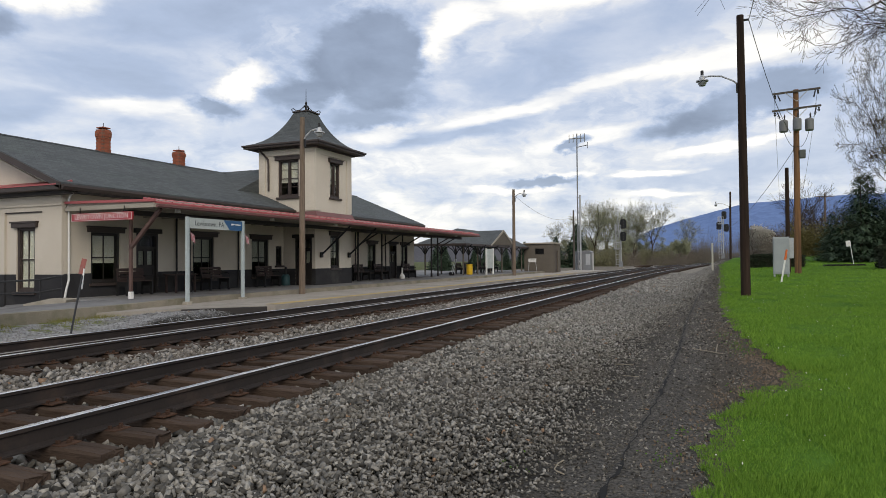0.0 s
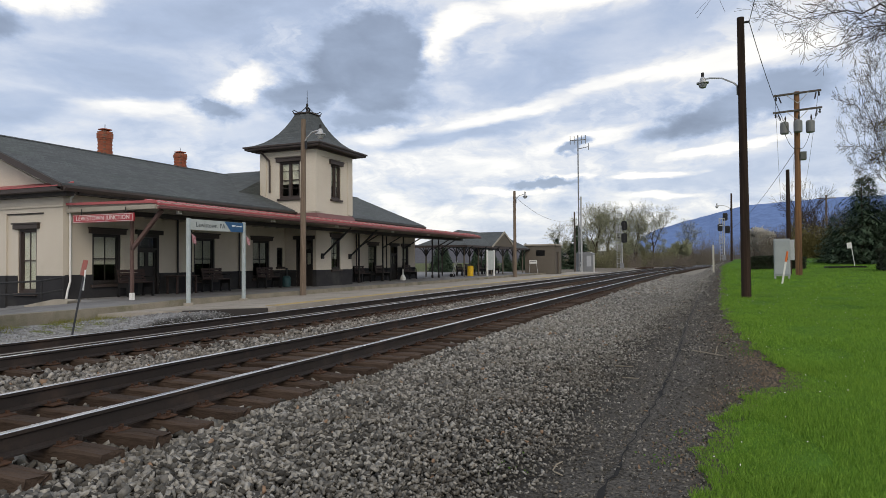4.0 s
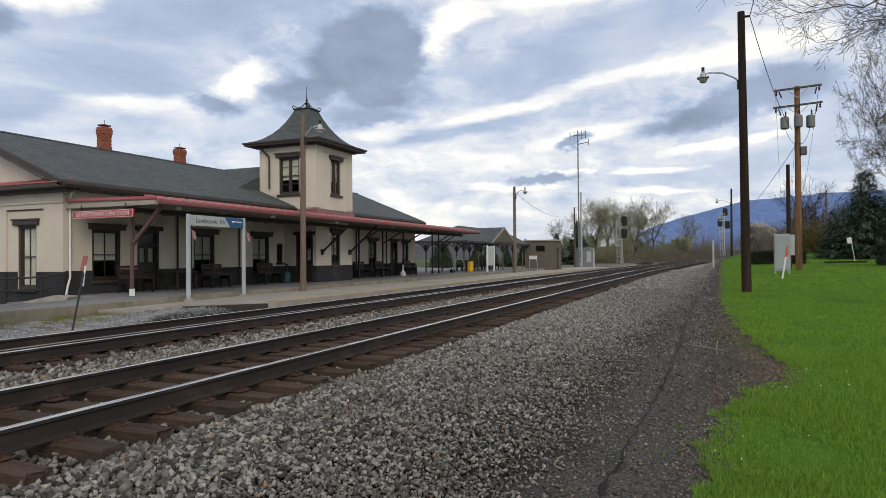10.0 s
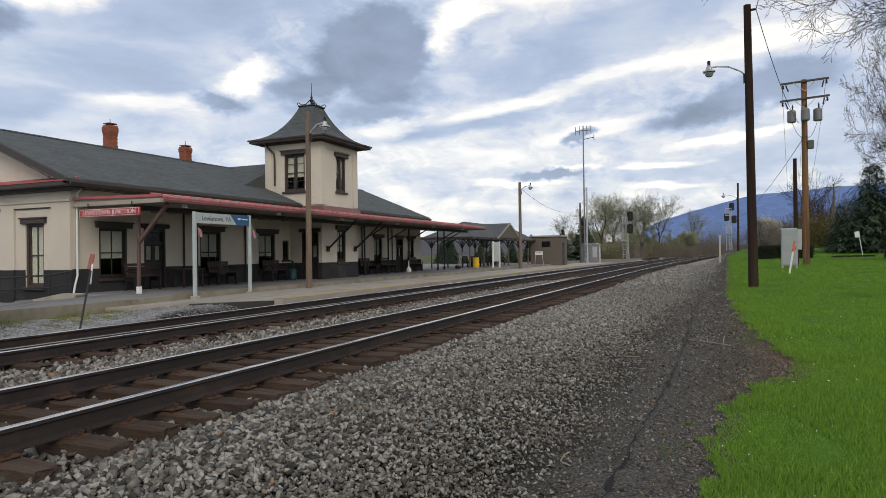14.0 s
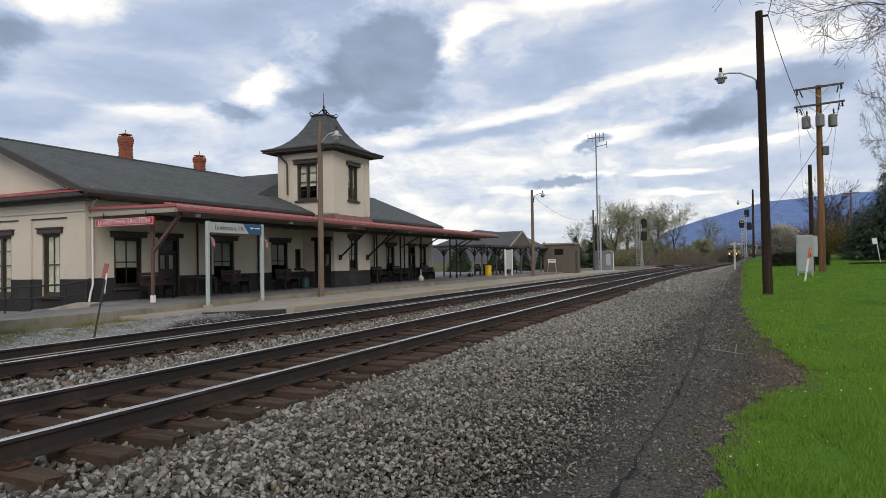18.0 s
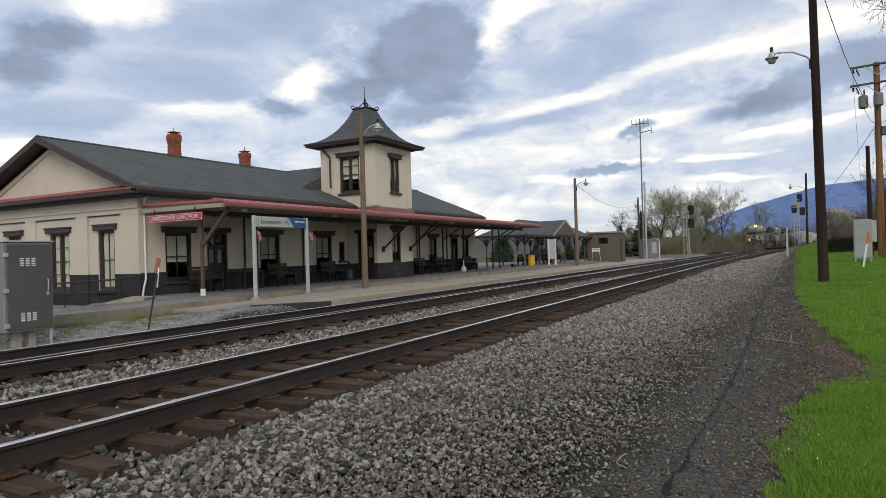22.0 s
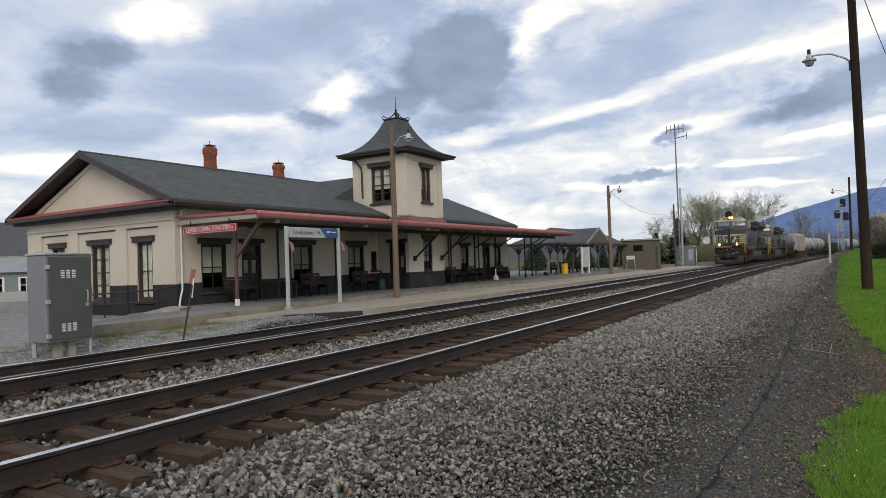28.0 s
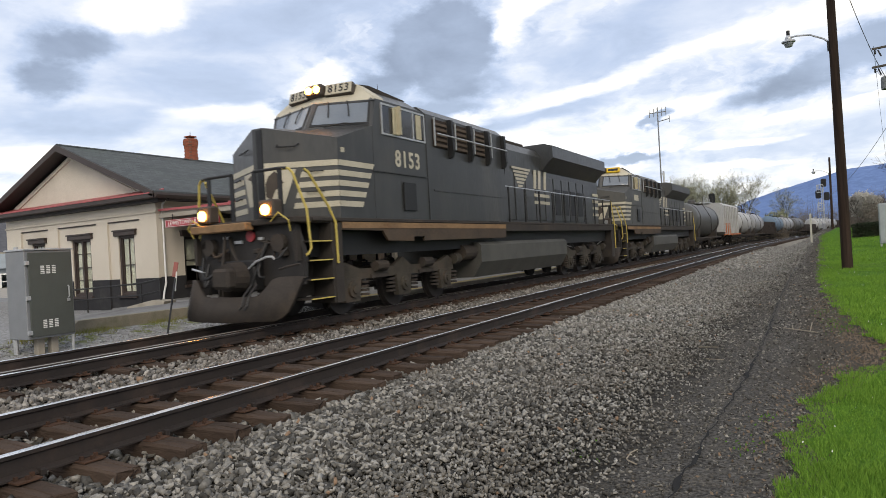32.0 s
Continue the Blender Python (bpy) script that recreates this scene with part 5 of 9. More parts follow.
def build_signs():
    # red name board under the canopy end
    m = pose(-16.76, 13.97, 2.64, 0, 0, 0)
    s = thing("station_sign", "red wooden name board with white lettering under the canopy", "sign", m)
    part("board", box(-1.24, 1.24, -0.03, 0.03, -0.12, 0.12, 0.008), REDSIGN, s)
    fr = bmesh.new()
    for a in ((-1.22, 1.22, 0.095, 0.105), (-1.22, 1.22, -0.105, -0.095), (-1.22, -1.21, -0.095, 0.095), (1.21, 1.22, -0.095, 0.095)):
        box(a[0], a[1], -0.034, -0.0302, a[2], a[3], bm=fr)
    part("border", fr, WHITE, s)
    words("lettering", "LEWISTOWN JUNCTION", 0.19, pose(0, -0.031, 0, 90), WHITE, s, 0.003, 1.04)
    for x in (-0.9, 0.9):
        part("hanger", rod((x, 0, 0.115), (x, 0, 0.3), 0.015, n=6), BLACK, s)
    SIGNPOST = mat("pale_blue_grey_post", (0.40, 0.46, 0.47), (0.34, 0.40, 0.41), 0.5, scale=3, bump=0.05)
    # platform name sign on two posts
    a, b = Vector((-14.36, 14.87, 0)), Vector((-14.36, 17.32, 0))
    w = (b - a).length
    ang = math.degrees(math.atan2(b.y - a.y, b.x - a.x))
    s = thing("platform_sign", "pale grey platform name sign with blue end on two posts", "sign", pose((a.x + b.x) / 2, (a.y + b.y) / 2, 0, 0, 0, ang))
    for x in (-w / 2, w / 2):
        p = part("post", box(x - 0.05, x + 0.05, -0.045, 0.045, -0.1, 2.62, 0.008), SIGNPOST, s)
        part("footing", box(x - 0.10, x + 0.10, -0.10, 0.10, -0.2, 0.12, 0.01), CONC, p)
        f = slab([(0.0, 0.0), (0.17, -0.10), (0.20, -0.34), (0.05, -0.26)], "y", -0.004, 0.004)
        fl = part("flag", f, mat("flag_cloth", (0.32, 0.10, 0.12), (0.5, 0.42, 0.43), 0.9, scale=9, bump=0), p, "small faded flag")
        fl.location = (x + 0.06, -0.06, 2.17)
    part("board", box(-w / 2 + 0.062, w / 2 - 0.062, -0.035, 0.035, 2.28, 2.60, 0.004), SIGNGREY, s)
    part("blue_panel", slab([(w / 2 - 0.95, 2.596), (w / 2 - 0.07, 2.596), (w / 2 - 0.07, 2.284), (w / 2 - 0.66, 2.284)], "y", -0.040, -0.036), SIGNBLUE, s)
    words("lettering", "Lewistown, PA", 0.205, pose(-0.33, -0.0365, 2.435, 90), INK, s, 0.003, 1.02)
    part("logo_mark", slab([(w / 2 - 0.62, 2.50), (w / 2 - 0.42, 2.50), (w / 2 - 0.47, 2.46), (w / 2 - 0.58, 2.44)], "y", -0.044, -0.041), WHITE, s)
    part("logo_bar", box(w / 2 - 0.40, w / 2 - 0.14, -0.044, -0.041, 2.455, 2.49), WHITE, s)


def bench(m, label="dark red-brown slatted platform bench with scrolled cast ends"):
    b = thing("platform_bench", label, "bench", m, "platform benches")
    for x in (-0.5, 0.5):
        e = slab([(-0.28, 0.0), (-0.20, 0.0), (-0.16, 0.30), (0.12, 0.30), (0.17, 0.0), (0.25, 0.0), (0.20, 0.42), (0.30, 0.85), (0.24, 0.88), (0.13, 0.45), (-0.27, 0.45)], "x", x - 0.025, x + 0.025)
        part("end_frame", e, BLACK, b)
        part("arm", pipe([(x, 0.18, 0.64), (x, -0.18, 0.66), (x, -0.27, 0.62), (x, -0.26, 0.45)], 0.02, 6), BLACK, b)
    for i in range(4):
        part("seat_slat", box(-0.56, 0.56, -0.26 + i * 0.105, -0.17 + i * 0.105, 0.452, 0.482, 0.005), BENCHW, b)
    for i in range(4):
        p = part("back_slat", box(-0.56, 0.56, -0.012, 0.012, -0.045, 0.045, 0.005), BENCHW, b)
        p.matrix_basis = pose(0, 0.135 + i * 0.028, 0.53 + i * 0.105, -14, 0, 0)
    return b


def build_furniture():
    for y in (16.15, 19.95, 23.2, 31.35, 33.7, 37.4):
        bench(pose(-17.85, y, FLOOR, 0, 0, 90))
    t = thing("platform_table", "dark wooden table against the station wall", "table", pose(-17.8, 18.15, FLOOR, 0, 0, 90))
    part("tabletop", box(-0.55, 0.55, -0.3, 0.3, 0.62, 0.66, 0.006), BENCHW, t)
    for x in (-0.45, 0.45):
        for y in (-0.22, 0.22):
            part("leg", box(x - 0.03, x + 0.03, y - 0.03, y + 0.03, 0, 0.62), BENCHW, t)
    c = thing("litter_bin", "small teal-green standing bin beside the bay", "bin", pose(-17.9, 24.55, FLOOR))
    part("body", lathe([(0.16, 0), (0.19, 0.05), (0.19, 0.42), (0.12, 0.5)], 14), mat("teal_plastic", (0.03, 0.09, 0.10), None, 0.5, bump=0.03), c)
    part("pipe", rod((0, 0, 0.5), (0, 0, 0.85), 0.05, n=8), BLACK, c)
    a = thing("ash_urn", "white smoking urn with a thin neck on the platform", "ash urn", pose(-17.2, 35.1, FLOOR) @ Matrix.Scale(0.78, 4))
    part("base", lathe([(0.2, 0), (0.21, 0.2), (0.12, 0.36), (0.06, 0.42)], 14), WHITE, a)
    part("neck", lathe([(0.055, 0), (0.05, 0.42), (0.03, 0.46)], 10, center=(0, 0, 0.4)), WHITE, a)
    y_ = thing("litter_bin", "bright yellow plastic barrel under the shelter", "bin", pose(-16.9, 46.0, FLOOR) @ Matrix.Scale(0.8, 4))
    part("barrel", lathe([(0.27, 0), (0.29, 0.03), (0.29, 0.28), (0.305, 0.3), (0.29, 0.32), (0.29, 0.62), (0.305, 0.64), (0.29, 0.66), (0.28, 0.92)], 18), YELBIN, y_)
    part("rim", lathe([(0.285, 0.92), (0.305, 0.93), (0.305, 0.96), (0.28, 0.965)], 18), YELBIN, y_)
    # pipe rail along the ramp
    r = thing("ramp_railing", "black pipe railing along the ramp by the end wall", "railing")
    pts = [(-24.5, 13.0, 0.55), (-21.7, 13.0, 0.66), (-18.05, 13.0, 0.80), (-17.15, 13.05, 0.92)]
    part("top_rail", pipe(pts, 0.03, 7), BLACK, r)
    part("middle_rail", pipe([(x, y, z - 0.36) for x, y, z in pts], 0.026, 7), BLACK, r)
    for x, z in ((-24.4, 0.55), (-22.6, 0.62), (-20.85, 0.69), (-18.05, 0.80), (-17.15, 0.92)):
        part("post", rod((x, 13.0, -0.1), (x, 13.0, z), 0.024, n=8), BLACK, r)
    k = tagged(part("ramp_kerb", slab([(-18.5, -0.15), (-16.9, 0.02), (-16.7, 0.26), (-17.3, 0.29), (-18.5, 0.10)], "y", 12.8, 13.2), CONC), "low concrete kerb beside the ramp", "kerb", kind="structure")


def build_shelter():
    s = thing("platform_shelter", "open platform shelter with grey shingle roof and small front gable", "shelter")
    x0, x1, y0, y1 = -19.6, -16.6, 43.6, 60.0
    e, r = 2.45, 3.72
    xm = (x0 + x1) / 2
    bm = bmesh.new()
    vs = [bm.verts.new(p) for p in ((x0 - 0.5, y0 - 0.5, e), (x1 + 0.5, y0 - 0.5, e), (x1 + 0.5, y1 + 0.5, e), (x0 - 0.5, y1 + 0.5, e), (xm, y0 + 3.0, r), (xm, y1 - 2.0, r))]
    for q in ((0, 1, 4), (1, 2, 5, 4), (2, 3, 5), (3, 0, 4, 5), (3, 2, 1, 0)):
        bm.faces.new([vs[i] for i in q])
    part("roof", bm, SHINGLE, s)
    part("front_gable", slab([(48.6, e + 0.03), (51.9, r + 0.02), (55.2, e + 0.03)], "x", xm, x1 + 0.55), SHINGLE, s)
    for a, b in ((48.5, 51.9), (55.3, 51.9)):
        part("barge_board", slab([(a, e - 0.02), (b, r + 0.06), (b, r - 0.14), (a + (0.25 if a < b else -0.25), e - 0.06)], "x", x1 + 0.552, x1 + 0.60), SOFFIT, s)
    part("gable_infill", slab([(49.1, e + 0.05), (51.9, r - 0.2), (54.7, e + 0.05)], "x", x1 + 0.548, x1 + 0.562), TAUPE, s)
    part("fascia", box(x1 + 0.5, x1 + 0.53, y0 - 0.5, y1 + 0.5, e - 0.14, e + 0.02), BROWN, s)
    part("fascia", box(x0 - 0.5, x1 + 0.5, y0 - 0.53, y0 - 0.5, e - 0.14, e + 0.02), BROWN, s)
    pm = finish("post", rod((0, 0, FLOOR), (0, 0, e), 0.06, n=8), TAUPE)
    bm_ = finish("brace", pipe([(0, 0, e - 0.75), (0, 0.28, e - 0.3), (0, 0.7, e - 0.03)], 0.04, 6), BLACK)
    for i in range(6):
        for x in (x0, x1):
            y = y0 + 0.3 + i * 3.1
            p = part("post", pm, None, s)
            p.location = (x, y, 0)
            for a in (0, 180, 90, 270):
                part("brace", bm_, None, p).matrix_basis = pose(0, 0, 0, 0, 0, a)
    for y in (47.6, 49.5, 52.4, 54.2, 55.8):
        bench(pose(-18.2, y, FLOOR, 0, 0, 90), "dark slatted bench under the platform shelter")
    b = thing("notice_board", "pale notice board on two posts by the shelter", "notice board", pose(-15.5, 46.6, 0.1, 0, 0, 76))
    part("panel", box(-0.5, 0.5, -0.04, 0.04, 0.55, 2.0, 0.01), SIGNGREY, b)
    for x in (-0.46, 0.46):
        part("post", box(x - 0.05, x + 0.05, -0.05, 0.05, 0, 2.05), WHITE, b)
    tr = thing("hand_truck", "grey hand truck leaning by the shelter", "hand truck", pose(-17.2, 43.0, FLOOR, 0, 18, 0))
    part("frame", pipe([(0, -0.15, 0.1), (0, -0.15, 1.2), (0, 0.15, 1.2), (0, 0.15, 0.1)], 0.025, 6), GALV, tr)
    for y in (-0.2, 0.2):
        part("wheel", rod((0, y - 0.03, 0.13), (0, y + 0.03, 0.13), 0.13, n=12), BLACK, tr)


def build_shed():
    s = thing("block_shed", "flat-roofed taupe block shed with louvred vent", "shed", pose(-16.55, 60.2, 0.02))
    part("wall", holed("y", 0, 0.2, 0, 2.85, -0.2, 2.72, [(1.05, 1.9, 1.75, 2.3)]), TAUPE, s)
    part("wall", holed("x", 2.85, -0.2, 0.2, 2.8, -0.2, 2.72, [(0.7, 1.7, -0.1, 2.1)]), TAUPE, s)
    part("wall", box(0, 0.2, 0.2, 2.8, -0.2, 2.72), TAUPE, s)
    part("wall", box(0.2, 2.65, 2.6, 2.8, -0.2, 2.72), TAUPE, s)
    part("roof", box(-0.12, 2.97, -0.12, 2.92, 2.722, 2.86, 0.01), CONC, s)
    v = part("vent", box(1.05, 1.9, 0.10, 0.12, 1.75, 2.3), BLACK, s)
    for i in range(6):
        part("louvre", box(1.05, 1.9, -0.01, 0.09, 1.78 + i * 0.09, 1.80 + i * 0.09), BLACK, v)
    part("door", box(2.70, 2.74, 0.7, 1.7, 0.0, 2.1), BROWN, s)
    g = thing("small_sign", "small white sign on thin legs in front of the shed", "sign", pose(-15.3, 58.4, 0.06))
    part("board", box(-0.36, 0.36, -0.02, 0.02, 1.0, 1.32, 0.006), WHITE, g)
    for x, d in ((-0.3, -0.12), (0.3, 0.15)):
        part("leg", rod((x, 0, 1.0), (x + d, 0, -0.05), 0.025, n=6), GALV, g)
    part("text_bar", box(-0.26, 0.26, -0.024, -0.021, 1.18, 1.22), INK, g)
    h = thing("equipment_hut", "grey metal equipment hut by the radio mast", "hut", pose(-15.0, 81.0, 0.0))
    part("body", box(-0.9, 1.25, 0, 1.6, -0.1, 2.15, 0.02), SILVER, h)
    part("roof", slab([(-1.0, 2.152), (1.35, 2.152), (0.9, 2.36), (-0.5, 2.36)], "y", -0.08, 1.68), SILVER, h)
    part("door", box(0.55, 1.1, -0.03, -0.002, 0.6, 1.9, 0.006), GALV, h)
    part("panel", box(-0.35, 0.0, -0.02, -0.002, 0.9, 1.15), WHITE, h)
    part("panel", box(-0.5, -0.1, -0.02, -0.002, 0.1, 0.6), WHITE, h)
    part("conduit", rod((1.4, 0.2, -0.1), (1.4, 0.2, 2.0), 0.06, n=8), WHITE, h)
    m = thing("radio_mast", "slender steel radio mast topped by aerials", "mast", pose(-15.3, 80.6, 0.0))
    part("lower_mast", rod((0.3, 0, -0.2), (0.3, 0, 9.2), 0.12, 0.11, 10), GALV, m)
    part("upper_mast", rod((0, 0, -0.2), (0, 0, 16.8), 0.10, 0.07, 10), MASTGREY, m)
    for z in (2.2, 7.5, 8.8):
        part("clamp", box(-0.1, 0.4, -0.06, 0.06, z, z + 0.12), GALV, m)
    part("boom", rod((-0.95, 0, 16.2), (0.95, 0, 16.2), 0.055, n=6), MASTGREY, m)
    for x in (-0.95, -0.45, 0.45, 0.95):
        part("dipole", rod((x, 0, 15.7), (x, 0, 16.75), 0.045, n=6), MASTGREY, m)
    part("boom", rod((0, 0, 15.1), (1.3, 0, 15.3), 0.05, n=6), MASTGREY, m)
    part("dipole", rod((1.3, 0, 14.9), (1.3, 0, 15.7), 0.045, n=6), MASTGREY, m)
    d = thing("log_pile", "pile of dark broken ties beside the track", "debris", pose(-10.62, 113, -0.15) @ Matrix.Scale(0.62, 4))
    rnd = random.Random(4)
    for i in range(9):
        part("old_tie", box(-1.2, 1.2, -0.12, 0.12, 0, 0.2), TIE, d).matrix_basis = pose(rnd.uniform(-1.4, 1.4), rnd.uniform(-1, 1), 0.02 + 0.16 * (i // 3), 0, rnd.uniform(-8, 8), rnd.uniform(-35, 35))


def build_houses():
    """Houses across the street behind the station's end."""
    siding = mat("blue_grey_siding", (0.21, 0.245, 0.27), (0.18, 0.21, 0.235), 0.8, scale=1, bump=0.15)
    redroof = mat("red_brown_brick_front", (0.22, 0.075, 0.05), (0.18, 0.06, 0.045), 0.9, scale=1, bump=0.2)
    h = thing("house", "blue-grey sided house with pale roof and white windows", "house", pose(-80, 36, -1.5, 0, 0, 60))
    part("wall", holed("y", 0, 0.25, -7, 7, 0, 3.6, [(-5.5, -4.2, 1.2, 2.9), (-2.8, -1.5, 1.2, 2.9), (0.4, 1.7, 1.2, 2.9), (3.2, 4.5, 1.2, 2.9)]), siding, h)
    for x in (-7, 6.75):
        part("wall", box(x, x + 0.25, 0.25, 7, 0, 3.6), siding, h)
    part("wall", box(-6.75, 6.75, 6.75, 7, 0, 3.6), siding, h)
    part("roof", slab([(-0.5, 3.55), (3.5, 5.3), (7.5, 3.55), (3.5, 5.15)], "x", -7.4, 7.4), mat("pale_blue_grey_roof", (0.27, 0.30, 0.31), (0.23, 0.255, 0.265), 0.8, scale=1, bump=0.1), h)
    for x in (-4.85, -2.15, 1.05, 3.85):
        w = part("window", holed("y", -0.03, 0.1, x - 0.75, x + 0.75, 1.1, 3.0, [(x - 0.55, x - 0.03, 1.25, 2.05), (x + 0.03, x + 0.55, 1.25, 2.05), (x - 0.55, x - 0.03, 2.12, 2.85), (x + 0.03, x + 0.55, 2.12, 2.85)]), WHITE, h)
        part("pane", box(x - 0.6, x + 0.6, 0.04, 0.06, 1.2, 2.9), PANE, w)
    part("porch_roof", slab([(-1.9, 1.0), (0.0, 1.25), (0.0, 1.13), (-1.9, 0.88)], "x", -7, 7), SHINGLE, h)
    for x in (-6.6, -2.2, 2.2, 6.6):
        part("porch_post", box(x - 0.08, x + 0.08, -1.8, -1.64, -0.3, 0.9), WHITE, h)
    g = thing("house", "long red-brown building with a flat roof behind the street", "building", pose(-112, 52, 0.7, 0, 0, 60))
    part("wall", holed("y", 0, 0.3, -14, 16, 0, 3.9, [(a, a + 1.2, 1.2, 2.8) for a in (-12, -8, -4, 0, 4, 8, 12)]), redroof, g)
    part("wall", box(-14, 16, 7.7, 8, 0, 3.9), redroof, g)
    for x in (-14, 15.7):
        part("wall", box(x, x + 0.3, 0.3, 7.7, 0, 3.9), redroof, g)
    part("roof", box(-14.3, 16.3, -0.3, 8.3, 3.902, 4.2), CONC, g)
    tagged(part("street", sheet("street", [-80, -60, -44, -36], np.linspace(-20, 60, 12), 0.02, ASPH), None), "grey street behind the station", "road", kind="structure")


build_poles()
build_metal_box()
build_signals()
build_signal_cabinet()
build_leaning_marker()
build_signs()
build_furniture()
build_shelter()
build_shed()
build_houses()


# ---- trees, hedges, hills ----
BARK = mat("grey_brown_bark", (0.085, 0.068, 0.055), (0.06, 0.048, 0.04), 0.95, scale=6, fine=40, bump=0.4)
TWIG = mat("dark_twig", (0.06, 0.048, 0.04), (0.04, 0.033, 0.028), 0.95, bump=0)
BUD = mat("pale_green_bud", (0.36, 0.375, 0.25), (0.29, 0.305, 0.20), 0.8, scale=0.4, fine=3, bump=0)
BLOSSOM = mat("white_blossom", (0.52, 0.49, 0.43), (0.42, 0.40, 0.34), 0.8, scale=0.4, fine=3, bump=0)
GOLDBUD = mat("olive_yellow_bud", (0.16, 0.135, 0.05), (0.12, 0.105, 0.04), 0.8, scale=0.4, fine=3, bump=0)
NEEDLE = mat("blue_green_needles", (0.075, 0.115, 0.072), (0.042, 0.07, 0.047), 0.8, scale=0.5, fine=4, bump=0)
HEDGEM = mat("dark_hedge_leaf", (0.022, 0.034, 0.016), (0.03, 0.028, 0.018), 0.8, scale=1.5, fine=9, bump=0)


def let_light_through(m, share=0.45):
    """Thin leaves pass part of the light that falls on their far side."""
    t = m.node_tree
    bs = t.nodes["Principled BSDF"]
    tr, mx = t.nodes.new("ShaderNodeBsdfTranslucent"), t.nodes.new("ShaderNodeMixShader")
    t.links.new(bs.inputs["Base Color"].links[0].from_socket, tr.inputs[0])
    mx.inputs[0].default_value = share
    t.links.new(bs.outputs[0], mx.inputs[1])
    t.links.new(tr.outputs[0], mx.inputs[2])
    t.links.new(mx.outputs[0], t.nodes["Material Output"].inputs[0])


for leafy in (BUD, BLOSSOM, GOLDBUD):
    let_light_through(leafy)
BROWNLEAF = mat("brown_shrub", (0.165, 0.14, 0.113), (0.125, 0.108, 0.088), 0.9, scale=0.4, fine=3, bump=0)


class Soup:
    """Collects many small tubes and leaves as plain lists."""
    def __init__(self):
        self.v, self.f = [], []

    def tube(self, p, q, r0, r1, n=4):
        d = q - p
        u = d.orthogonal().normalized()
        w = d.cross(u).normalized()
        k = len(self.v)
        for c, r in ((p, r0), (q, r1)):
            for i in range(n):
                a = 6.28319 * i / n
                self.v.append((c + r * (math.cos(a) * u + math.sin(a) * w))[:])
        for i in range(n):
            self.f.append((k + i, k + (i + 1) % n, k + n + (i + 1) % n, k + n + i))

    def leaf(self, c, size, rnd):
        a = Vector((rnd.gauss(0, 1), rnd.gauss(0, 1), rnd.gauss(0, 1))).normalized()
        b = a.orthogonal().normalized()
        a, b = a * size, b * size * 0.6
        k = len(self.v)
        self.v += [(c - a)[:], (c + b)[:], (c + a)[:], (c - b)[:]]
        self.f.append((k, k + 1, k + 2, k + 3))

    def mesh(self, name, m):
        return raw_mesh(name, self.v, self.f, m)


def bare_tree(seed, height, spread=0.5, levels=5, leaf=0, leaf_size=0.1, trunk_frac=0.28, twig_r=0.012, kids=3, limbs=(), turn=0):
    """Trunk with limbs that fork down to twigs; returns trunk, twigs and leaves as meshes' data."""
    rnd = random.Random(seed)
    wood, twigs, leaves = Soup(), Soup(), Soup()

    def grow(p, d, length, r, lev):
        steps = 3 if lev < 3 else 2
        for s in range(steps):
            d2 = (d + Vector((rnd.gauss(0, 0.13), rnd.gauss(0, 0.13), rnd.gauss(0, 0.07) + 0.05))).normalized()
            q = p + d2 * (length / steps)
            r2 = max(r * 0.86, twig_r * 0.6)
            (wood if lev < 2 else twigs).tube(p, q, r, r2, 7 if lev == 0 else (5 if lev < 3 else 3))
            p, d, r = q, d2, r2
            if lev >= levels - 2:
                for _ in range(leaf):
                    leaves.leaf(p + Vector((rnd.gauss(0, 0.15), rnd.gauss(0, 0.15), rnd.gauss(0, 0.15))), leaf_size * rnd.uniform(0.6, 1.3), rnd)
            if lev and lev < levels and s < steps - 1:
                side = d.cross(Vector((rnd.gauss(0, 1), rnd.gauss(0, 1), rnd.gauss(0, 1)))).normalized()
                grow(p, (d * 0.65 + side * spread * 1.5).normalized(), length * 0.55, r * 0.5, lev + 1)
        if lev < levels:
            for i in range(kids):
                side = d.cross(Vector((rnd.gauss(0, 1), rnd.gauss(0, 1), rnd.gauss(0, 1)))).normalized()
                grow(p, (d + side * spread * rnd.uniform(0.7, 1.5)).normalized(), length * rnd.uniform(0.62, 0.82), r * 0.62, lev + 1)

    grow(Vector((0, 0, -0.2)), Vector((0, 0, 1)), height * trunk_frac, height * 0.017, 0)
    # long limbs that reach out and droop
    for start, end in limbs:
        a, b = Vector(start), Vector(end)
        b.rotate(Matrix.Rotation(radians(-turn), 3, "Z"))
        n = 9
        p, r = a, 0.05
        for i in range(1, n + 1):
            u = i / n
            q = a.lerp(b, u) + Vector((0, 0, math.sin(u * 3.0) * 0.5)) + Vector((rnd.gauss(0, 0.09), rnd.gauss(0, 0.09), rnd.gauss(0, 0.09)))
            twigs.tube(p, q, r, r * 0.8, 5)
            d = (q - p).normalized()
            p, r = q, max(r * 0.8, 0.008)
            if i > 2:
                for k in range(2):
                    side = d.cross(Vector((rnd.gauss(0, 1), rnd.gauss(0, 1), rnd.gauss(0, 1)))).normalized()
                    grow(p, (d * 0.8 + side * 0.8 + Vector((0, 0, -0.15))).normalized(), (b - a).length * 0.16, twig_r, levels - 2)
    return wood, twigs, leaves


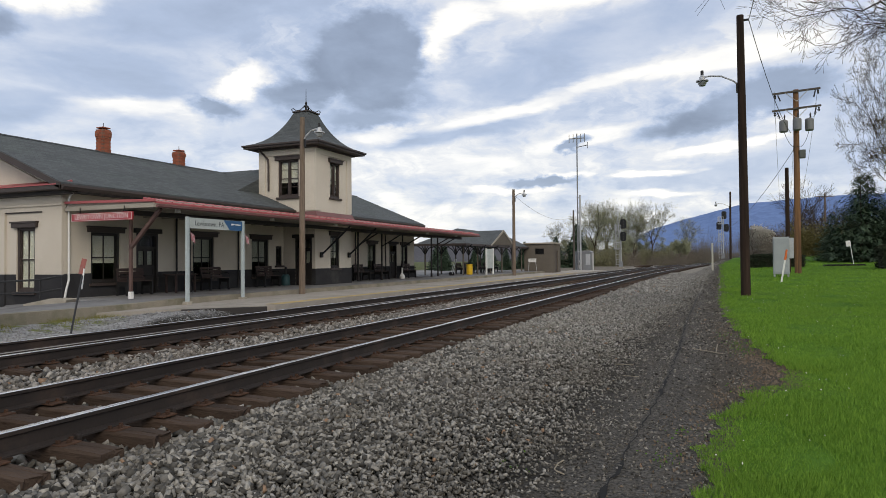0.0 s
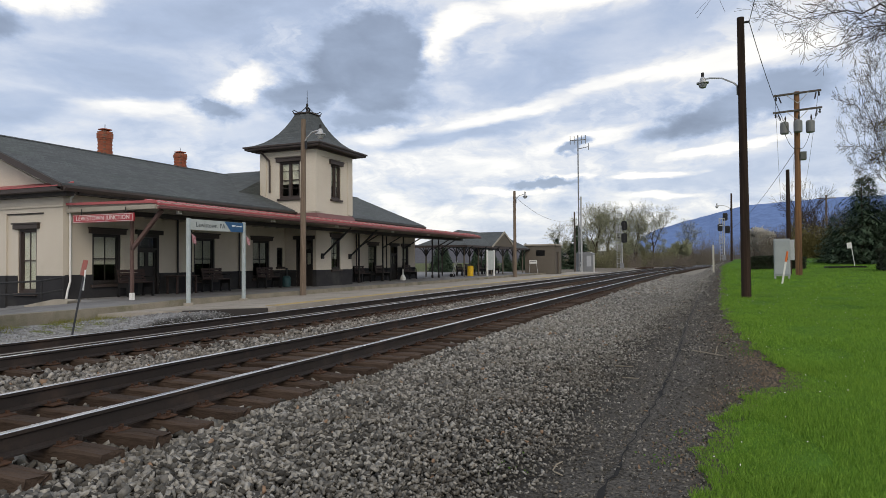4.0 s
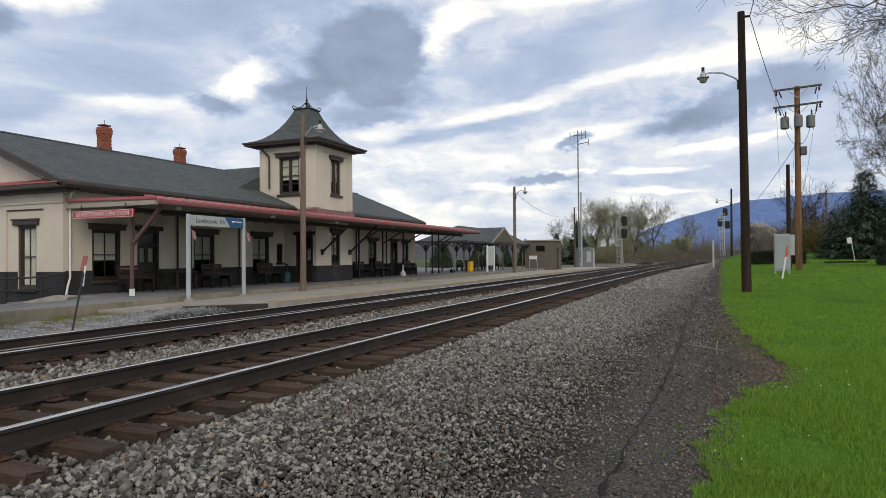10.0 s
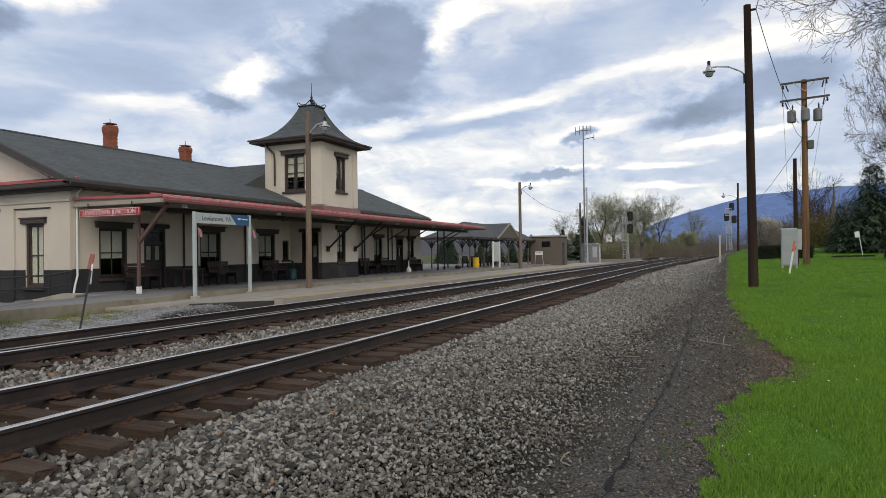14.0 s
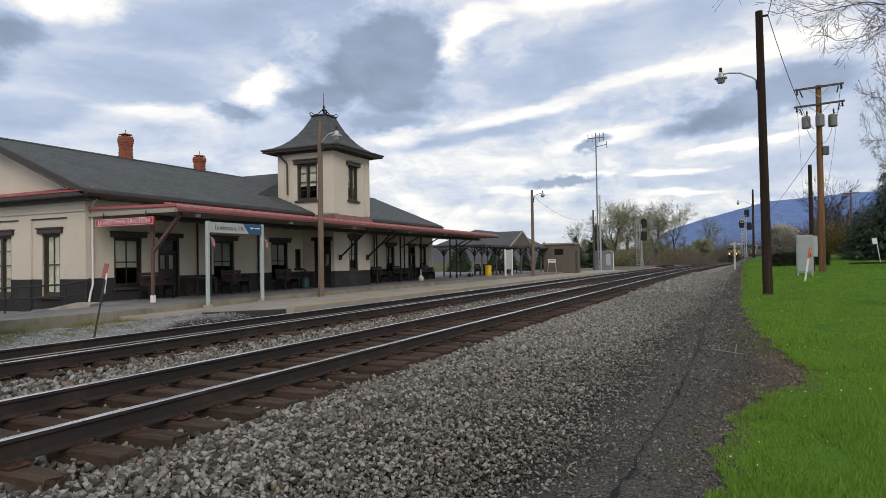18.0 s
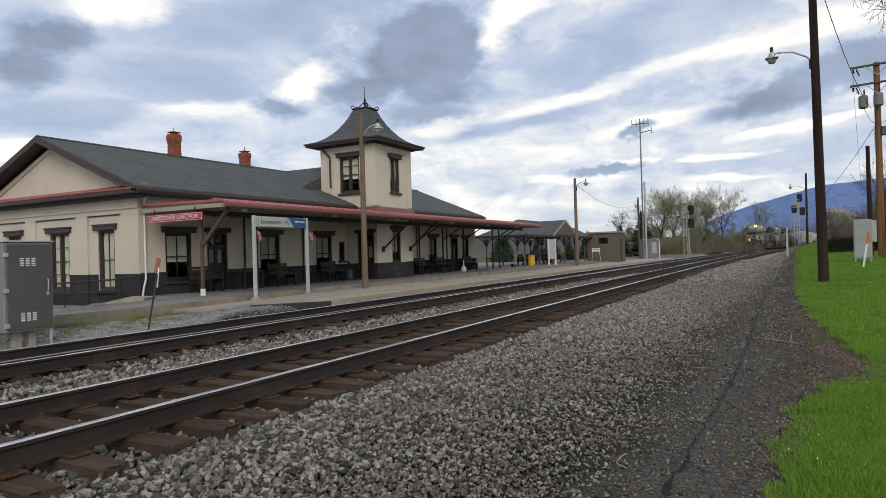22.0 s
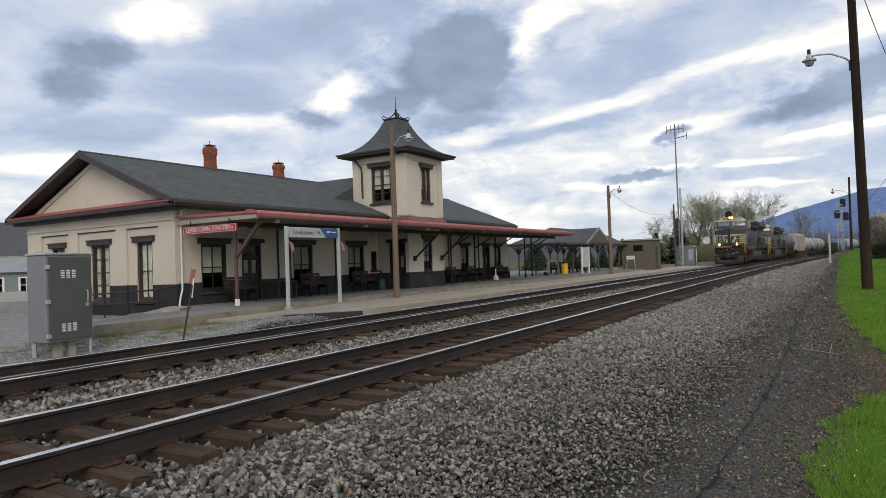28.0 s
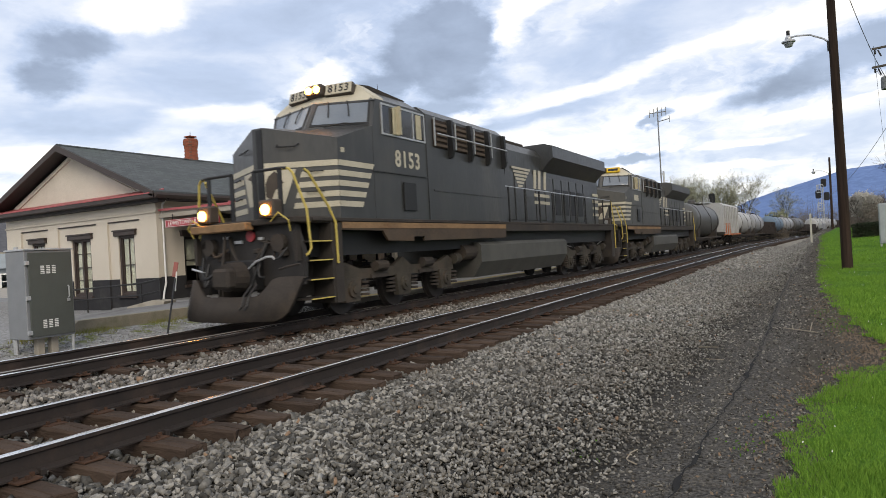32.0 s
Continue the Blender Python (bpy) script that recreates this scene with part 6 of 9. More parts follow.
def plant(name, label, data, m, leaf_mat, group="trees"):
    t = thing(name, label, "tree", m, group)
    wood, twigs, leaves = data
    part("trunk", wood.mesh("trunk", BARK), None, t)
    part("crown", twigs.mesh("crown", TWIG), None, t, "bare spring twigs")
    if leaves.v:
        part("foliage", leaves.mesh("foliage", leaf_mat), None, t)
    return t


def evergreen(seed, height, width, name="evergreen_tree", label="dense dark blue-green spruce reaching to the ground", sprays=4, wide=0.075):
    rnd = random.Random(seed)
    t = thing(name, label, "tree", None, "evergreens")
    part("trunk", rod((0, 0, -0.3), (0, 0, height * 0.95), height * 0.02, 0.02, 7), BARK, t)
    s = Soup()
    nlev = int(height * 4.2)
    for i in range(nlev):
        u = i / nlev
        z = 0.25 + (height - 0.4) * u
        R = width * (1 - u) ** 0.85 * rnd.uniform(0.82, 1.12)
        n = max(5, int(13 * (1 - u) + 5))
        for k in range(n):
            a = 6.28319 * (k + rnd.random()) / n
            L = R * rnd.uniform(0.65, 1.12)
            base = Vector((0, 0, z))
            out = Vector((math.cos(a), math.sin(a), rnd.uniform(-0.25, 0.12)))
            side = Vector((-math.sin(a), math.cos(a), 0))
            m = max(3, int(L / 0.22))
            for j in range(m):
                f = (j + 0.8) / m
                if f < 0.3:
                    continue
                c = base + out * (L * f)
                for q in range(sprays):
                    c2 = c + side * rnd.gauss(0, 0.16) + Vector((0, 0, rnd.gauss(0, 0.1)))
                    tip = out * 0.30 + side * rnd.gauss(0, 0.22) + Vector((0, 0, rnd.gauss(-0.08, 0.1)))
                    wv = tip.cross(Vector((0, 0, 1))).normalized() * wide
                    kk = len(s.v)
                    s.v += [(c2 - wv)[:], (c2 + wv)[:], (c2 + tip)[:]]
                    s.f.append((kk, kk + 1, kk + 2))
    part("foliage", s.mesh("foliage", NEEDLE), None, t)
    return t


def hedge(m, lx, ly, h, seed, label):
    rnd = random.Random(seed)
    t = thing("hedge", label, "hedge", m, "hedges")
    b = box(-lx + 0.15, lx - 0.15, -ly + 0.15, ly - 0.15, -0.2, h - 0.12, 0.2)
    part("core", b, HEDGEM, t)
    s = Soup()
    for i in range(int(2600 * (lx * ly) ** 0.5)):
        face = rnd.random()
        x, y, z = rnd.uniform(-lx, lx), rnd.uniform(-ly, ly), rnd.uniform(0, h)
        if face < 0.4:
            z = h - 0.12 + rnd.gauss(0, 0.05)
        elif face < 0.75:
            y = -ly + 0.12 + rnd.gauss(0, 0.05)
        elif face < 0.9:
            x = rnd.choice((-1, 1)) * (lx - 0.12) + rnd.gauss(0, 0.04)
        else:
            y = ly - 0.12
        f = max(abs(x) / lx, 0.0)
        if z > h * (1.02 - 0.22 * f ** 4):
            z = h * (1.0 - 0.22 * f ** 4) + rnd.gauss(0, 0.03)
        s.leaf(Vector((x, y, z)), rnd.uniform(0.05, 0.09), rnd)
    part("foliage", s.mesh("foliage", HEDGEM), None, t)
    return t


def scrub(name, label, boxes, count, size, mt, seed, twig=0.6):
    """A thicket far off: many fine upright twigs and specks, one object of stuff."""
    rnd = random.Random(seed)
    s = Soup()
    for i in range(count):
        x0, x1, y0, y1, h = rnd.choice(boxes)
        x, y = rnd.uniform(x0, x1), rnd.uniform(y0, y1)
        z = gz(x, y)
        top = h * rnd.uniform(0.35, 1.0) * (0.75 + 0.25 * math.sin(x * 0.9 + y * 0.37))
        if rnd.random() < twig:
            p = Vector((x, y, z - 0.1))
            q = p + Vector((rnd.gauss(0, top * 0.12), rnd.gauss(0, top * 0.12), top))
            s.tube(p, q, 0.022, 0.006, 3)
            for _ in range(3):
                a = p.lerp(q, rnd.uniform(0.4, 0.9))
                s.tube(a, a + Vector((rnd.gauss(0, 0.5), rnd.gauss(0, 0.5), rnd.uniform(0.3, 1.2))), 0.012, 0.005, 3)
        else:
            for _ in range(3):
                s.leaf(Vector((x + rnd.gauss(0, 0.4), y + rnd.gauss(0, 0.4), z + top * rnd.random())), size * rnd.uniform(0.5, 1.3), rnd)
    ob = part(name, s.mesh(name, mt), None)
    return tagged(ob, label, "shrubs", kind="stuff")


def build_hills():
    def ridge(name, label, dist, prof, mt, seed):
        rnd = random.Random(seed)
        v, f = [], []
        n = 160
        az0, az1 = prof[0][0], prof[-1][0]
        for i in range(n + 1):
            a = az0 + (az1 - az0) * i / n
            el = float(np.interp(a, [p[0] for p in prof], [p[1] for p in prof]))
            nz = noise.fractal(Vector((a * 0.35, seed, 0)), 1.0, 2.0, 4) * 0.10 * min(1, el)
            for k, (u, back) in enumerate(((0.0, 0.0), (0.45, 0.25), (0.8, 0.5), (1.0, 0.75))):
                d = dist * (0.78 + 0.3 * back)
                h = math.tan(radians(max(el + nz, 0.05))) * dist * 1.0 * u * (d / dist)
                v.append((d * math.sin(radians(a)), d * math.cos(radians(a)), -2 + h + (noise.noise(Vector((a * 2, k, seed))) * 0.004 * dist if 0 < k < 3 else 0)))
        for i in range(n):
            for k in range(3):
                f.append((i * 4 + k, (i + 1) * 4 + k, (i + 1) * 4 + k + 1, i * 4 + k + 1))
        tagged(part(name, raw_mesh(name, v, f, mt, True), None), label, "mountain", kind="structure")
    # aerial haze is painted into the far ridge's blue base colour
    blue = mat("haze_tinted_forest", (0.14, 0.215, 0.40), (0.12, 0.185, 0.35), 1.0, scale=0.006, fine=0.05, bump=0.0, spec=0.0)
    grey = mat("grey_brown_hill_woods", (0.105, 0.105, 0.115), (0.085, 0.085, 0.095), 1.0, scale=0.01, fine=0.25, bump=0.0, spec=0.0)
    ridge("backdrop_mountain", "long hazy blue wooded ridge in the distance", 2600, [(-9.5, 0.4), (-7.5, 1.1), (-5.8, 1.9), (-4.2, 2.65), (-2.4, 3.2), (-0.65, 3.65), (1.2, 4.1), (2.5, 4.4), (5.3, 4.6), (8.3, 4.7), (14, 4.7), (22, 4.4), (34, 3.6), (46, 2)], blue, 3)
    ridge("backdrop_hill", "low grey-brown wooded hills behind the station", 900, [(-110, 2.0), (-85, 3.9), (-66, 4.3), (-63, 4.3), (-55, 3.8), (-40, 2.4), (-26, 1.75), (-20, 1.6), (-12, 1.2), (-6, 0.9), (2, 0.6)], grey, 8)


def build_trees():
    far = [bare_tree(11, 13, 0.5, 5, 3, 0.05), bare_tree(23, 11, 0.55, 5, 5, 0.05, 0.22), bare_tree(31, 11.5, 0.5, 4, 26, 0.10, 0.2)]
    a = plant("tree", "budding pale green tree behind the signal", far[0], pose(-19.5, 158, -0.3, 0, 0, 20) @ Matrix.Scale(1.15, 4), BUD, "budding trees")
    b = plant("tree", "budding pale green tree behind the signal", far[1], pose(-20.2, 164, -0.3), BUD, "budding trees")
    plant("tree", "pale green rounded tree beside the line", far[2], pose(-7.6, 168, -0.3), BUD, "budding trees")
    for src, x, y, s, rz in ((a, -24.5, 150, 1.1, 80), (b, -28, 146, 1.05, 200), (a, -14.0, 165, 1.15, 150), (b, -22, 170, 1.3, 120), (a, -33, 150, 0.8, 250), (b, -12.5, 178, 1.0, 60), (a, -26, 185, 1.3, 10), (b, -17.5, 150, 1.0, 300), (a, -18.5, 172, 1.25, 210), (b, -10.0, 186, 1.05, 100), (a, -6.0, 196, 1.0, 30), (b, -15.5, 182, 1.1, 260),
                              (b, -20.8, 152, 1.2, 45), (a, -23.0, 160, 1.2, 320), (b, -25.8, 158, 1.2, 170), (a, -17.0, 160, 1.05, 75), (b, -30.5, 152, 0.95, 10), (a, -28.6, 165, 1.15, 130)):
        copy_thing(src, pose(x, y, -0.3, 0, 0, rz) @ Matrix.Scale(s, 4))
    w = plant("tree", "white blossoming tree at the wood's edge", bare_tree(41, 7.6, 0.6, 4, 44, 0.09, 0.2), pose(6.8, 112, 0.9) @ Matrix.Scale(1.3, 4), BLOSSOM, "budding trees")
    slim = plant("tree", "thin bare tree in the wood behind the poles", bare_tree(57, 13, 0.32, 4, 0, 0.1, 0.34, 0.02), pose(9.6, 104, 1.2), BUD, "bare trees")
    rnd = random.Random(5)
    for i in range(44):
        x = rnd.uniform(5.5, 30)
        y = 98 + rnd.uniform(0, 60) + (x - 8) * 0.8
        tall = 1.0 if x > 0.095 * y else 0.42
        copy_thing(slim, pose(x, y, gz(x, y) - 0.1, 0, 0, rnd.uniform(0, 360)) @ Matrix.Scale(tall * rnd.uniform(0.6, 1.0), 4))
    # large bare trees to the right, whose branches reach into view
    big = plant("tree", "large bare tree with a spreading twiggy crown", bare_tree(72, 15.5, 0.62, 6, 1, 0.045, 0.26, 0.014, 3, [((0, 0, 4.5), (-3.6, 0, 9.6)), ((0, 0, 4.2), (-4.2, -0.5, 7.2)), ((0, 0, 4.0), (-3.4, 0.5, 5.9)), ((0, 0, 5.0), (-2.6, -1, 10.6)), ((0, 0, 5.5), (-1.6, 0.5, 11.2)), ((0, 0, 4.0), (-2.2, -0.6, 6.8)), ((0, 0, 4.4), (-3.0, 0.8, 8.4))], 40), pose(9.3, 42.0, gz(9.3, 42), 0, 0, 40) @ Matrix.Diagonal((0.55, 0.55, 1.0, 1.0)), GOLDBUD, "bare trees")
    plant("tree", "half bare tree with olive-yellow buds behind the spruces", bare_tree(88, 15, 0.5, 6, 3, 0.11, 0.3), pose(19.5, 62, gz(19.5, 62), 0, 0, 15), GOLDBUD, "budding trees")
    near = plant("tree", "tall bare tree whose twigs overhang the lawn", bare_tree(99, 15.5, 0.62, 6, 0, 0.1, 0.36, 0.0075, 3, [((0, 0, 6.6), (-3.3, -0.4, 7.8)), ((0, 0, 6.4), (-2.4, 0.3, 7.0)), ((0, 0, 6.2), (-1.8, -0.6, 6.5)), ((0, 0, 6.7), (-3.7, 0.2, 7.3)), ((0, 0, 6.3), (-2.7, -0.5, 6.5))], 130), pose(5.45, 18.5, gz(5.45, 18.5), 0, 0, 130), BUD, "bare trees")
    for x, y, s, rz in ((24, 70, 1.0, 10), (31, 82, 1.1, 140), (27, 50, 1.0, 200)):
        copy_thing(big, pose(x, y, gz(x, y) - 0.1, 0, 0, rz) @ Matrix.Scale(s, 4))
    e1 = evergreen(1, 7.2, 3.4)
    e1.matrix_basis = pose(10.8, 60, gz(10.8, 60) - 0.1)
    for x, y, s, rz in ((14.0, 62, 1.05, 100), (17.2, 61, 1.12, 200), (12.4, 66, 1.1, 60), (20.5, 62, 1.15, 300), (9.4, 64, 0.6, 20)):
        copy_thing(e1, pose(x, y, gz(x, y) - 0.1, 0, 0, rz) @ Matrix.Scale(s, 4))
    e2 = evergreen(2, 7.8, 3.0, label="dark green conifer beside the equipment hut", sprays=5, wide=0.14)
    e2.matrix_basis = pose(-21.4, 112, -0.3)
    for x, y, s, rz in ((-24.6, 110, 0.72, 60), (-29, 106, 0.6, 90), (-33, 100, 0.55, 10), (-36, 88, 0.5, 200), (-34, 80, 0.5, 100), (-38, 76, 0.55, 20), (-31, 92, 0.5, 160), (-27.5, 99, 0.5, 240),
                        (-27.0, 66, 0.36, 30), (-29.0, 70, 0.42, 110), (-26.5, 74, 0.38, 210), (-30.0, 61, 0.40, 300), (-25.6, 84, 0.42, 70), (-28.5, 80, 0.46, 150), (-23.6, 92, 0.45, 20)):
        copy_thing(e2, pose(x, y, -0.3, 0, 0, rz) @ Matrix.Scale(s, 4))
    hedge(pose(4.0, 50.5, gz(4.0, 50.5)), 1.75, 0.7, 0.95, 6, "low clipped dark hedge on the lawn")
    hedge(pose(10.6, 45.0, gz(10.6, 45.0)), 1.7, 1.2, 1.5, 7, "rounded clipped dark hedge on the lawn")
    # flower bed edge by the spruces
    bed = tagged(part("bed_edging", slab([(6.9, 0.0), (9.4, 0.0), (9.3, 0.16), (7.0, 0.14)], "y", 50.6, 51.4), DARKIN), "dark mulch bed edge below the spruces", "flower bed")
    bed.location = (0, 0, gz(8, 51) - 0.01)
    scrub("thicket", "brownish leafless thicket along the line", [(-32, -14, 128, 150, 3.4), (-13, -4.5, 140, 190, 3.6), (-10, -1, 205, 250, 9.0), (-4, 16, 240, 300, 14.0), (-30, -12, 190, 215, 6)], 9000, 0.14, BROWNLEAF, 12)
    scrub("thicket", "olive budding brush behind the signal", [(-27, -16, 126, 142, 5.5), (-16, -8, 150, 175, 5.0)], 5200, 0.13, mat("grey_olive_brush", (0.19, 0.185, 0.105), (0.15, 0.14, 0.085), 0.9, scale=0.4, fine=3, bump=0), 21, 0.5)
    scrub("thicket", "olive-yellow budding brush at the wood's edge", [(8.5, 13, 84, 96, 5.0), (13, 24, 84, 100, 7.0)], 3600, 0.16, GOLDBUD, 14, 0.35)
    scrub("thicket", "bare brown undergrowth below the trees", [(6.5, 12, 96, 118, 3.6), (8, 36, 105, 150, 6.5), (5.5, 12, 118, 150, 6.0), (14, 40, 80, 110, 4.0), (10, 30, 150, 190, 9.0)], 11000, 0.14, BROWNLEAF, 13)


build_hills()
build_trees()


# ---- train ----
LOCOBLACK = mat("dirty_black_loco_paint", (0.042, 0.043, 0.043), (0.028, 0.029, 0.029), 0.38, scale=1.1, fine=12, bump=0.05, grime=(0.066, 0.062, 0.055), stretch=(1, 1.2, 0.35))
GRILLE = mat("sooty_brown_grille", (0.045, 0.032, 0.026), (0.02, 0.017, 0.016), 0.8, scale=6, fine=40, bump=0.4, stretch=(1, 1, 5))
PILOT = mat("oily_black_pilot", (0.024, 0.021, 0.02), (0.016, 0.015, 0.015), 0.7, scale=3, fine=30, bump=0.3, grime=(0.05, 0.042, 0.036))
DARKIN2 = mat("dark_cab_window", (0.03, 0.033, 0.038), None, 0.12, bump=0, coat=0.4)
LOCOGREY = mat("dusty_grey_black_loco_paint", (0.062, 0.061, 0.056), (0.045, 0.045, 0.043), 0.55, scale=1.1, fine=12, bump=0.05, grime=(0.075, 0.07, 0.06), stretch=(1, 1.2, 0.35))
TANKDUST = mat("dusty_fuel_tank", (0.075, 0.073, 0.064), (0.05, 0.05, 0.045), 0.7, scale=1.5, fine=20, bump=0.1, grime=(0.04, 0.036, 0.032))
LOCODIRT = mat("brake_dust", (0.052, 0.045, 0.040), (0.036, 0.032, 0.03), 0.85, scale=2.5, fine=30, bump=0.3, grime=(0.075, 0.058, 0.045))
SILLTAN = mat("rusty_tan_sill", (0.25, 0.155, 0.085), (0.12, 0.078, 0.05), 0.8, scale=1.6, fine=25, bump=0.15, grime=(0.17, 0.075, 0.035), stretch=(1, 0.5, 1))
SILLDIRT = mat("brown_sill_dust", (0.085, 0.064, 0.049), (0.05, 0.041, 0.035), 0.85, scale=1.4, fine=22, bump=0.2, grime=(0.11, 0.07, 0.045), stretch=(1, 0.6, 1))
LOCOWHITE = mat("grubby_white_stripe", (0.50, 0.455, 0.355), (0.40, 0.36, 0.275), 0.6, scale=2, bump=0.05)
RAILYELLOW = mat("handrail_yellow", (0.52, 0.40, 0.09), (0.40, 0.31, 0.08), 0.55, scale=5, bump=0.05)
TRUCKGREY = mat("dusty_truck_casting", (0.07, 0.062, 0.051), (0.04, 0.036, 0.031), 0.9, scale=3, fine=30, bump=0.4, grime=(0.10, 0.075, 0.058))
WHEELM = mat("dark_wheel_steel", (0.035, 0.03, 0.028), None, 0.6, 0.4, bump=0.1)
# pale blue-grey base paints sky reflection and inner haze into the windscreens
CABGLASS = mat("cab_glass_painted_sky", (0.16, 0.185, 0.215), (0.13, 0.15, 0.18), 0.08, scale=1, bump=0, coat=0.6)
LAMPON = glow("lit_headlamp", (1.0, 0.40, 0.07), 20.0)
LAMPRIM = mat("lamp_housing", (0.06, 0.045, 0.035), None, 0.7, bump=0.1)
BEIGE = mat("beige_armrest", (0.45, 0.40, 0.28), None, 0.7, bump=0.05)


def bogie(parent, ys, wheel_r=0.5, gauge=0.755, side_x=1.05, big=True, mt=None):
    """A truck frame with its axles, under a vehicle; returns its wheels."""
    mt = mt or TRUCKGREY
    y0, y1 = min(ys), max(ys)
    wheels = []
    tr = None
    for s in (-1, 1):
        bm = bmesh.new()
        x0, x1 = s * side_x - 0.06, s * side_x + 0.06
        lo, hi = (0.66, 1.10) if big else (0.42, 0.72)
        prof = [(y0 - 0.5, lo + 0.06), (y1 + 0.5, lo + 0.06), (y1 + 0.45, hi - 0.1), (y1 + 0.2, hi), (y1 - 0.35, hi - 0.16), ((y0 + y1) / 2 + 0.4, hi - 0.16), ((y0 + y1) / 2, hi + 0.05), ((y0 + y1) / 2 - 0.4, hi - 0.16), (y0 + 0.35, hi - 0.16), (y0 - 0.2, hi), (y0 - 0.45, hi - 0.1)]
        slab(prof, "x", x0, x1, bm)
        tr = part("truck_frame", bm, mt, parent)
        for y in ys:
            jb = slab([(y - 0.34, lo + 0.1), (y - 0.26, 0.26), (y + 0.26, 0.26), (y + 0.34, lo + 0.1)] if big else [(y - 0.24, lo + 0.1), (y - 0.18, 0.26), (y + 0.18, 0.26), (y + 0.24, lo + 0.1)], "x", x0 - 0.01, x1 + 0.03)
            rod((s * (side_x + 0.05), y, 0.52 if big else 0.45), (s * (side_x + 0.15), y, 0.52 if big else 0.45), 0.19 if big else 0.13, 0.17 if big else 0.12, 12, bm=jb)
            rod((s * (side_x + 0.15), y, 0.52 if big else 0.45), (s * (side_x + 0.19), y, 0.52 if big else 0.45), 0.09, n=8, bm=jb)
            part("journal_box", jb, mt, tr)
        if big:
            for y in ys:
                for dy in (-0.52, 0.52):
                    sp = bmesh.new()
                    for k in range(4):
                        rod((s * (side_x + 0.02), y + dy, 0.36 + k * 0.09), (s * (side_x + 0.02), y + dy, 0.405 + k * 0.09), 0.115, n=9, bm=sp)
                    part("coil_spring", sp, LOCODIRT, tr)
            for y in ((y0 + ys[1]) / 2, (y1 + ys[1]) / 2):
                part("brake_cylinder", rod((s * (side_x + 0.12), y - 0.22, 0.98), (s * (side_x + 0.12), y + 0.22, 0.98), 0.12, n=10), LOCODIRT, tr)
                bk = box(*sorted((s * (side_x + 0.06), s * (side_x + 0.12))), y - 0.35, y + 0.35, 0.72, 0.80)
                part("brake_rod", bk, LOCODIRT, tr)
            part("snubber", rod((s * (side_x + 0.1), y1 + 0.45, 1.0), (s * (side_x + 0.1), y1 + 0.75, 1.0), 0.14, n=10), mt, tr)
            part("sand_pipe", pipe([(s * (side_x + 0.16), y0 - 0.62, 1.25), (s * (side_x + 0.1), y0 - 0.6, 0.7), (s * (side_x - 0.2), y0 - 0.52, 0.2)], 0.03, 6), LOCODIRT, tr)
    me = None
    for y in ys:
        ax = rod((-0.85, 0, 0), (0.85, 0, 0), 0.08, n=8)
        for s in (-1, 1):
            rod((s * (gauge - 0.07), 0, 0), (s * (gauge + 0.07), 0, 0), wheel_r, n=20, bm=ax)
            rod((s * (gauge - 0.09), 0, 0), (s * (gauge - 0.06), 0, 0), wheel_r + 0.028, n=20, bm=ax)
            for i in range(5):
                a = i * 1.2566
                rod((s * (gauge + 0.072), 0.28 * math.cos(a), 0.28 * math.sin(a)), (s * (gauge + 0.08), 0.28 * math.cos(a), 0.28 * math.sin(a)), 0.05, n=6, bm=ax)
        me = me or finish("wheelset", ax, WHEELM)
        w = part("wheelset", me, None, parent)
        w.location = (0, y, wheel_r)
        wheels.append(w)
    return wheels


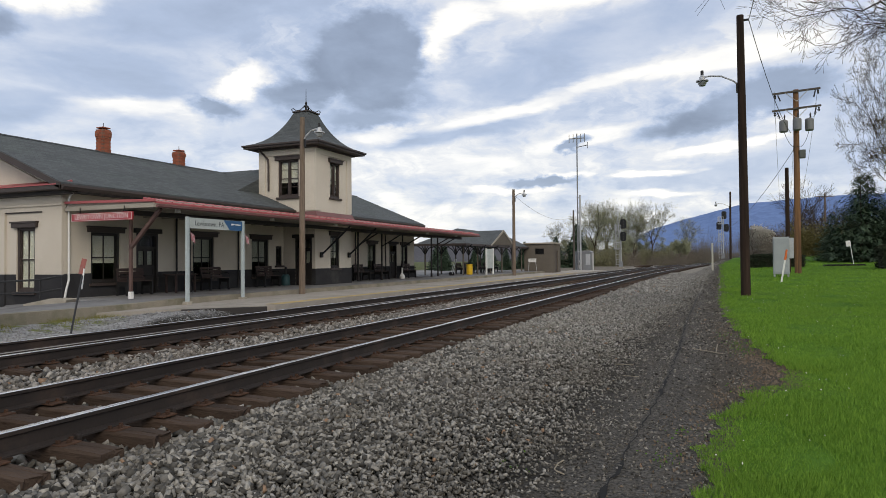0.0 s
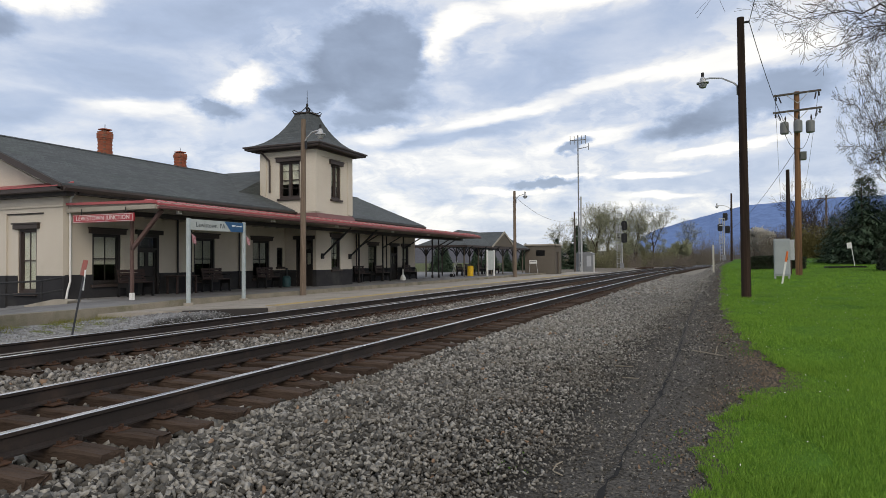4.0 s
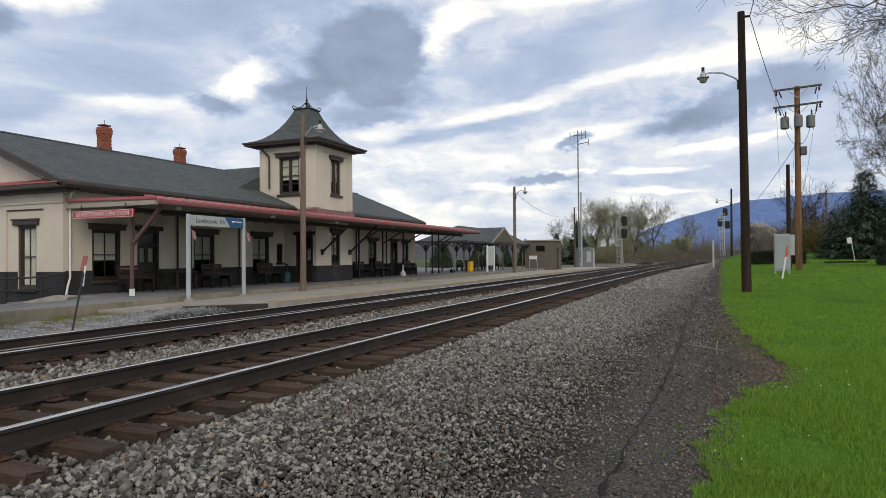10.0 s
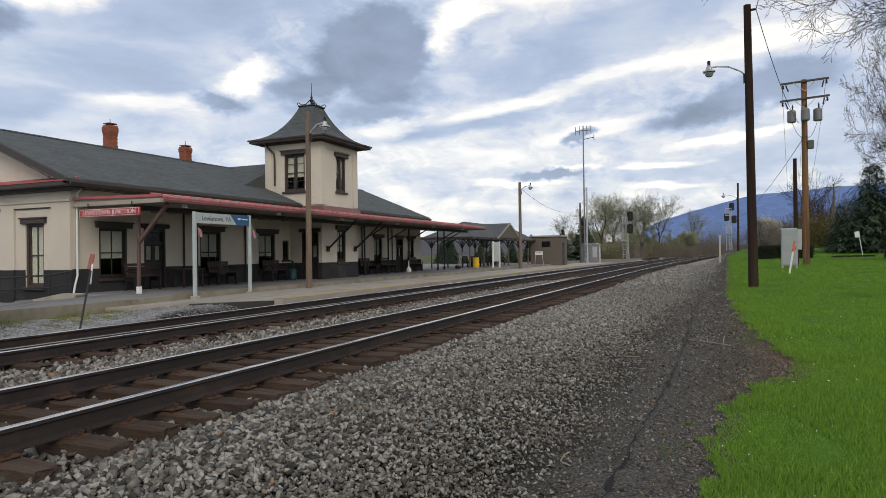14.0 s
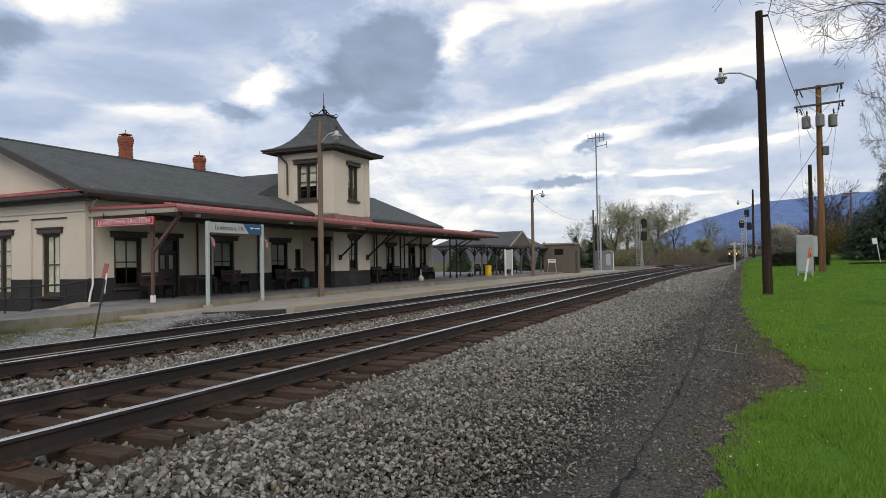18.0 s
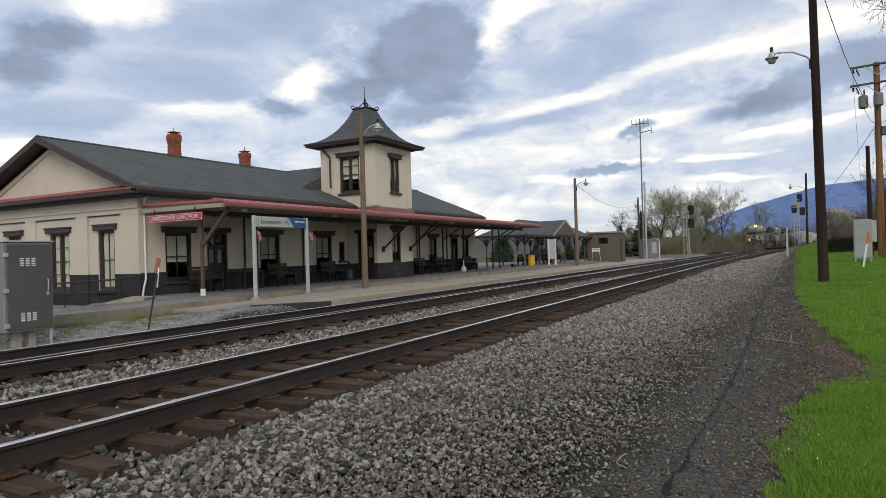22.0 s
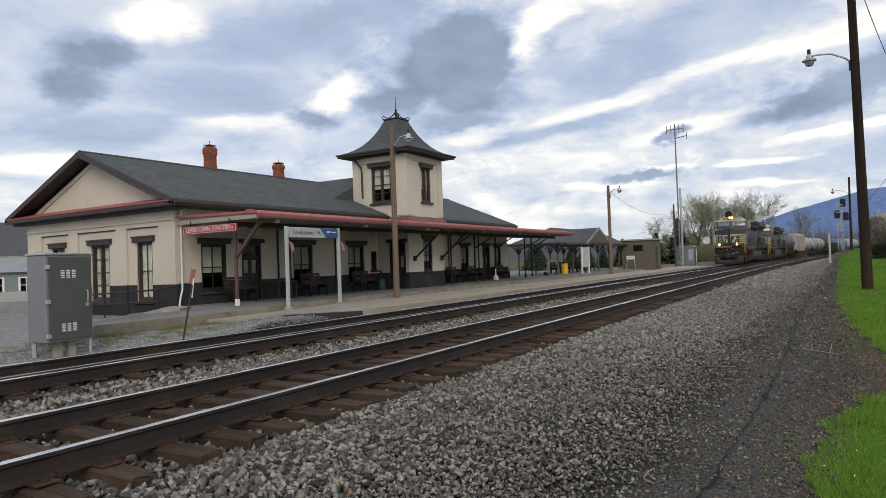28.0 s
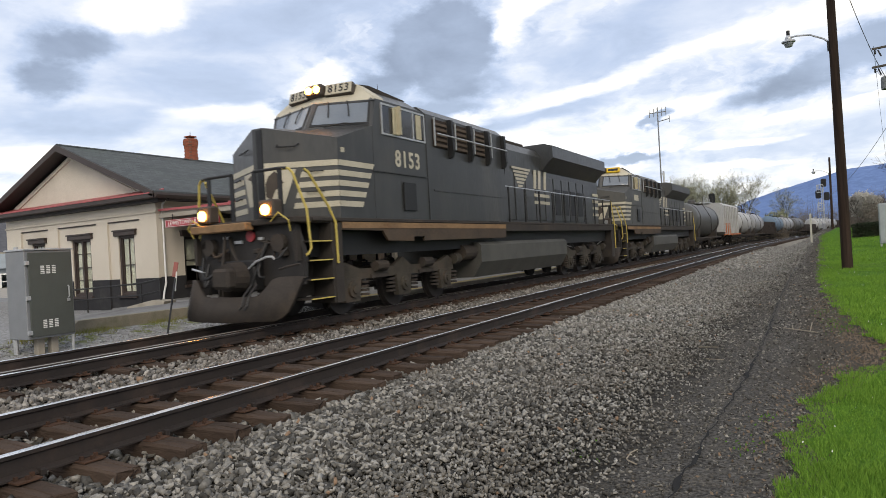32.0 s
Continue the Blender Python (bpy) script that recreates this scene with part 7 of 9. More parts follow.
def locomotive(label, number, board, paint):
    """Six-axle wide-cab diesel: its front coupler at y = 0, it faces -y."""
    L = 23.65
    lo = thing("locomotive", label, "locomotive", group="locomotives")
    wheels = bogie(lo, (2.4, 4.5, 6.6), 0.52, big=True) + bogie(lo, (17.3, 19.4, 21.5), 0.52, big=True)
    # frame and sill
    part("frame", box(-1.2, 1.2, 1.0, L - 0.9, 1.25, 1.9), BLACK, lo)
    part("walkway", box(-1.55, 1.55, 0.75, L - 0.7, 1.93, 2.0, 0.01), LOCODIRT, lo)
    for s in (-1, 1):
        part("side_sill", slab([(1.62, 1.92), (9.9, 1.92), (9.9, 1.52), (4.9, 1.50), (4.9, 1.60), (4.4, 1.60), (4.4, 1.50), (3.3, 1.52), (3.1, 1.74), (1.62, 1.76)], "x", s * 1.50, s * 1.56), SILLDIRT, lo, "brown dusty side sill")
        part("sill_stripe", box(*sorted((s * 1.562, s * 1.568)), 1.62, 9.9, 1.79, 1.915), SILLTAN, lo, "rust streaked tan stripe")
        part("side_sill", box(min(s * 1.50, s * 1.56), max(s * 1.50, s * 1.56), 9.9, L - 1.0, 1.72, 1.925), LOCODIRT, lo)
    # fuel tank
    tk = slab([(-1.2, 0.42), (1.2, 0.42), (1.48, 0.85), (1.48, 1.32), (1.38, 1.42), (-1.38, 1.42), (-1.48, 1.32), (-1.48, 0.85)], "y", 8.2, 15.9)
    part("fuel_tank", tk, TANKDUST, lo)
    part("air_reservoir", rod((1.15, 7.45, 1.15), (1.15, 8.2, 1.15), 0.22, n=14), LOCODIRT, lo)
    # long cab section and hoods
    part("equipment_cab", slab([(-1.55, 2.0), (1.55, 2.0), (1.55, 4.60), (1.30, 4.80), (-1.30, 4.80), (-1.55, 4.60)], "y", 5.25, 10.05), paint, lo)
    part("engine_hood", slab([(-0.98, 2.0), (0.98, 2.0), (0.98, 4.45), (0.80, 4.72), (-0.80, 4.72), (-0.98, 4.45)], "y", 10.05, 22.3), paint, lo)
    part("radiator_wing", slab([(-1.0, 3.95), (1.0, 3.95), (1.50, 4.42), (1.50, 4.85), (1.15, 4.95), (-1.15, 4.95), (-1.50, 4.85), (-1.50, 4.42)], "y", 14.8, 22.0), paint, lo)
    part("radiator_fan_deck", box(-1.0, 1.0, 15.4, 21.6, 4.952, 5.0), LOCODIRT, lo)
    part("exhaust_silencer", box(-0.55, 0.55, 12.2, 14.2, 4.72, 4.93, 0.03), LOCODIRT, lo)
    # hood doors, with hinges and louvres
    dm = finish("hood_door", box(0.985, 1.012, -0.43, 0.43, 2.12, 3.75, 0.008), paint)
    dl = finish("louvre_panel", box(1.0, 1.03, -0.30, 0.30, 2.35, 3.35, 0.004), BLACK)
    for i in range(11):
        y = 10.6 + i * 0.98
        for s in (0, 180):
            d = part("hood_door", dm, None, lo)
            d.matrix_basis = pose(0, y, 0) if not s else pose(0, y, 0, 0, 0, 180)
            if i in (6, 7, 8, 9):
                d2 = part("louvre_panel", dl, None, lo)
                d2.matrix_basis = pose(0, y, 0) if not s else pose(0, y, 0, 0, 0, 180)
    # grilles high in the equipment cab
    gm = finish("intake_grille", box(1.552, 1.585, -0.36, 0.36, 3.82, 4.52, 0.006), GRILLE)
    gs = finish("slat", slab([(1.586, 0.0), (1.61, -0.05), (1.61, -0.03), (1.586, 0.03)], "y", -0.34, 0.34), SILLDIRT)
    pm2 = finish("grille_post", box(1.586, 1.62, -0.02, 0.02, 3.85, 4.55), GALV)
    fm = finish("intake_flap", slab([(1.555, 3.60), (1.66, 3.64), (1.72, 3.80), (1.68, 4.58), (1.555, 4.60)], "y", -0.06, 0.06), BLACK)
    for y in (5.95, 7.1, 8.25, 9.4):
        for s in (0, 180):
            part("grille_post", pm2, None, lo).matrix_basis = pose(0, y - 0.34, 0, 0, 0, s)
            if y < 9:
                g = part("intake_grille", gm, None, lo)
                g.matrix_basis = pose(0, y, 0, 0, 0, s)
                for k in range(5):
                    part("slat", gs, None, g).location = (0, 0, 3.90 + 0.13 * k)
            part("intake_flap", fm, None, lo).matrix_basis = pose(0, y + 0.5, 0, 0, 0, s)
    for s in (-1, 1):
        part("grab_bar", rod((s * 1.75, 5.5, 4.12), (s * 1.75, 9.9, 4.12), 0.02), GALV, lo)
        part("side_door", box(min(s * 1.552, s * 1.575), max(s * 1.552, s * 1.575), 4.05, 4.6, 2.2, 2.85, 0.004), BLACK, lo)
        part("panel_lip", box(min(s * 1.552, s * 1.57), max(s * 1.552, s * 1.57), 5.5, 9.6, 2.72, 2.76), paint, lo)
        part("panel_lip", box(min(s * 1.552, s * 1.575), max(s * 1.552, s * 1.575), 2.85, 5.2, 3.02, 3.05), paint, lo)
    # operator cab: side walls with windows, roof, windscreen slope
    cab = slab([(2.9, 2.0), (5.25, 2.0), (5.25, 4.62), (3.1, 4.62), (2.92, 3.92)], "x", -1.53, 1.53)
    part("cab_body", cab, paint, lo)
    part("cab_roof", slab([(3.35, 5.06), (3.7, 5.10), (5.25, 5.0), (5.25, 4.62), (3.2, 4.62)], "x", -0.95, 0.95), LOCODIRT, lo)
    for s in (-1, 1):
        b = bmesh.new()
        vs = [b.verts.new(p) for p in ((s * 1.53, 3.05, 4.58), (s * 1.53, 5.25, 4.60), (s * 0.95, 5.25, 4.97), (s * 0.95, 3.3, 4.975), (s * 0.95, 3.0, 4.60), (s * 0.95, 5.25, 4.60))]
        for q in ((0, 1, 2, 3), (0, 3, 4), (1, 5, 2), (0, 4, 5, 1)):
            b.faces.new([vs[i] for i in q])
        bmesh.ops.recalc_face_normals(b, faces=b.faces)
        part("roof_bevel", b, paint, lo)
        w = bmesh.new()
        x0, x1 = sorted((s * 1.532, s * 1.56))
        for a in ((3.28, 3.32, 3.86, 4.56), (5.16, 5.2, 3.86, 4.56), (3.32, 5.16, 4.52, 4.56), (3.32, 5.16, 3.86, 3.9), (3.86, 3.9, 3.9, 4.52), (4.62, 4.66, 3.9, 4.52)):
            box(x0, x1, a[0], a[1], a[2], a[3], bm=w)
        wf = part("cab_window", w, GALV, lo, "thin metal window frame")
        part("glass", box(*sorted((s * 1.533, s * 1.545)), 3.32, 5.16, 3.9, 4.52), DARKIN2, wf)
        part("wind_deflector", box(*sorted((s * 1.56, s * 1.70)), 3.84, 3.9, 3.9, 4.54), BEIGE, wf)
        part("armrest", box(*sorted((s * 1.55, s * 1.60)), 3.72, 3.98, 3.9, 4.5, 0.01), BEIGE, wf)
        part("sun_visor", box(*sorted((s * 1.548, s * 1.556)), 4.78, 5.02, 3.92, 4.5), BEIGE, wf)
    # swept windscreen, white brow with number boards and twin headlamps
    def solid(name, rows, back, mt, parent, label=""):
        """A shell through rows of points, closed by points pushed back along y."""
        b = bmesh.new()
        va = [b.verts.new(p) for p in rows]
        vb = [b.verts.new((p[0], back, p[2])) for p in rows]
        b.faces.new(va)
        b.faces.new(vb[::-1])
        n = len(va)
        for i in range(n):
            b.faces.new((va[i], vb[i], vb[(i + 1) % n], va[(i + 1) % n]))
        bmesh.ops.recalc_face_normals(b, faces=b.faces)
        return part(name, b, mt, parent, label)
    for s in (-1, 1):
        A, B, E, F = Vector((s * 1.528, 2.93, 3.93)), Vector((0, 2.36, 3.97)), Vector((0, 2.80, 4.68)), Vector((s * 1.50, 3.08, 4.60))
        sb = bmesh.new()
        grid = [[sb.verts.new(B.lerp(A, i / 6).lerp(E.lerp(F, i / 6), j / 6)) for i in range(7)] for j in range(7)]
        deep = [[sb.verts.new((g.co.x, 3.4, g.co.z)) for g in row] for row in (grid[0], grid[6])]
        for j in range(6):
            for i in range(6):
                sb.faces.new((grid[j][i], grid[j][i + 1], grid[j + 1][i + 1], grid[j + 1][i]))
        for row, back in ((grid[0], deep[0]), (grid[6], deep[1])):
            for i in range(6):
                sb.faces.new((row[i], row[i + 1], back[i + 1], back[i]))
        bmesh.ops.recalc_face_normals(sb, faces=sb.faces)
        front = part("windscreen_surround", sb, paint, lo)
        nrm = (A - B).cross(E - B).normalized()
        if nrm.y > 0:
            nrm = -nrm
        def on(u, v, d):
            return B.lerp(A, u).lerp(E.lerp(F, u), v) + nrm * d
        def plate(u0, u1, v0, v1, d, name, mt):
            b = bmesh.new()
            n = 6
            g = [[b.verts.new(on(u0 + (u1 - u0) * i / n, v0 + (v1 - v0) * j / n, d)) for i in range(n + 1)] for j in range(n + 1)]
            rim = [g[0][i] for i in range(n)] + [g[j][n] for j in range(n)] + [g[n][n - i] for i in range(n)] + [g[n - j][0] for j in range(n)]
            foot = [b.verts.new(v.co - nrm * (d - 0.002)) for v in rim]
            for j in range(n):
                for i in range(n):
                    b.faces.new((g[j][i], g[j][i + 1], g[j + 1][i + 1], g[j + 1][i]))
            for i in range(len(rim)):
                k = (i + 1) % len(rim)
                b.faces.new((rim[i], foot[i], foot[k], rim[k]))
            bmesh.ops.recalc_face_normals(b, faces=b.faces)
            return part(name, b, mt, front)
        plate(0.06, 0.95, 0.18, 0.94, 0.012, "window_gasket", BLACK)
        plate(0.09, 0.92, 0.24, 0.90, 0.018, "windscreen", CABGLASS)
        for u in (0.3, 0.62):
            part("wiper", pipe([on(u - 0.05, 0.99, 0.03)[:], on(u, 0.7, 0.05)[:], on(u + 0.02, 0.45, 0.04)[:]], 0.014, 5), BLACK, front)
        part("wiper_arm", pipe([on(0.95, 0.12, 0.05)[:], on(0.6, 0.17, 0.09)[:], on(0.3, 0.10, 0.05)[:]], 0.013, 5), BLACK, front)
        brow = solid("cab_brow", [(0, 2.80, 4.682), (s * 1.50, 3.08, 4.602), (s * 1.46, 3.12, 4.70), (s * 0.92, 3.27, 5.06), (0, 3.12, 5.14)], 3.5, LOCOWHITE, lo, "grubby white brow above the windscreen")
        nb = part("number_board", box(-0.36, 0.36, -0.04, 0.16, -0.14, 0.14, 0.02), LAMPRIM if board != "yellow" else YELBIN, brow)
        nb.matrix_basis = pose(s * 0.60, 3.02, 4.95, -16, 0, s * 9)
        part("board_face", box(-0.342, 0.342, -0.058, -0.04, -0.124, 0.124, 0.003), LOCOWHITE if board != "yellow" else YELBIN, nb)
        if number:
            words("digits", number, 0.26, pose(0, -0.061, 0, 90), BLACK, nb, 0.003, 1.1, 0.004)
        else:
            part("digit_bars", box(-0.26, 0.26, -0.064, -0.06, -0.06, 0.06), BLACK, nb)
    hl = part("headlamp_housing", box(-0.24, 0.24, -0.10, 0.16, -0.13, 0.13, 0.03), LAMPRIM, lo)
    hl.matrix_basis = pose(0, 2.88, 4.97, -6, 0, 0)
    for x in (-0.118, 0.118):
        part("headlamp", rod((x, -0.09, 0), (x, -0.125, 0), 0.088, n=14), LAMPON, hl, "lit warm headlamp")
    # nose: blunt wedge, its top falling towards both corners
    nb = bmesh.new()
    base = [(-1.525, 2.92), (-1.525, 1.65), (-0.14, 0.92), (0.14, 0.92), (1.525, 1.65), (1.525, 2.92)]
    top = [4.0, 3.60, 3.88, 3.88, 3.60, 4.0]
    va = [nb.verts.new((x, y, 2.0)) for x, y in base]
    vb = [nb.verts.new((x, y, z)) for (x, y), z in zip(base, top)]
    nb.faces.new(va[::-1])
    for i in range(6):
        nb.faces.new((va[i], va[(i + 1) % 6], vb[(i + 1) % 6], vb[i]))
    e = nb.verts.new((0, 2.34, 4.03))
    for i in range(6):
        nb.faces.new((vb[i], vb[(i + 1) % 6], e))
    bmesh.ops.recalc_face_normals(nb, faces=nb.faces)
    nose = part("nose", nb, paint, lo)
    # thin black plate paints the door recess's shade onto the closed nose front
    part("nose_recess", box(-0.02, 0.135, 0.900, 0.918, 2.05, 3.84), BLACK, nose)

    def on_nose(s, pts, name, mt, label="", lift=0.014):
        """A thin plate on the swept front panel: pts are (across, height)."""
        b = bmesh.new()
        k = 0.73 / 1.385
        def at(x, z, d):
            return (s * (x + d * 0.467), 0.92 + (x - 0.14) * k - d * 0.884, z)
        q = [b.verts.new(at(x, z, lift)) for x, z in pts]
        r = [b.verts.new(at(x, z, 0.001)) for x, z in pts]
        b.faces.new(q)
        b.faces.new(r[::-1])
        for i in range(len(q)):
            j = (i + 1) % len(q)
            b.faces.new((q[i], r[i], r[j], q[j]))
        bmesh.ops.recalc_face_normals(b, faces=b.faces)
        return part(name, b, mt, nose, label)
    for s in (-1, 1):
        on_nose(s, [(0.15, 2.34), (0.50, 2.34), (0.74, 3.02), (0.15, 3.02)], "white_patch", LOCOWHITE, "white nose patch")
        for k in range(5):
            z0 = 2.23 + k * 0.205
            z1 = z0 + 0.115
            a = 0.15 if k == 4 else 0.66 + 0.05 * k
            on_nose(s, [(a, z0), (1.522, z0), (1.522, z1), (a + (0.03 if k < 4 else 0), z1)], "stripe", LOCOWHITE)
            part("stripe", slab([(1.652, z0), (2.42 + 0.11 * k, z0), (2.48 + 0.11 * k, z1), (1.652, z1)], "x", *sorted((s * 1.527, s * 1.536))), LOCOWHITE, nose)
        part("grab_iron", pipe([(s * 0.42, 1.06, 3.52), (s * 0.45, 0.98, 3.46), (s * 0.80, 1.16, 3.46), (s * 0.82, 1.26, 3.52)], 0.016, 5), BLACK, nose)
        for z in (2.55, 2.95):
            part("grab_iron", pipe([(s * 0.95, 1.34, z), (s * 0.95, 1.26, z), (s * 1.25, 1.42, z), (s * 1.25, 1.5, z)], 0.014, 5), BLACK, nose)
    on_nose(1, [(0.16, 2.5), (0.26, 2.42), (0.34, 2.62), (0.50, 2.76), (0.42, 2.92), (0.34, 3.0), (0.22, 2.9), (0.16, 2.75)], "emblem", LAMPRIM, "dark emblem", 0.02)
    on_nose(-1, [(0.15, 2.62), (0.3, 2.86), (0.52, 2.92), (0.30, 2.97), (0.15, 2.9)], "emblem", LAMPRIM, "dark emblem", 0.02)
    part("deck_sign", box(1.528, 1.536, 1.75, 1.86, 3.32, 3.42), LOCOWHITE, nose)
    # numbers and markings on the flanks
    for s, rz in ((1, 90), (-1, -90)):
        if number:
            words("digits", number, 0.52, pose(s * 1.537, 4.35, 3.36, 90, 0, rz), LOCOWHITE, lo, 0.003, 1.12, 0.012)
        else:
            part("digit_bars", box(*sorted((s * 1.533, s * 1.542)), 3.55, 4.5, 3.3, 3.6), LOCOWHITE, lo)
        for k in range(6):
            z = 3.92 - 0.12 * k
            part("marking", slab([(11.9 + 0.10 * k, z - 0.075), (13.55 - 0.16 * k, z - 0.075), (13.62 - 0.16 * k, z), (11.9 + 0.10 * k, z)], "x", *sorted((s * 1.014, s * 1.022))), LOCOWHITE, lo)
        for a in (13.85, 14.3, 14.9):
            part("marking", slab([(a, 3.26), (a + 0.26, 3.26), (a + 0.36, 3.94), (a + 0.10, 3.94)], "x", *sorted((s * 1.014, s * 1.022))), LOCOWHITE, lo, "pale block marking")
        for z in (2.98, 2.72):
            part("lettering_bar", box(*sorted((s * 1.014, s * 1.022)), 13.9, 15.5, z, z + 0.11), LOCOWHITE, lo)
        for k in range(4):
            part("stripe", box(*sorted((s * 0.985, s * 1.016)), 21.4, 22.25, 2.4 + k * 0.3, 2.52 + k * 0.3), LOCOWHITE, lo)
    # handrails along the hood
    for s in (-1, 1):
        part("handrail", pipe([(s * 1.5, 10.1, 3.1), (s * 1.5, 22.5, 3.1)], 0.022, 6), GALV, lo)
        pm = finish("stanchion", rod((0, 0, 2.0), (0, 0, 3.1), 0.032, n=6), BLACK)
        for i in range(10):
            part("stanchion", pm, None, lo).location = (s * 1.5, 10.4 + i * 1.36, 0)
        part("cable_pipe", pipe([(s * 1.56, 9.9, 4.6), (s * 1.45, 10.4, 4.0), (s * 1.2, 10.7, 3.2)], 0.025, 6), BLACK, lo)
    # front platform, pilot and plough
    part("front_platform", box(-1.5, 1.5, 0.28, 1.5, 1.9, 2.02, 0.02), LOCODIRT, lo)
    part("anticlimber", box(-1.25, 0.35, 0.12, 0.35, 1.82, 1.98, 0.02), SILLTAN, lo)
    part("pilot_sheet", slab([(-1.45, 0.75), (1.45, 0.75), (1.5, 1.3), (1.3, 1.9), (-1.3, 1.9), (-1.5, 1.3)], "y", 0.48, 0.6), PILOT, lo)
    pl = bmesh.new()
    prof, up = [], []
    rnd = random.Random(4)
    for i in range(25):
        u = i / 12 - 1
        x = 1.50 * math.sin(u * 1.5708) if abs(u) < 0.75 else math.copysign(1.386 + (abs(u) - 0.75) * 0.45, u)
        y = -0.30 + 0.66 * abs(u) ** 2.2
        prof.append((x, y, 0.13 + 0.72 * (max(0, abs(u) - 0.5) / 0.5) ** 2.2 + rnd.uniform(-0.012, 0.012)))
        up.append((x, y + 0.20, 0.58 + 0.34 * float(smooth01(0.3, 0.55, abs(u))) - 0.03 * float(smooth01(0.8, 1.0, abs(u)))))
    vv = [[pl.verts.new(p) for p in row] for row in (prof, up)]
    vk = [[pl.verts.new((x, y + 0.08, z)) for x, y, z in row] for row in (prof, up)]
    for i in range(24):
        pl.faces.new((vv[0][i], vv[0][i + 1], vv[1][i + 1], vv[1][i]))
        pl.faces.new((vk[0][i], vk[1][i], vk[1][i + 1], vk[0][i + 1]))
        pl.faces.new((vv[0][i], vk[0][i], vk[0][i + 1], vv[0][i + 1]))
        pl.faces.new((vv[1][i], vv[1][i + 1], vk[1][i + 1], vk[1][i]))
    part("snow_plough", pl, LOCODIRT, lo, "curved brown steel plough", True)
    cp = box(-0.17, 0.17, -0.05, 0.6, 0.80, 1.08, 0.03)
    box(-0.24, 0.22, -0.28, -0.05, 0.74, 1.12, 0.05, bm=cp)
    part("coupler", cp, LOCODIRT, lo)
    part("cut_lever", pipe([(0.3, 0.2, 1.10), (0.5, 0.2, 1.22), (0.8, 0.2, 1.30), (0.92, 0.22, 1.30), (0.96, 0.24, 1.25)], 0.022, 6), GALV, lo)
    def drape(name, a, c, sag, r, mt, dy=-0.14):
        """A hose hung between two points on the pilot."""
        a, c = Vector(a), Vector(c)
        part(name, pipe([(a.lerp(c, i / 8) + Vector((0, dy * 4 * (i / 8) * (1 - i / 8), -sag * 4 * (i / 8) * (1 - i / 8))))[:] for i in range(9)], r, 7), mt, lo)
    drape("mu_cable", (-0.45, 0.44, 1.72), (0.62, 0.44, 1.62), 0.55, 0.038, LOCODIRT)
    drape("air_hose", (-0.95, 0.44, 1.52), (-0.45, 0.40, 1.50), 0.16, 0.026, SILLDIRT)
    drape("air_hose", (-1.2, 0.40, 1.35), (-0.8, 0.32, 1.05), 0.25, 0.03, BLACK)
    drape("air_hose", (-1.05, 0.40, 1.22), (-0.9, 0.28, 0.95), 0.3, 0.03, BLACK)
    drape("air_hose", (0.62, 0.44, 1.62), (0.30, 0.2, 0.66), 0.05, 0.03, BLACK, -0.05)
    drape("air_hose", (0.80, 0.42, 1.40), (1.15, 0.40, 1.45), 0.18, 0.026, BLACK)
    drape("air_hose", (0.48, 0.40, 1.30), (0.62, 0.30, 0.92), 0.12, 0.028, BLACK)
    part("release_pipe", rod((-0.42, 0.3, 1.75), (-0.36, 0.02, 0.60), 0.028, n=6), LOCODIRT, lo)
    part("release_pipe", pipe([(1.1, 0.44, 1.58), (0.75, 0.40, 1.55), (0.4, 0.42, 1.62)], 0.022, 6), LOCODIRT, lo)
    for x, z, w, h in ((-0.05, 0.98, 0.30, 0.16), (-0.62, 1.34, 0.22, 0.18), (1.05, 1.35, 0.16, 0.12), (0.36, 1.42, 0.14, 0.10), (-1.12, 1.62, 0.14, 0.2)):
        part("pilot_bracket", box(x - w / 2, x + w / 2, 0.34, 0.478, z - h / 2, z + h / 2, 0.02), LOCODIRT, lo)
    for x in (0.55, 0.68):
        part("chain", pipe([(x, 0.02, 0.80), (x + 0.02, -0.22, 0.62), (x + 0.01, -0.28, 0.42), (x - 0.04, -0.30, 0.36)], 0.022, 5), BLACK, lo)
    for x in (-1.0, 0.95):
        part("buffer_drum", rod((x, 0.46, 1.55), (x, 0.34, 1.55), 0.17, n=14), LOCODIRT, lo)
    part("draft_box", box(-0.42, 0.42, 0.22, 0.5, 0.66, 1.26, 0.03), BLACK, lo)
    part("drawbar_ring", rod((0, -0.1, 0.95), (0, 0.22, 0.95), 0.27, 0.3, 16), LOCODIRT, lo)
    for x, z, w, h in ((-0.55, 1.72, 0.16, 0.05), (0.42, 1.66, 0.12, 0.05), (-0.2, 1.62, 0.2, 0.06)):
        part("bracket", box(x - w / 2, x + w / 2, 0.43, 0.478, z - h / 2, z + h / 2), GALV, lo)
    for s in (-1, 1):
        part("cut_lever", pipe([(s * 1.05, 0.26, 1.06), (s * 1.25, 0.26, 1.10), (s * 1.5, 0.34, 1.14)], 0.022, 6), GALV if s < 0 else LOCODIRT, lo)
        part("side_bracket", box(*sorted((s * 1.36, s * 1.44)), 0.36, 0.47, 1.2, 1.75), LOCODIRT, lo)
    part("red_disc", rod((0.15, 0.46, 1.72), (0.15, 0.42, 1.72), 0.11, n=12), REDSIGN, lo)
    for x in (-0.88, 0.88):
        d = part("ditch_lamp_box", box(x - 0.2, x + 0.2, 0.16, 0.42, 2.02, 2.36, 0.03), LAMPRIM, lo)
        part("ditch_lamp", rod((x, 0.155, 2.17), (x, 0.115, 2.17), 0.10, n=14), LAMPON, d, "lit warm ditch lamp")
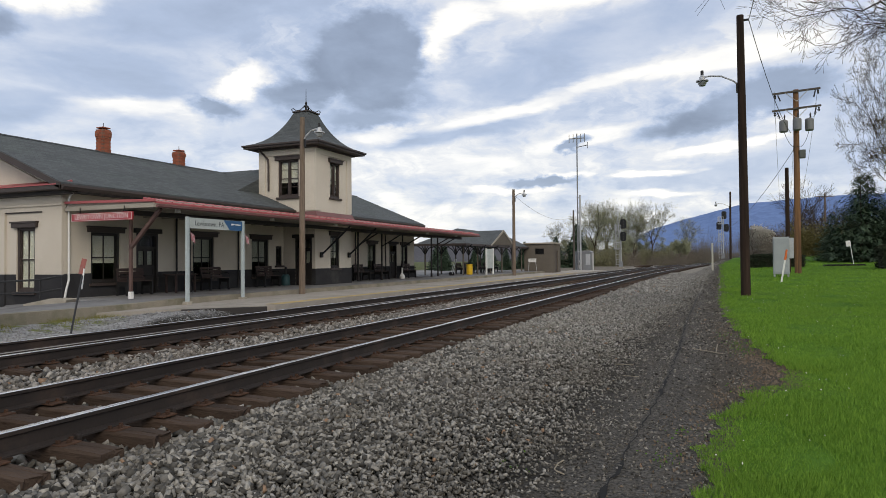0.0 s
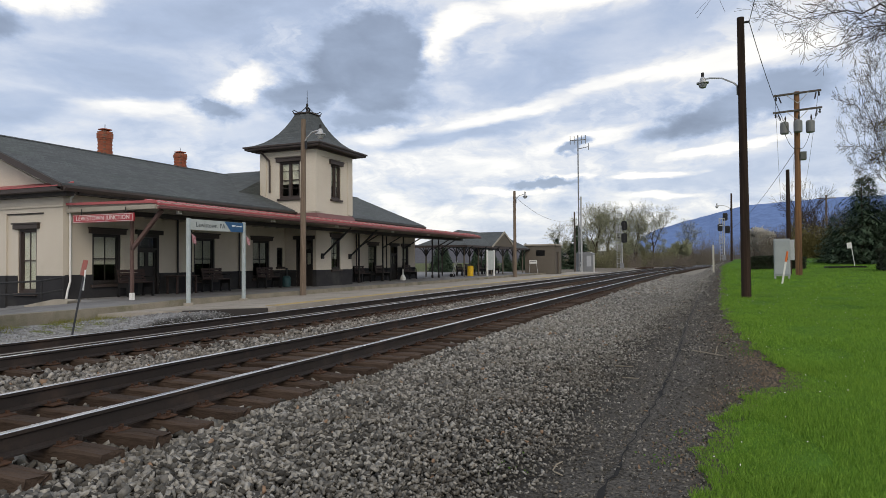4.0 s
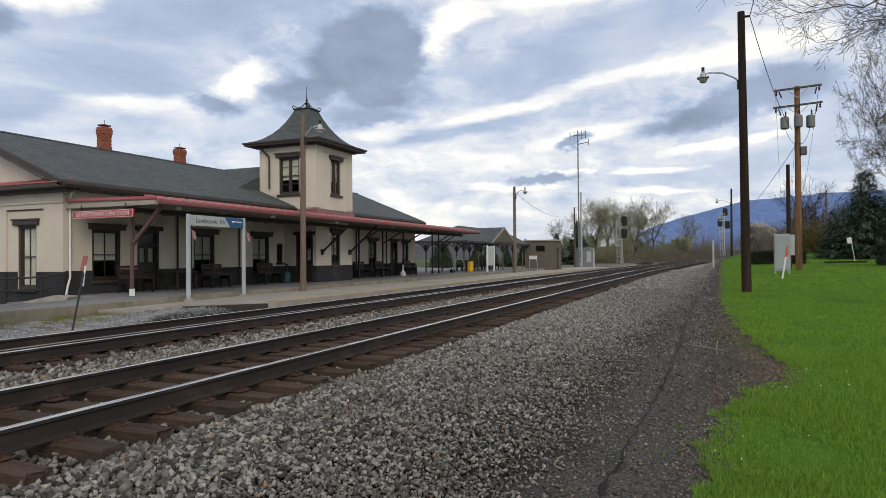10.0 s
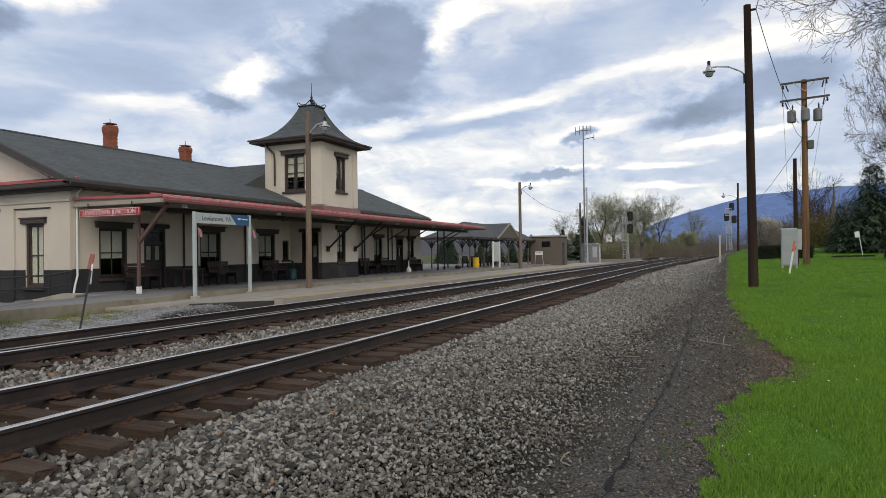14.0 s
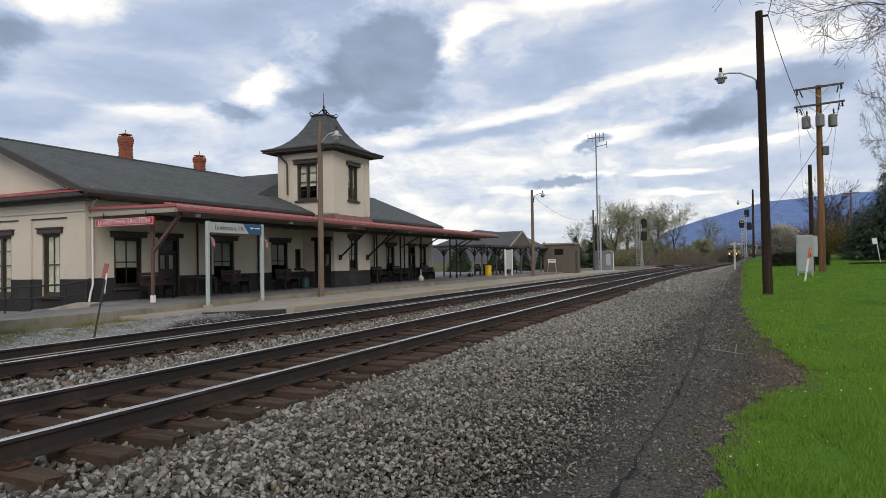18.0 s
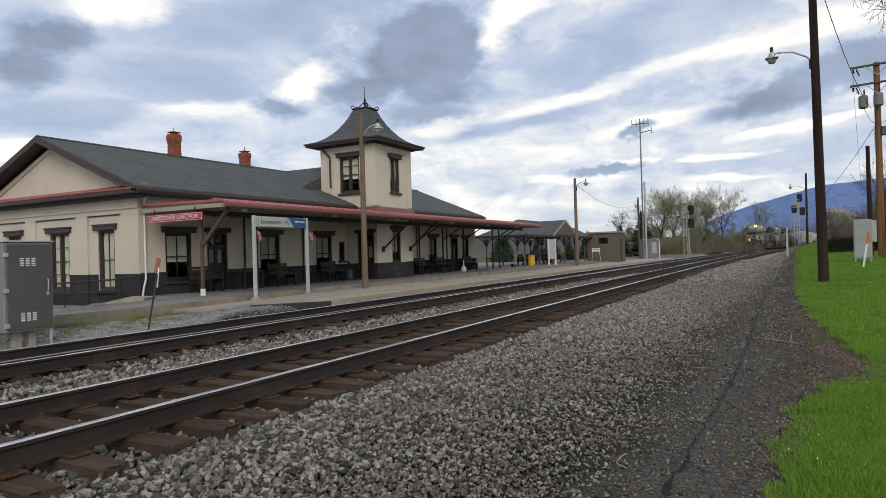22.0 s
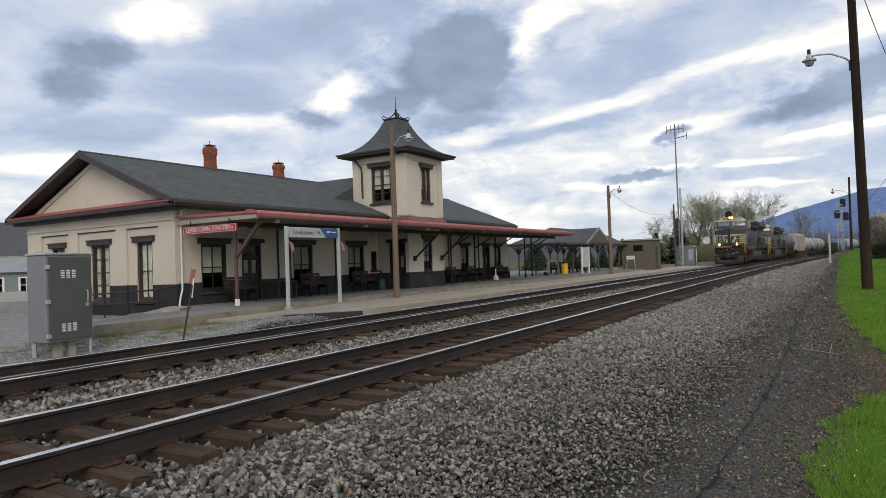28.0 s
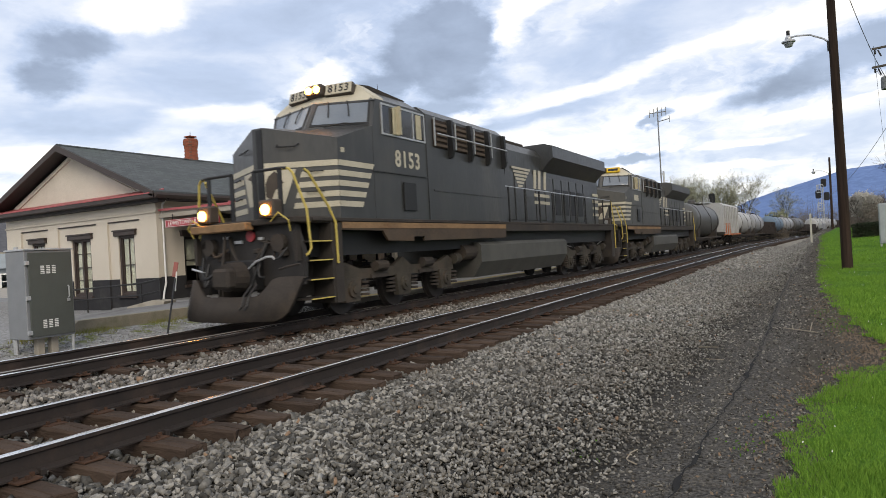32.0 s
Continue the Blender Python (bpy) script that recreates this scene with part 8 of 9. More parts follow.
    for s in (-1, 1):
        for x in (0.32, 1.0):
            part("gate_post", box(s * x - 0.05, s * x + 0.05, 0.44, 0.47, 2.0, 2.96), BLACK, lo)
        part("gate_rail", pipe([(s * 0.32, 0.45, 2.95), (s * 1.0, 0.45, 2.95), (s * 1.2, 0.45, 2.93)], 0.03, 6), BLACK, lo)
        part("handrail", pipe([(s * 1.1, 0.45, 2.93), (s * 1.24, 0.46, 2.92), (s * 1.32, 0.48, 2.84), (s * 1.52, 0.60, 2.15), (s * 1.55, 0.64, 1.42), (s * 1.53, 0.58, 1.32), (s * 1.40, 0.50, 1.24)], 0.026, 7), RAILYELLOW, lo, "yellow handrail")
        part("handrail", pipe([(s * 1.40, 0.72, 2.92), (s * 1.45, 0.78, 2.86), (s * 1.54, 1.25, 2.2), (s * 1.57, 1.40, 1.9), (s * 1.57, 1.42, 1.1)], 0.026, 7), RAILYELLOW, lo, "yellow handrail")
        part("step_well", box(*sorted((s * 0.85, s * 1.0)), 0.55, 1.3, 0.5, 1.92), LOCODIRT, lo)
        part("step_side", box(*sorted((s * 0.9, s * 1.52)), 1.30, 1.36, 0.34, 1.92), LOCODIRT, lo)
        part("sill_panel", box(*sorted((s * 1.48, s * 1.54)), 1.36, 1.62, 0.34, 1.9), LOCODIRT, lo)
        for k in range(4):
            sp = part("step", box(*sorted((s * 1.0, s * 1.55)), 0.56, 1.29, 0.45 + k * 0.36, 0.48 + k * 0.36), LOCODIRT, lo)
            part("step_edge", box(*sorted((s * 1.55, s * 1.56)), 0.58, 1.27, 0.455 + k * 0.36, 0.478 + k * 0.36), RAILYELLOW, sp)
        part("hand_loop", pipe([(s * 0.95, 0.2, 1.95), (s * 1.2, 0.15, 2.1), (s * 1.4, 0.2, 1.95), (s * 1.35, 0.3, 1.75)], 0.016, 6), RAILYELLOW, lo)
        part("rear_steps", box(*sorted((s * 1.0, s * 1.5)), 22.5, 23.0, 0.5, 1.93), LOCODIRT, lo)
        part("rear_handrail", pipe([(s * 1.45, 22.9, 3.1), (s * 1.55, 23.0, 2.0), (s * 1.55, 23.0, 0.9)], 0.03, 6), RAILYELLOW, lo)
    for i, (x, y) in enumerate(((-0.4, 3.7), (0.0, 3.9), (0.35, 3.6), (0.3, 4.3))):
        part("roof_unit", box(x - 0.14, x + 0.14, y - 0.1, y + 0.1, 5.03, 5.10, 0.01), BLACK, lo)
    part("horn", rod((-0.1, 12.0, 4.78), (-0.1, 11.5, 4.82), 0.05, 0.09), LOCODIRT, lo)
    part("rear_coupler", box(-0.2, 0.2, 22.6, 23.6, 0.78, 1.1, 0.03), LOCODIRT, lo)
    lo.scale = (1, 1, 1.045)
    return lo, wheels, L


def tank_car(label, paint, L=15.2):
    c = thing("tank_car", label, "tank car", group="freight cars")
    wheels = bogie(c, (1.6, 3.35), 0.42, side_x=1.0, big=False) + bogie(c, (L - 3.35, L - 1.6), 0.42, side_x=1.0, big=False)
    b = bmesh.new()
    rings = []
    n = 24
    for r, y in ((0.3, 0.72), (0.9, 0.82), (1.28, 1.02), (1.47, 1.32), (1.52, 1.75), (1.52, L - 1.75), (1.47, L - 1.32), (1.28, L - 1.02), (0.9, L - 0.82), (0.3, L - 0.72)):
        rings.append([b.verts.new((r * math.cos(6.28319 * i / n), y, 2.72 + r * math.sin(6.28319 * i / n))) for i in range(n)])
    for p, q in zip(rings, rings[1:]):
        for i in range(n):
            b.faces.new((p[i], q[i], q[(i + 1) % n], p[(i + 1) % n]))
    b.faces.new(rings[0])
    b.faces.new(rings[-1][::-1])
    bmesh.ops.recalc_face_normals(b, faces=b.faces)
    part("tank", b, paint, c, "", True)
    for y in (2.6, L - 2.6):
        part("tank_band", rod((0, y - 0.08, 2.72), (0, y + 0.08, 2.72), 1.545, n=24), LOCODIRT, c)
        part("saddle", slab([(-1.3, 1.0), (1.3, 1.0), (1.35, 2.1), (0.8, 1.5), (-0.8, 1.5), (-1.35, 2.1)], "y", y - 0.35, y + 0.35), LOCODIRT, c)
    part("centre_sill", box(-0.3, 0.3, 0.1, L - 0.1, 0.78, 1.12), LOCODIRT, c)
    for s in (-1, 1):
        part("side_sill", box(*sorted((s * 1.35, s * 1.5)), 0.5, L - 0.5, 1.05, 1.17), LOCODIRT, c)
        part("ladder", pipe([(s * 1.6, L / 2, 1.1), (s * 1.62, L / 2, 2.9), (s * 0.9, L / 2, 4.25)], 0.03, 6), LOCODIRT, c)
        part("dome_rail", pipe([(s * 0.8, L / 2 - 1.3, 4.1), (s * 0.8, L / 2 - 1.3, 5.0), (s * 0.8, L / 2 + 1.3, 5.0), (s * 0.8, L / 2 + 1.3, 4.1)], 0.03, 6), LOCODIRT, c)
    part("dome", lathe([(0.35, 0), (0.35, 0.4), (0.28, 0.5)], 14, center=(0, L / 2, 4.18)), paint, c)
    part("walkway", box(-0.8, 0.8, L / 2 - 1.4, L / 2 + 1.4, 4.2, 4.25), LOCODIRT, c)
    part("end_platform", box(-1.45, 1.45, 0.3, 0.9, 1.1, 1.16), LOCODIRT, c)
    part("end_handrail", pipe([(-1.4, 0.35, 1.15), (-1.4, 0.35, 2.1), (1.4, 0.35, 2.1), (1.4, 0.35, 1.15)], 0.025, 6), LOCODIRT, c)
    return c, wheels, L


def hopper_car(label, paint, patch=None, L=14.6):
    c = thing("covered_hopper", label, "hopper car", group="freight cars")
    wheels = bogie(c, (1.5, 3.2), 0.42, side_x=1.0, big=False) + bogie(c, (L - 3.2, L - 1.5), 0.42, side_x=1.0, big=False)
    body = slab([(1.1, 1.55), (3.2, 1.2), (L - 3.2, 1.2), (L - 1.1, 1.55), (L - 1.0, 4.35), (1.0, 4.35)], "x", -1.55, 1.55)
    part("body", body, paint, c)
    part("roof", slab([(-1.55, 4.352), (1.55, 4.352), (1.2, 4.62), (-1.2, 4.62)], "y", 1.0, L - 1.0), paint, c)
    part("roof_walk", box(-0.3, 0.3, 0.7, L - 0.7, 4.66, 4.74), GALV, c)
    rm = finish("side_rib", box(1.552, 1.63, -0.05, 0.05, 1.3, 4.3), paint)
    for i in range(9):
        for s in (0, 180):
            part("side_rib", rm, None, c).matrix_basis = pose(0, 1.9 + i * 1.35, 0, 0, 0, s)
    for y in (4.2, L / 2, L - 4.2):
        part("outlet", slab([(-1.2, 1.198), (1.2, 1.198), (0.5, 0.45), (-0.5, 0.45)], "y", y - 0.9, y + 0.9), LOCODIRT, c)
    part("centre_sill", box(-0.3, 0.3, 0.1, L - 0.1, 0.8, 1.1), LOCODIRT, c)
    for s in (-1, 1):
        part("side_sill", box(*sorted((s * 1.552, s * 1.66)), 0.6, L - 0.6, 1.2, 1.36), patch or LOCODIRT, c)
        if patch:
            part("painted_patch", box(*sorted((s * 1.552, s * 1.562)), L * 0.12, L * 0.42, 1.4, 2.5), patch, c, "weathered orange patch")
    return c, wheels, L


def gondola_car(label, paint, L=16.0, high=2.6):
    c = thing("gondola_car", label, "gondola car", group="freight cars")
    wheels = bogie(c, (1.5, 3.2), 0.42, side_x=1.0, big=False) + bogie(c, (L - 3.2, L - 1.5), 0.42, side_x=1.0, big=False)
    part("floor", box(-1.45, 1.45, 0.5, L - 0.5, 1.05, 1.2), paint, c)
    for s in (-1, 1):
        part("side", box(*sorted((s * 1.45, s * 1.53)), 0.5, L - 0.5, 1.0, high), paint, c)
        for i in range(11):
            part("side_post", box(*sorted((s * 1.53, s * 1.62)), 0.8 + i * (L - 1.7) / 10, 0.95 + i * (L - 1.7) / 10, 1.0, high), paint, c)
    for y in (0.5, L - 0.58):
        part("end", box(-1.45, 1.45, y, y + 0.08, 1.2, high), paint, c)
    part("centre_sill", box(-0.3, 0.3, 0.1, L - 0.1, 0.75, 1.049), LOCODIRT, c)
    return c, wheels, L


CARBLACK = mat("black_tank_paint", (0.075, 0.075, 0.07), (0.055, 0.055, 0.052), 0.5, scale=1.0, fine=15, bump=0.05, grime=(0.06, 0.052, 0.045))
CARGREY = mat("pale_grey_car_paint", (0.37, 0.37, 0.36), (0.31, 0.31, 0.30), 0.6, scale=0.9, fine=15, bump=0.05, grime=(0.23, 0.215, 0.195))
CARSILVER = mat("silver_grey_tank_paint", (0.27, 0.275, 0.28), (0.22, 0.225, 0.23), 0.5, scale=1.0, fine=15, bump=0.05, grime=(0.17, 0.155, 0.14))
CARBLUE = mat("blue_car_paint", (0.10, 0.16, 0.22), (0.08, 0.12, 0.17), 0.6, scale=1.0, bump=0.05, grime=(0.06, 0.07, 0.08))
CARBROWN = mat("brown_car_paint", (0.048, 0.04, 0.037), (0.036, 0.031, 0.03), 0.8, scale=1.0, bump=0.1)
CARORANGE = mat("rust_orange_patch", (0.42, 0.12, 0.035), (0.30, 0.13, 0.07), 0.8, scale=2.0, bump=0.1, grime=(0.33, 0.3, 0.27))

CONSIST = []


def build_train():
    CONSIST.append(locomotive("black and white six-axle diesel locomotive with lit headlamps", "8153", "black", LOCOBLACK))
    CONSIST.append(locomotive("second dirty black diesel locomotive coupled behind, windscreen painted with sky reflection", "", "yellow", LOCOGREY))
    for k in CONSIST[1][0].children_recursive:
        if k.name.startswith(("headlamp.", "ditch_lamp.")) and "housing" not in k.name and "box" not in k.name:
            k.data = k.data.copy()
            k.data.materials[0] = GALV
    CONSIST.append(tank_car("black tank car streaked with grime", CARBLACK))
    CONSIST.append(hopper_car("pale grey covered hopper with an orange patch", CARGREY, CARORANGE))
    CONSIST.append(tank_car("pale grey tank car", CARGREY))
    CONSIST.append(tank_car("silver grey tank car with dark bands", CARSILVER))
    CONSIST.append(gondola_car("dark brown empty gondola car", CARBROWN, 16.0, 3.0))
    CONSIST.append(tank_car("weathered blue-grey tank car", CARBLUE))
    CONSIST.append(tank_car("silver grey tank car with dark bands", CARSILVER))
    CONSIST.append(tank_car("black tank car streaked with grime", CARBLACK))
    CONSIST.append(gondola_car("dark brown empty gondola car", CARBROWN))
    CONSIST.append(tank_car("pale grey tank car", CARGREY))
    CONSIST.append(tank_car("silver grey tank car with dark bands", CARSILVER))
    for i in range(6):
        CONSIST.append(gondola_car("dark brown high-sided gondola car", CARBROWN, 16.0, 3.6))


build_train()

# the leading coupler's place along the track over time
RUN = [(0, 440.0), (6, 356.0), (13, 262.0), (16, 223.0), (19, 185.0), (21, 162.5), (22.5, 146.0), (24, 129.0), (25.5, 111.0), (27, 90.5), (28, 75.9), (29, 60.1), (30, 43.0), (31, 25.6), (31.5, 17.35), (32, 9.2)]


def track_pose(y, L):
    """Pose of a vehicle whose front coupler is at y on the far track."""
    a, b = y + 0.12 * L, y + 0.88 * L
    xa, xb = BED_FAR + float(drift(a)), BED_FAR + float(drift(b))
    h = math.degrees(math.atan2(-(xb - xa), b - a))
    k = 0.12 / 0.76
    return pose(xa - (xb - xa) * k, y, 0, 0, 0, h)


def motions():
    ts = [t for t, _ in RUN]
    ys = [y for _, y in RUN]
    off = 0.0
    for ob, wheels, L in CONSIST:
        walk(ob, [(t, track_pose(y + off, L)) for t, y in RUN])
        off += L + 0.25
    # the leading wheels turn with the way that the train has run
    for ob, wheels, L in CONSIST[:3]:
        r = wheels[0].location.z
        for w in wheels:
            x, y, z = w.location
            walk(w, [(k / FPS, pose(x, y, z, math.degrees(float(np.interp(k / FPS, ts, ys)) / -r), 0, 0)) for k in range(32 * FPS + 1)])


# ---- ties, ballast and grass: the many small pieces ----
def stone_material(name, lo, hi, warm):
    m = bpy.data.materials.new(name)
    m.use_nodes = True
    t = m.node_tree
    k = Net(t)
    bs = t.nodes["Principled BSDF"]
    r = k.n("ShaderNodeNewGeometry").outputs["Random Per Island"]
    co = k.n("ShaderNodeTexCoord").outputs["Object"]
    n, n2 = k.noise(co, 30, 4), k.noise(co, 0.9, 5)
    c = k.mix(k.math("POWER", k.math("FRACT", k.math("MULTIPLY", r, 17.0)), 1.5), lo, hi)
    c = k.mix(k.range(n2, 0.42, 0.62, 0, 0.45), c, warm)
    c = k.mix(k.range(n, 0.3, 0.7, 0, 0.4), c, tuple(x * 0.55 for x in lo))
    c = k.mix(k.math("GREATER_THAN", k.math("FRACT", k.math("MULTIPLY", r, 91.0)), 0.993), c, (0.25, 0.165, 0.11))
    t.links.new(c, bs.inputs["Base Color"])
    bs.inputs["Roughness"].default_value = 0.9
    bs.inputs["Specular IOR Level"].default_value = 0.15
    return m


BALLAST = stone_material("crushed_ballast", (0.046, 0.044, 0.040), (0.42, 0.40, 0.36), (0.175, 0.158, 0.134))
CHIP = stone_material("cinder_chips", (0.03, 0.0275, 0.024), (0.35, 0.325, 0.28), (0.08, 0.072, 0.061))
FINEBALLAST = stone_material("fine_grey_gravel", (0.11, 0.106, 0.097), (0.47, 0.452, 0.41), (0.26, 0.241, 0.208))
YARDSTONE = stone_material("pale_yard_gravel", (0.16, 0.16, 0.16), (0.42, 0.42, 0.42), (0.27, 0.27, 0.268))
PALEBALLAST = stone_material("dusty_ballast", (0.08, 0.075, 0.068), (0.44, 0.41, 0.37), (0.22, 0.19, 0.158))


def stones(name, label, n, place, size, material, seed, parent=None):
    """n crushed stones as one mesh: place(rng, n) gives x, y, z; size(rng, x, y) their half widths."""
    rng = np.random.default_rng(seed)
    x, y, z = place(rng, n)
    s = size(rng, x, y)
    cube = np.array([(-1, -1, -1), (1, -1, -1), (1, 1, -1), (-1, 1, -1), (-1, -1, 1), (1, -1, 1), (1, 1, 1), (-1, 1, 1)], float)
    p = cube[None] * rng.uniform(0.38, 1.12, (n, 8, 3))
    p *= np.stack([rng.uniform(0.85, 1.5, n), rng.uniform(0.6, 1.0, n), rng.uniform(0.32, 0.66, n)], -1)[:, None]
    q = rng.normal(size=(n, 4)) * np.array([1.0, 0.5, 0.5, 1.0])
    q /= np.linalg.norm(q, axis=1)[:, None]
    w, a, b, c = q.T
    R = np.stack([np.stack([1 - 2 * (b * b + c * c), 2 * (a * b - c * w), 2 * (a * c + b * w)], -1),
                  np.stack([2 * (a * b + c * w), 1 - 2 * (a * a + c * c), 2 * (b * c - a * w)], -1),
                  np.stack([2 * (a * c - b * w), 2 * (b * c + a * w), 1 - 2 * (a * a + b * b)], -1)], 1)
    p = np.einsum("nij,nkj->nki", R, p) * s[:, None, None] + np.stack([x, y, z], -1)[:, None]
    quads = np.array([(3, 2, 1, 0), (4, 5, 6, 7), (0, 1, 5, 4), (1, 2, 6, 5), (2, 3, 7, 6), (3, 0, 4, 7)])
    f = (quads[None] + 8 * np.arange(n)[:, None, None]).reshape(-1)
    me = bpy.data.meshes.new(name)
    me.vertices.add(8 * n)
    me.vertices.foreach_set("co", p.reshape(-1))
    me.loops.add(len(f))
    me.loops.foreach_set("vertex_index", f)
    me.polygons.add(6 * n)
    me.polygons.foreach_set("loop_start", np.arange(0, len(f), 4))
    me.update()
    me.validate()
    me.materials.append(material)
    ob = part(name, me, None, parent)
    return tagged(ob, label, "gravel", kind="stuff")


def path_side(y):
    """Where the ballast shoulder gives way to the cinder path."""
    return np.interp(y, [1, 5, 8.4, 12.6, 18, 22.5, 46, 75], [-1.2, -1.3, -1.5, -1.5, -1.35, -0.95, -0.5, 0.1])


def crack_x(y):
    """The crack along the cinder path."""
    return np.interp(y, [2.5, 4.8, 6.5, 8.2, 11.4, 16.8, 22.6, 31], [-0.86, -0.81, -0.75, -0.67, -0.63, -0.66, -0.60, -0.5])


def build_ballast():
    def shoulder(y0, y1, x0=-4.55):
        def place(rng, n):
            y = 1.2 + np.abs(rng.uniform(y0, y1, n) + rng.normal(0, 1.0, n) - 1.2)
            x1 = path_side(y) + 0.12 * np.sin(y * 2.3) + 0.08 * np.sin(y * 5.9 + 1) + rng.normal(0, 0.34, n)
            x = x0 + (x1 - x0) * rng.beta(0.95, 1.1, n)
            keep_x = x + drift(y)
            return keep_x, y, ground_z(keep_x, y) + rng.uniform(-0.008, 0.06, n) * np.clip((-0.6 - x) / 1.5, 0.25, 1)
        return place
    def sz(a, b):
        return lambda rng, x, y: rng.uniform(a, b, len(x)) ** 1.0 * np.clip(0.30 + 0.21 * (-x - 0.6), 0.36, 1.1)
    stones("ballast", "grey crushed stone ballast on the near shoulder", 42000, shoulder(1.2, 11.0), sz(0.017, 0.042), BALLAST, 1)
    stones("ballast", "grey crushed stone ballast on the near shoulder", 27000, shoulder(11.0, 32.0), sz(0.021, 0.048), FINEBALLAST, 2)
    stones("ballast", "grey crushed stone ballast on the near shoulder", 13000, shoulder(32.0, 75.0), sz(0.05, 0.10), FINEBALLAST, 3)
    def cinders(rng, n):
        y = 1.5 + 46 * rng.beta(0.9, 2.4, n)
        x = rng.uniform(-2.6, 0.35, n)
        x = np.minimum(x, lawn_edge(y) - 0.02)
        c = crack_x(y)
        x = np.where(np.abs(x - c) < 0.045, x - 0.09, x)
        return x, y, ground_z(x, y) + rng.uniform(-0.004, 0.006, n)
    stones("cinder_chips", "dark cinder and stone chips strewn over the path", 28000, cinders, lambda rng, x, y: (0.005 + 0.014 * rng.random(len(x)) ** 2.5) * (0.7 + 0.045 * y), CHIP, 8)
    def crib(c, y0, y1, xa, xb, zc=-0.235):
        def place(rng, n):
            y = rng.uniform(y0, y1, n)
            x = c + rng.uniform(xa, xb, n) + drift(y)
            return x, y, zc + rng.uniform(-0.03, 0.025, n)
        return place
    even = lambda a, b: (lambda rng, x, y: rng.uniform(a, b, len(x)))
    stones("crib_ballast", "brown-grey stones between the near ties", 9000, crib(BED_NEAR, 0.5, 26, -1.35, 1.3, -0.315), even(0.022, 0.05), BALLAST, 4)
    stones("crib_ballast", "grey stones between the ends of the near ties", 3500, crib(BED_NEAR, 0.5, 40, 0.85, 1.5, -0.30), even(0.02, 0.045), BALLAST, 14)
    stones("crib_ballast", "pale dusty stones between the tracks", 15000, crib(-7.9, 0.5, 34, -0.95, 0.85, -0.255), even(0.024, 0.05), PALEBALLAST, 5)
    stones("crib_ballast", "stones between the far ties", 8000, crib(BED_FAR, 2.0, 36, -1.5, 1.3, -0.275), even(0.026, 0.055), BALLAST, 6)
    def yard(rng, n):
        y = rng.uniform(5, 20, n)
        x = rng.uniform(-14.3, -11.2, n)
        return x, y, ground_z(x, y) + rng.uniform(-0.01, 0.015, n)
    stones("yard_gravel", "pale fine gravel beside the far track", 11000, yard, even(0.008, 0.024), YARDSTONE, 7)


def tie_mesh(seed):
    """A worn timber: uneven along its length, with a drying crack down the top and ragged ends."""
    rnd = random.Random(seed)
    b = bmesh.new()
    g0, rings, n = rnd.uniform(-0.05, 0.05), [], 13
    for i in range(n):
        x = -1.37 + 2.74 * i / (n - 1)
        end = abs(2 * i / (n - 1) - 1) ** 4
        g = g0 + rnd.gauss(0, 0.008)
        deep = 0.03 * max(0.05, rnd.random() * 0.6 + 0.5 * end)
        wide = 0.115 - 0.008 * end + rnd.gauss(0, 0.003)
        top = rnd.gauss(0, 0.004) - 0.014 * end * rnd.random()
        prof = ((-wide, -0.18), (-wide, -0.022), (-wide + 0.016, top), (g - 0.012, top), (g, top - deep), (g + 0.009, top - 0.002), (wide - 0.018, top), (wide, -0.02), (wide, -0.18))
        rings.append([b.verts.new((x + (rnd.gauss(0, 0.014) if i in (0, n - 1) else 0), py, pz)) for py, pz in prof])
    for r, q in zip(rings, rings[1:]):
        for j in range(8):
            b.faces.new((r[j], q[j], q[j + 1], r[j + 1]))
    b.faces.new(rings[0])
    b.faces.new(rings[-1][::-1])
    bmesh.ops.recalc_face_normals(b, faces=b.faces)
    return finish("tie", b, TIE)


def plate_mesh():
    b = box(-0.19, 0.19, -0.09, 0.09, 0.0, 0.016, 0.003)
    for x, y in ((-0.1, 0.055), (-0.1, -0.05), (0.1, 0.06), (0.1, -0.055), (0.155, 0.0)):
        box(x - 0.014, x + 0.014, y - 0.012, y + 0.012, 0.016, 0.045, bm=b)
    return finish("tie_plate", b, RUST)


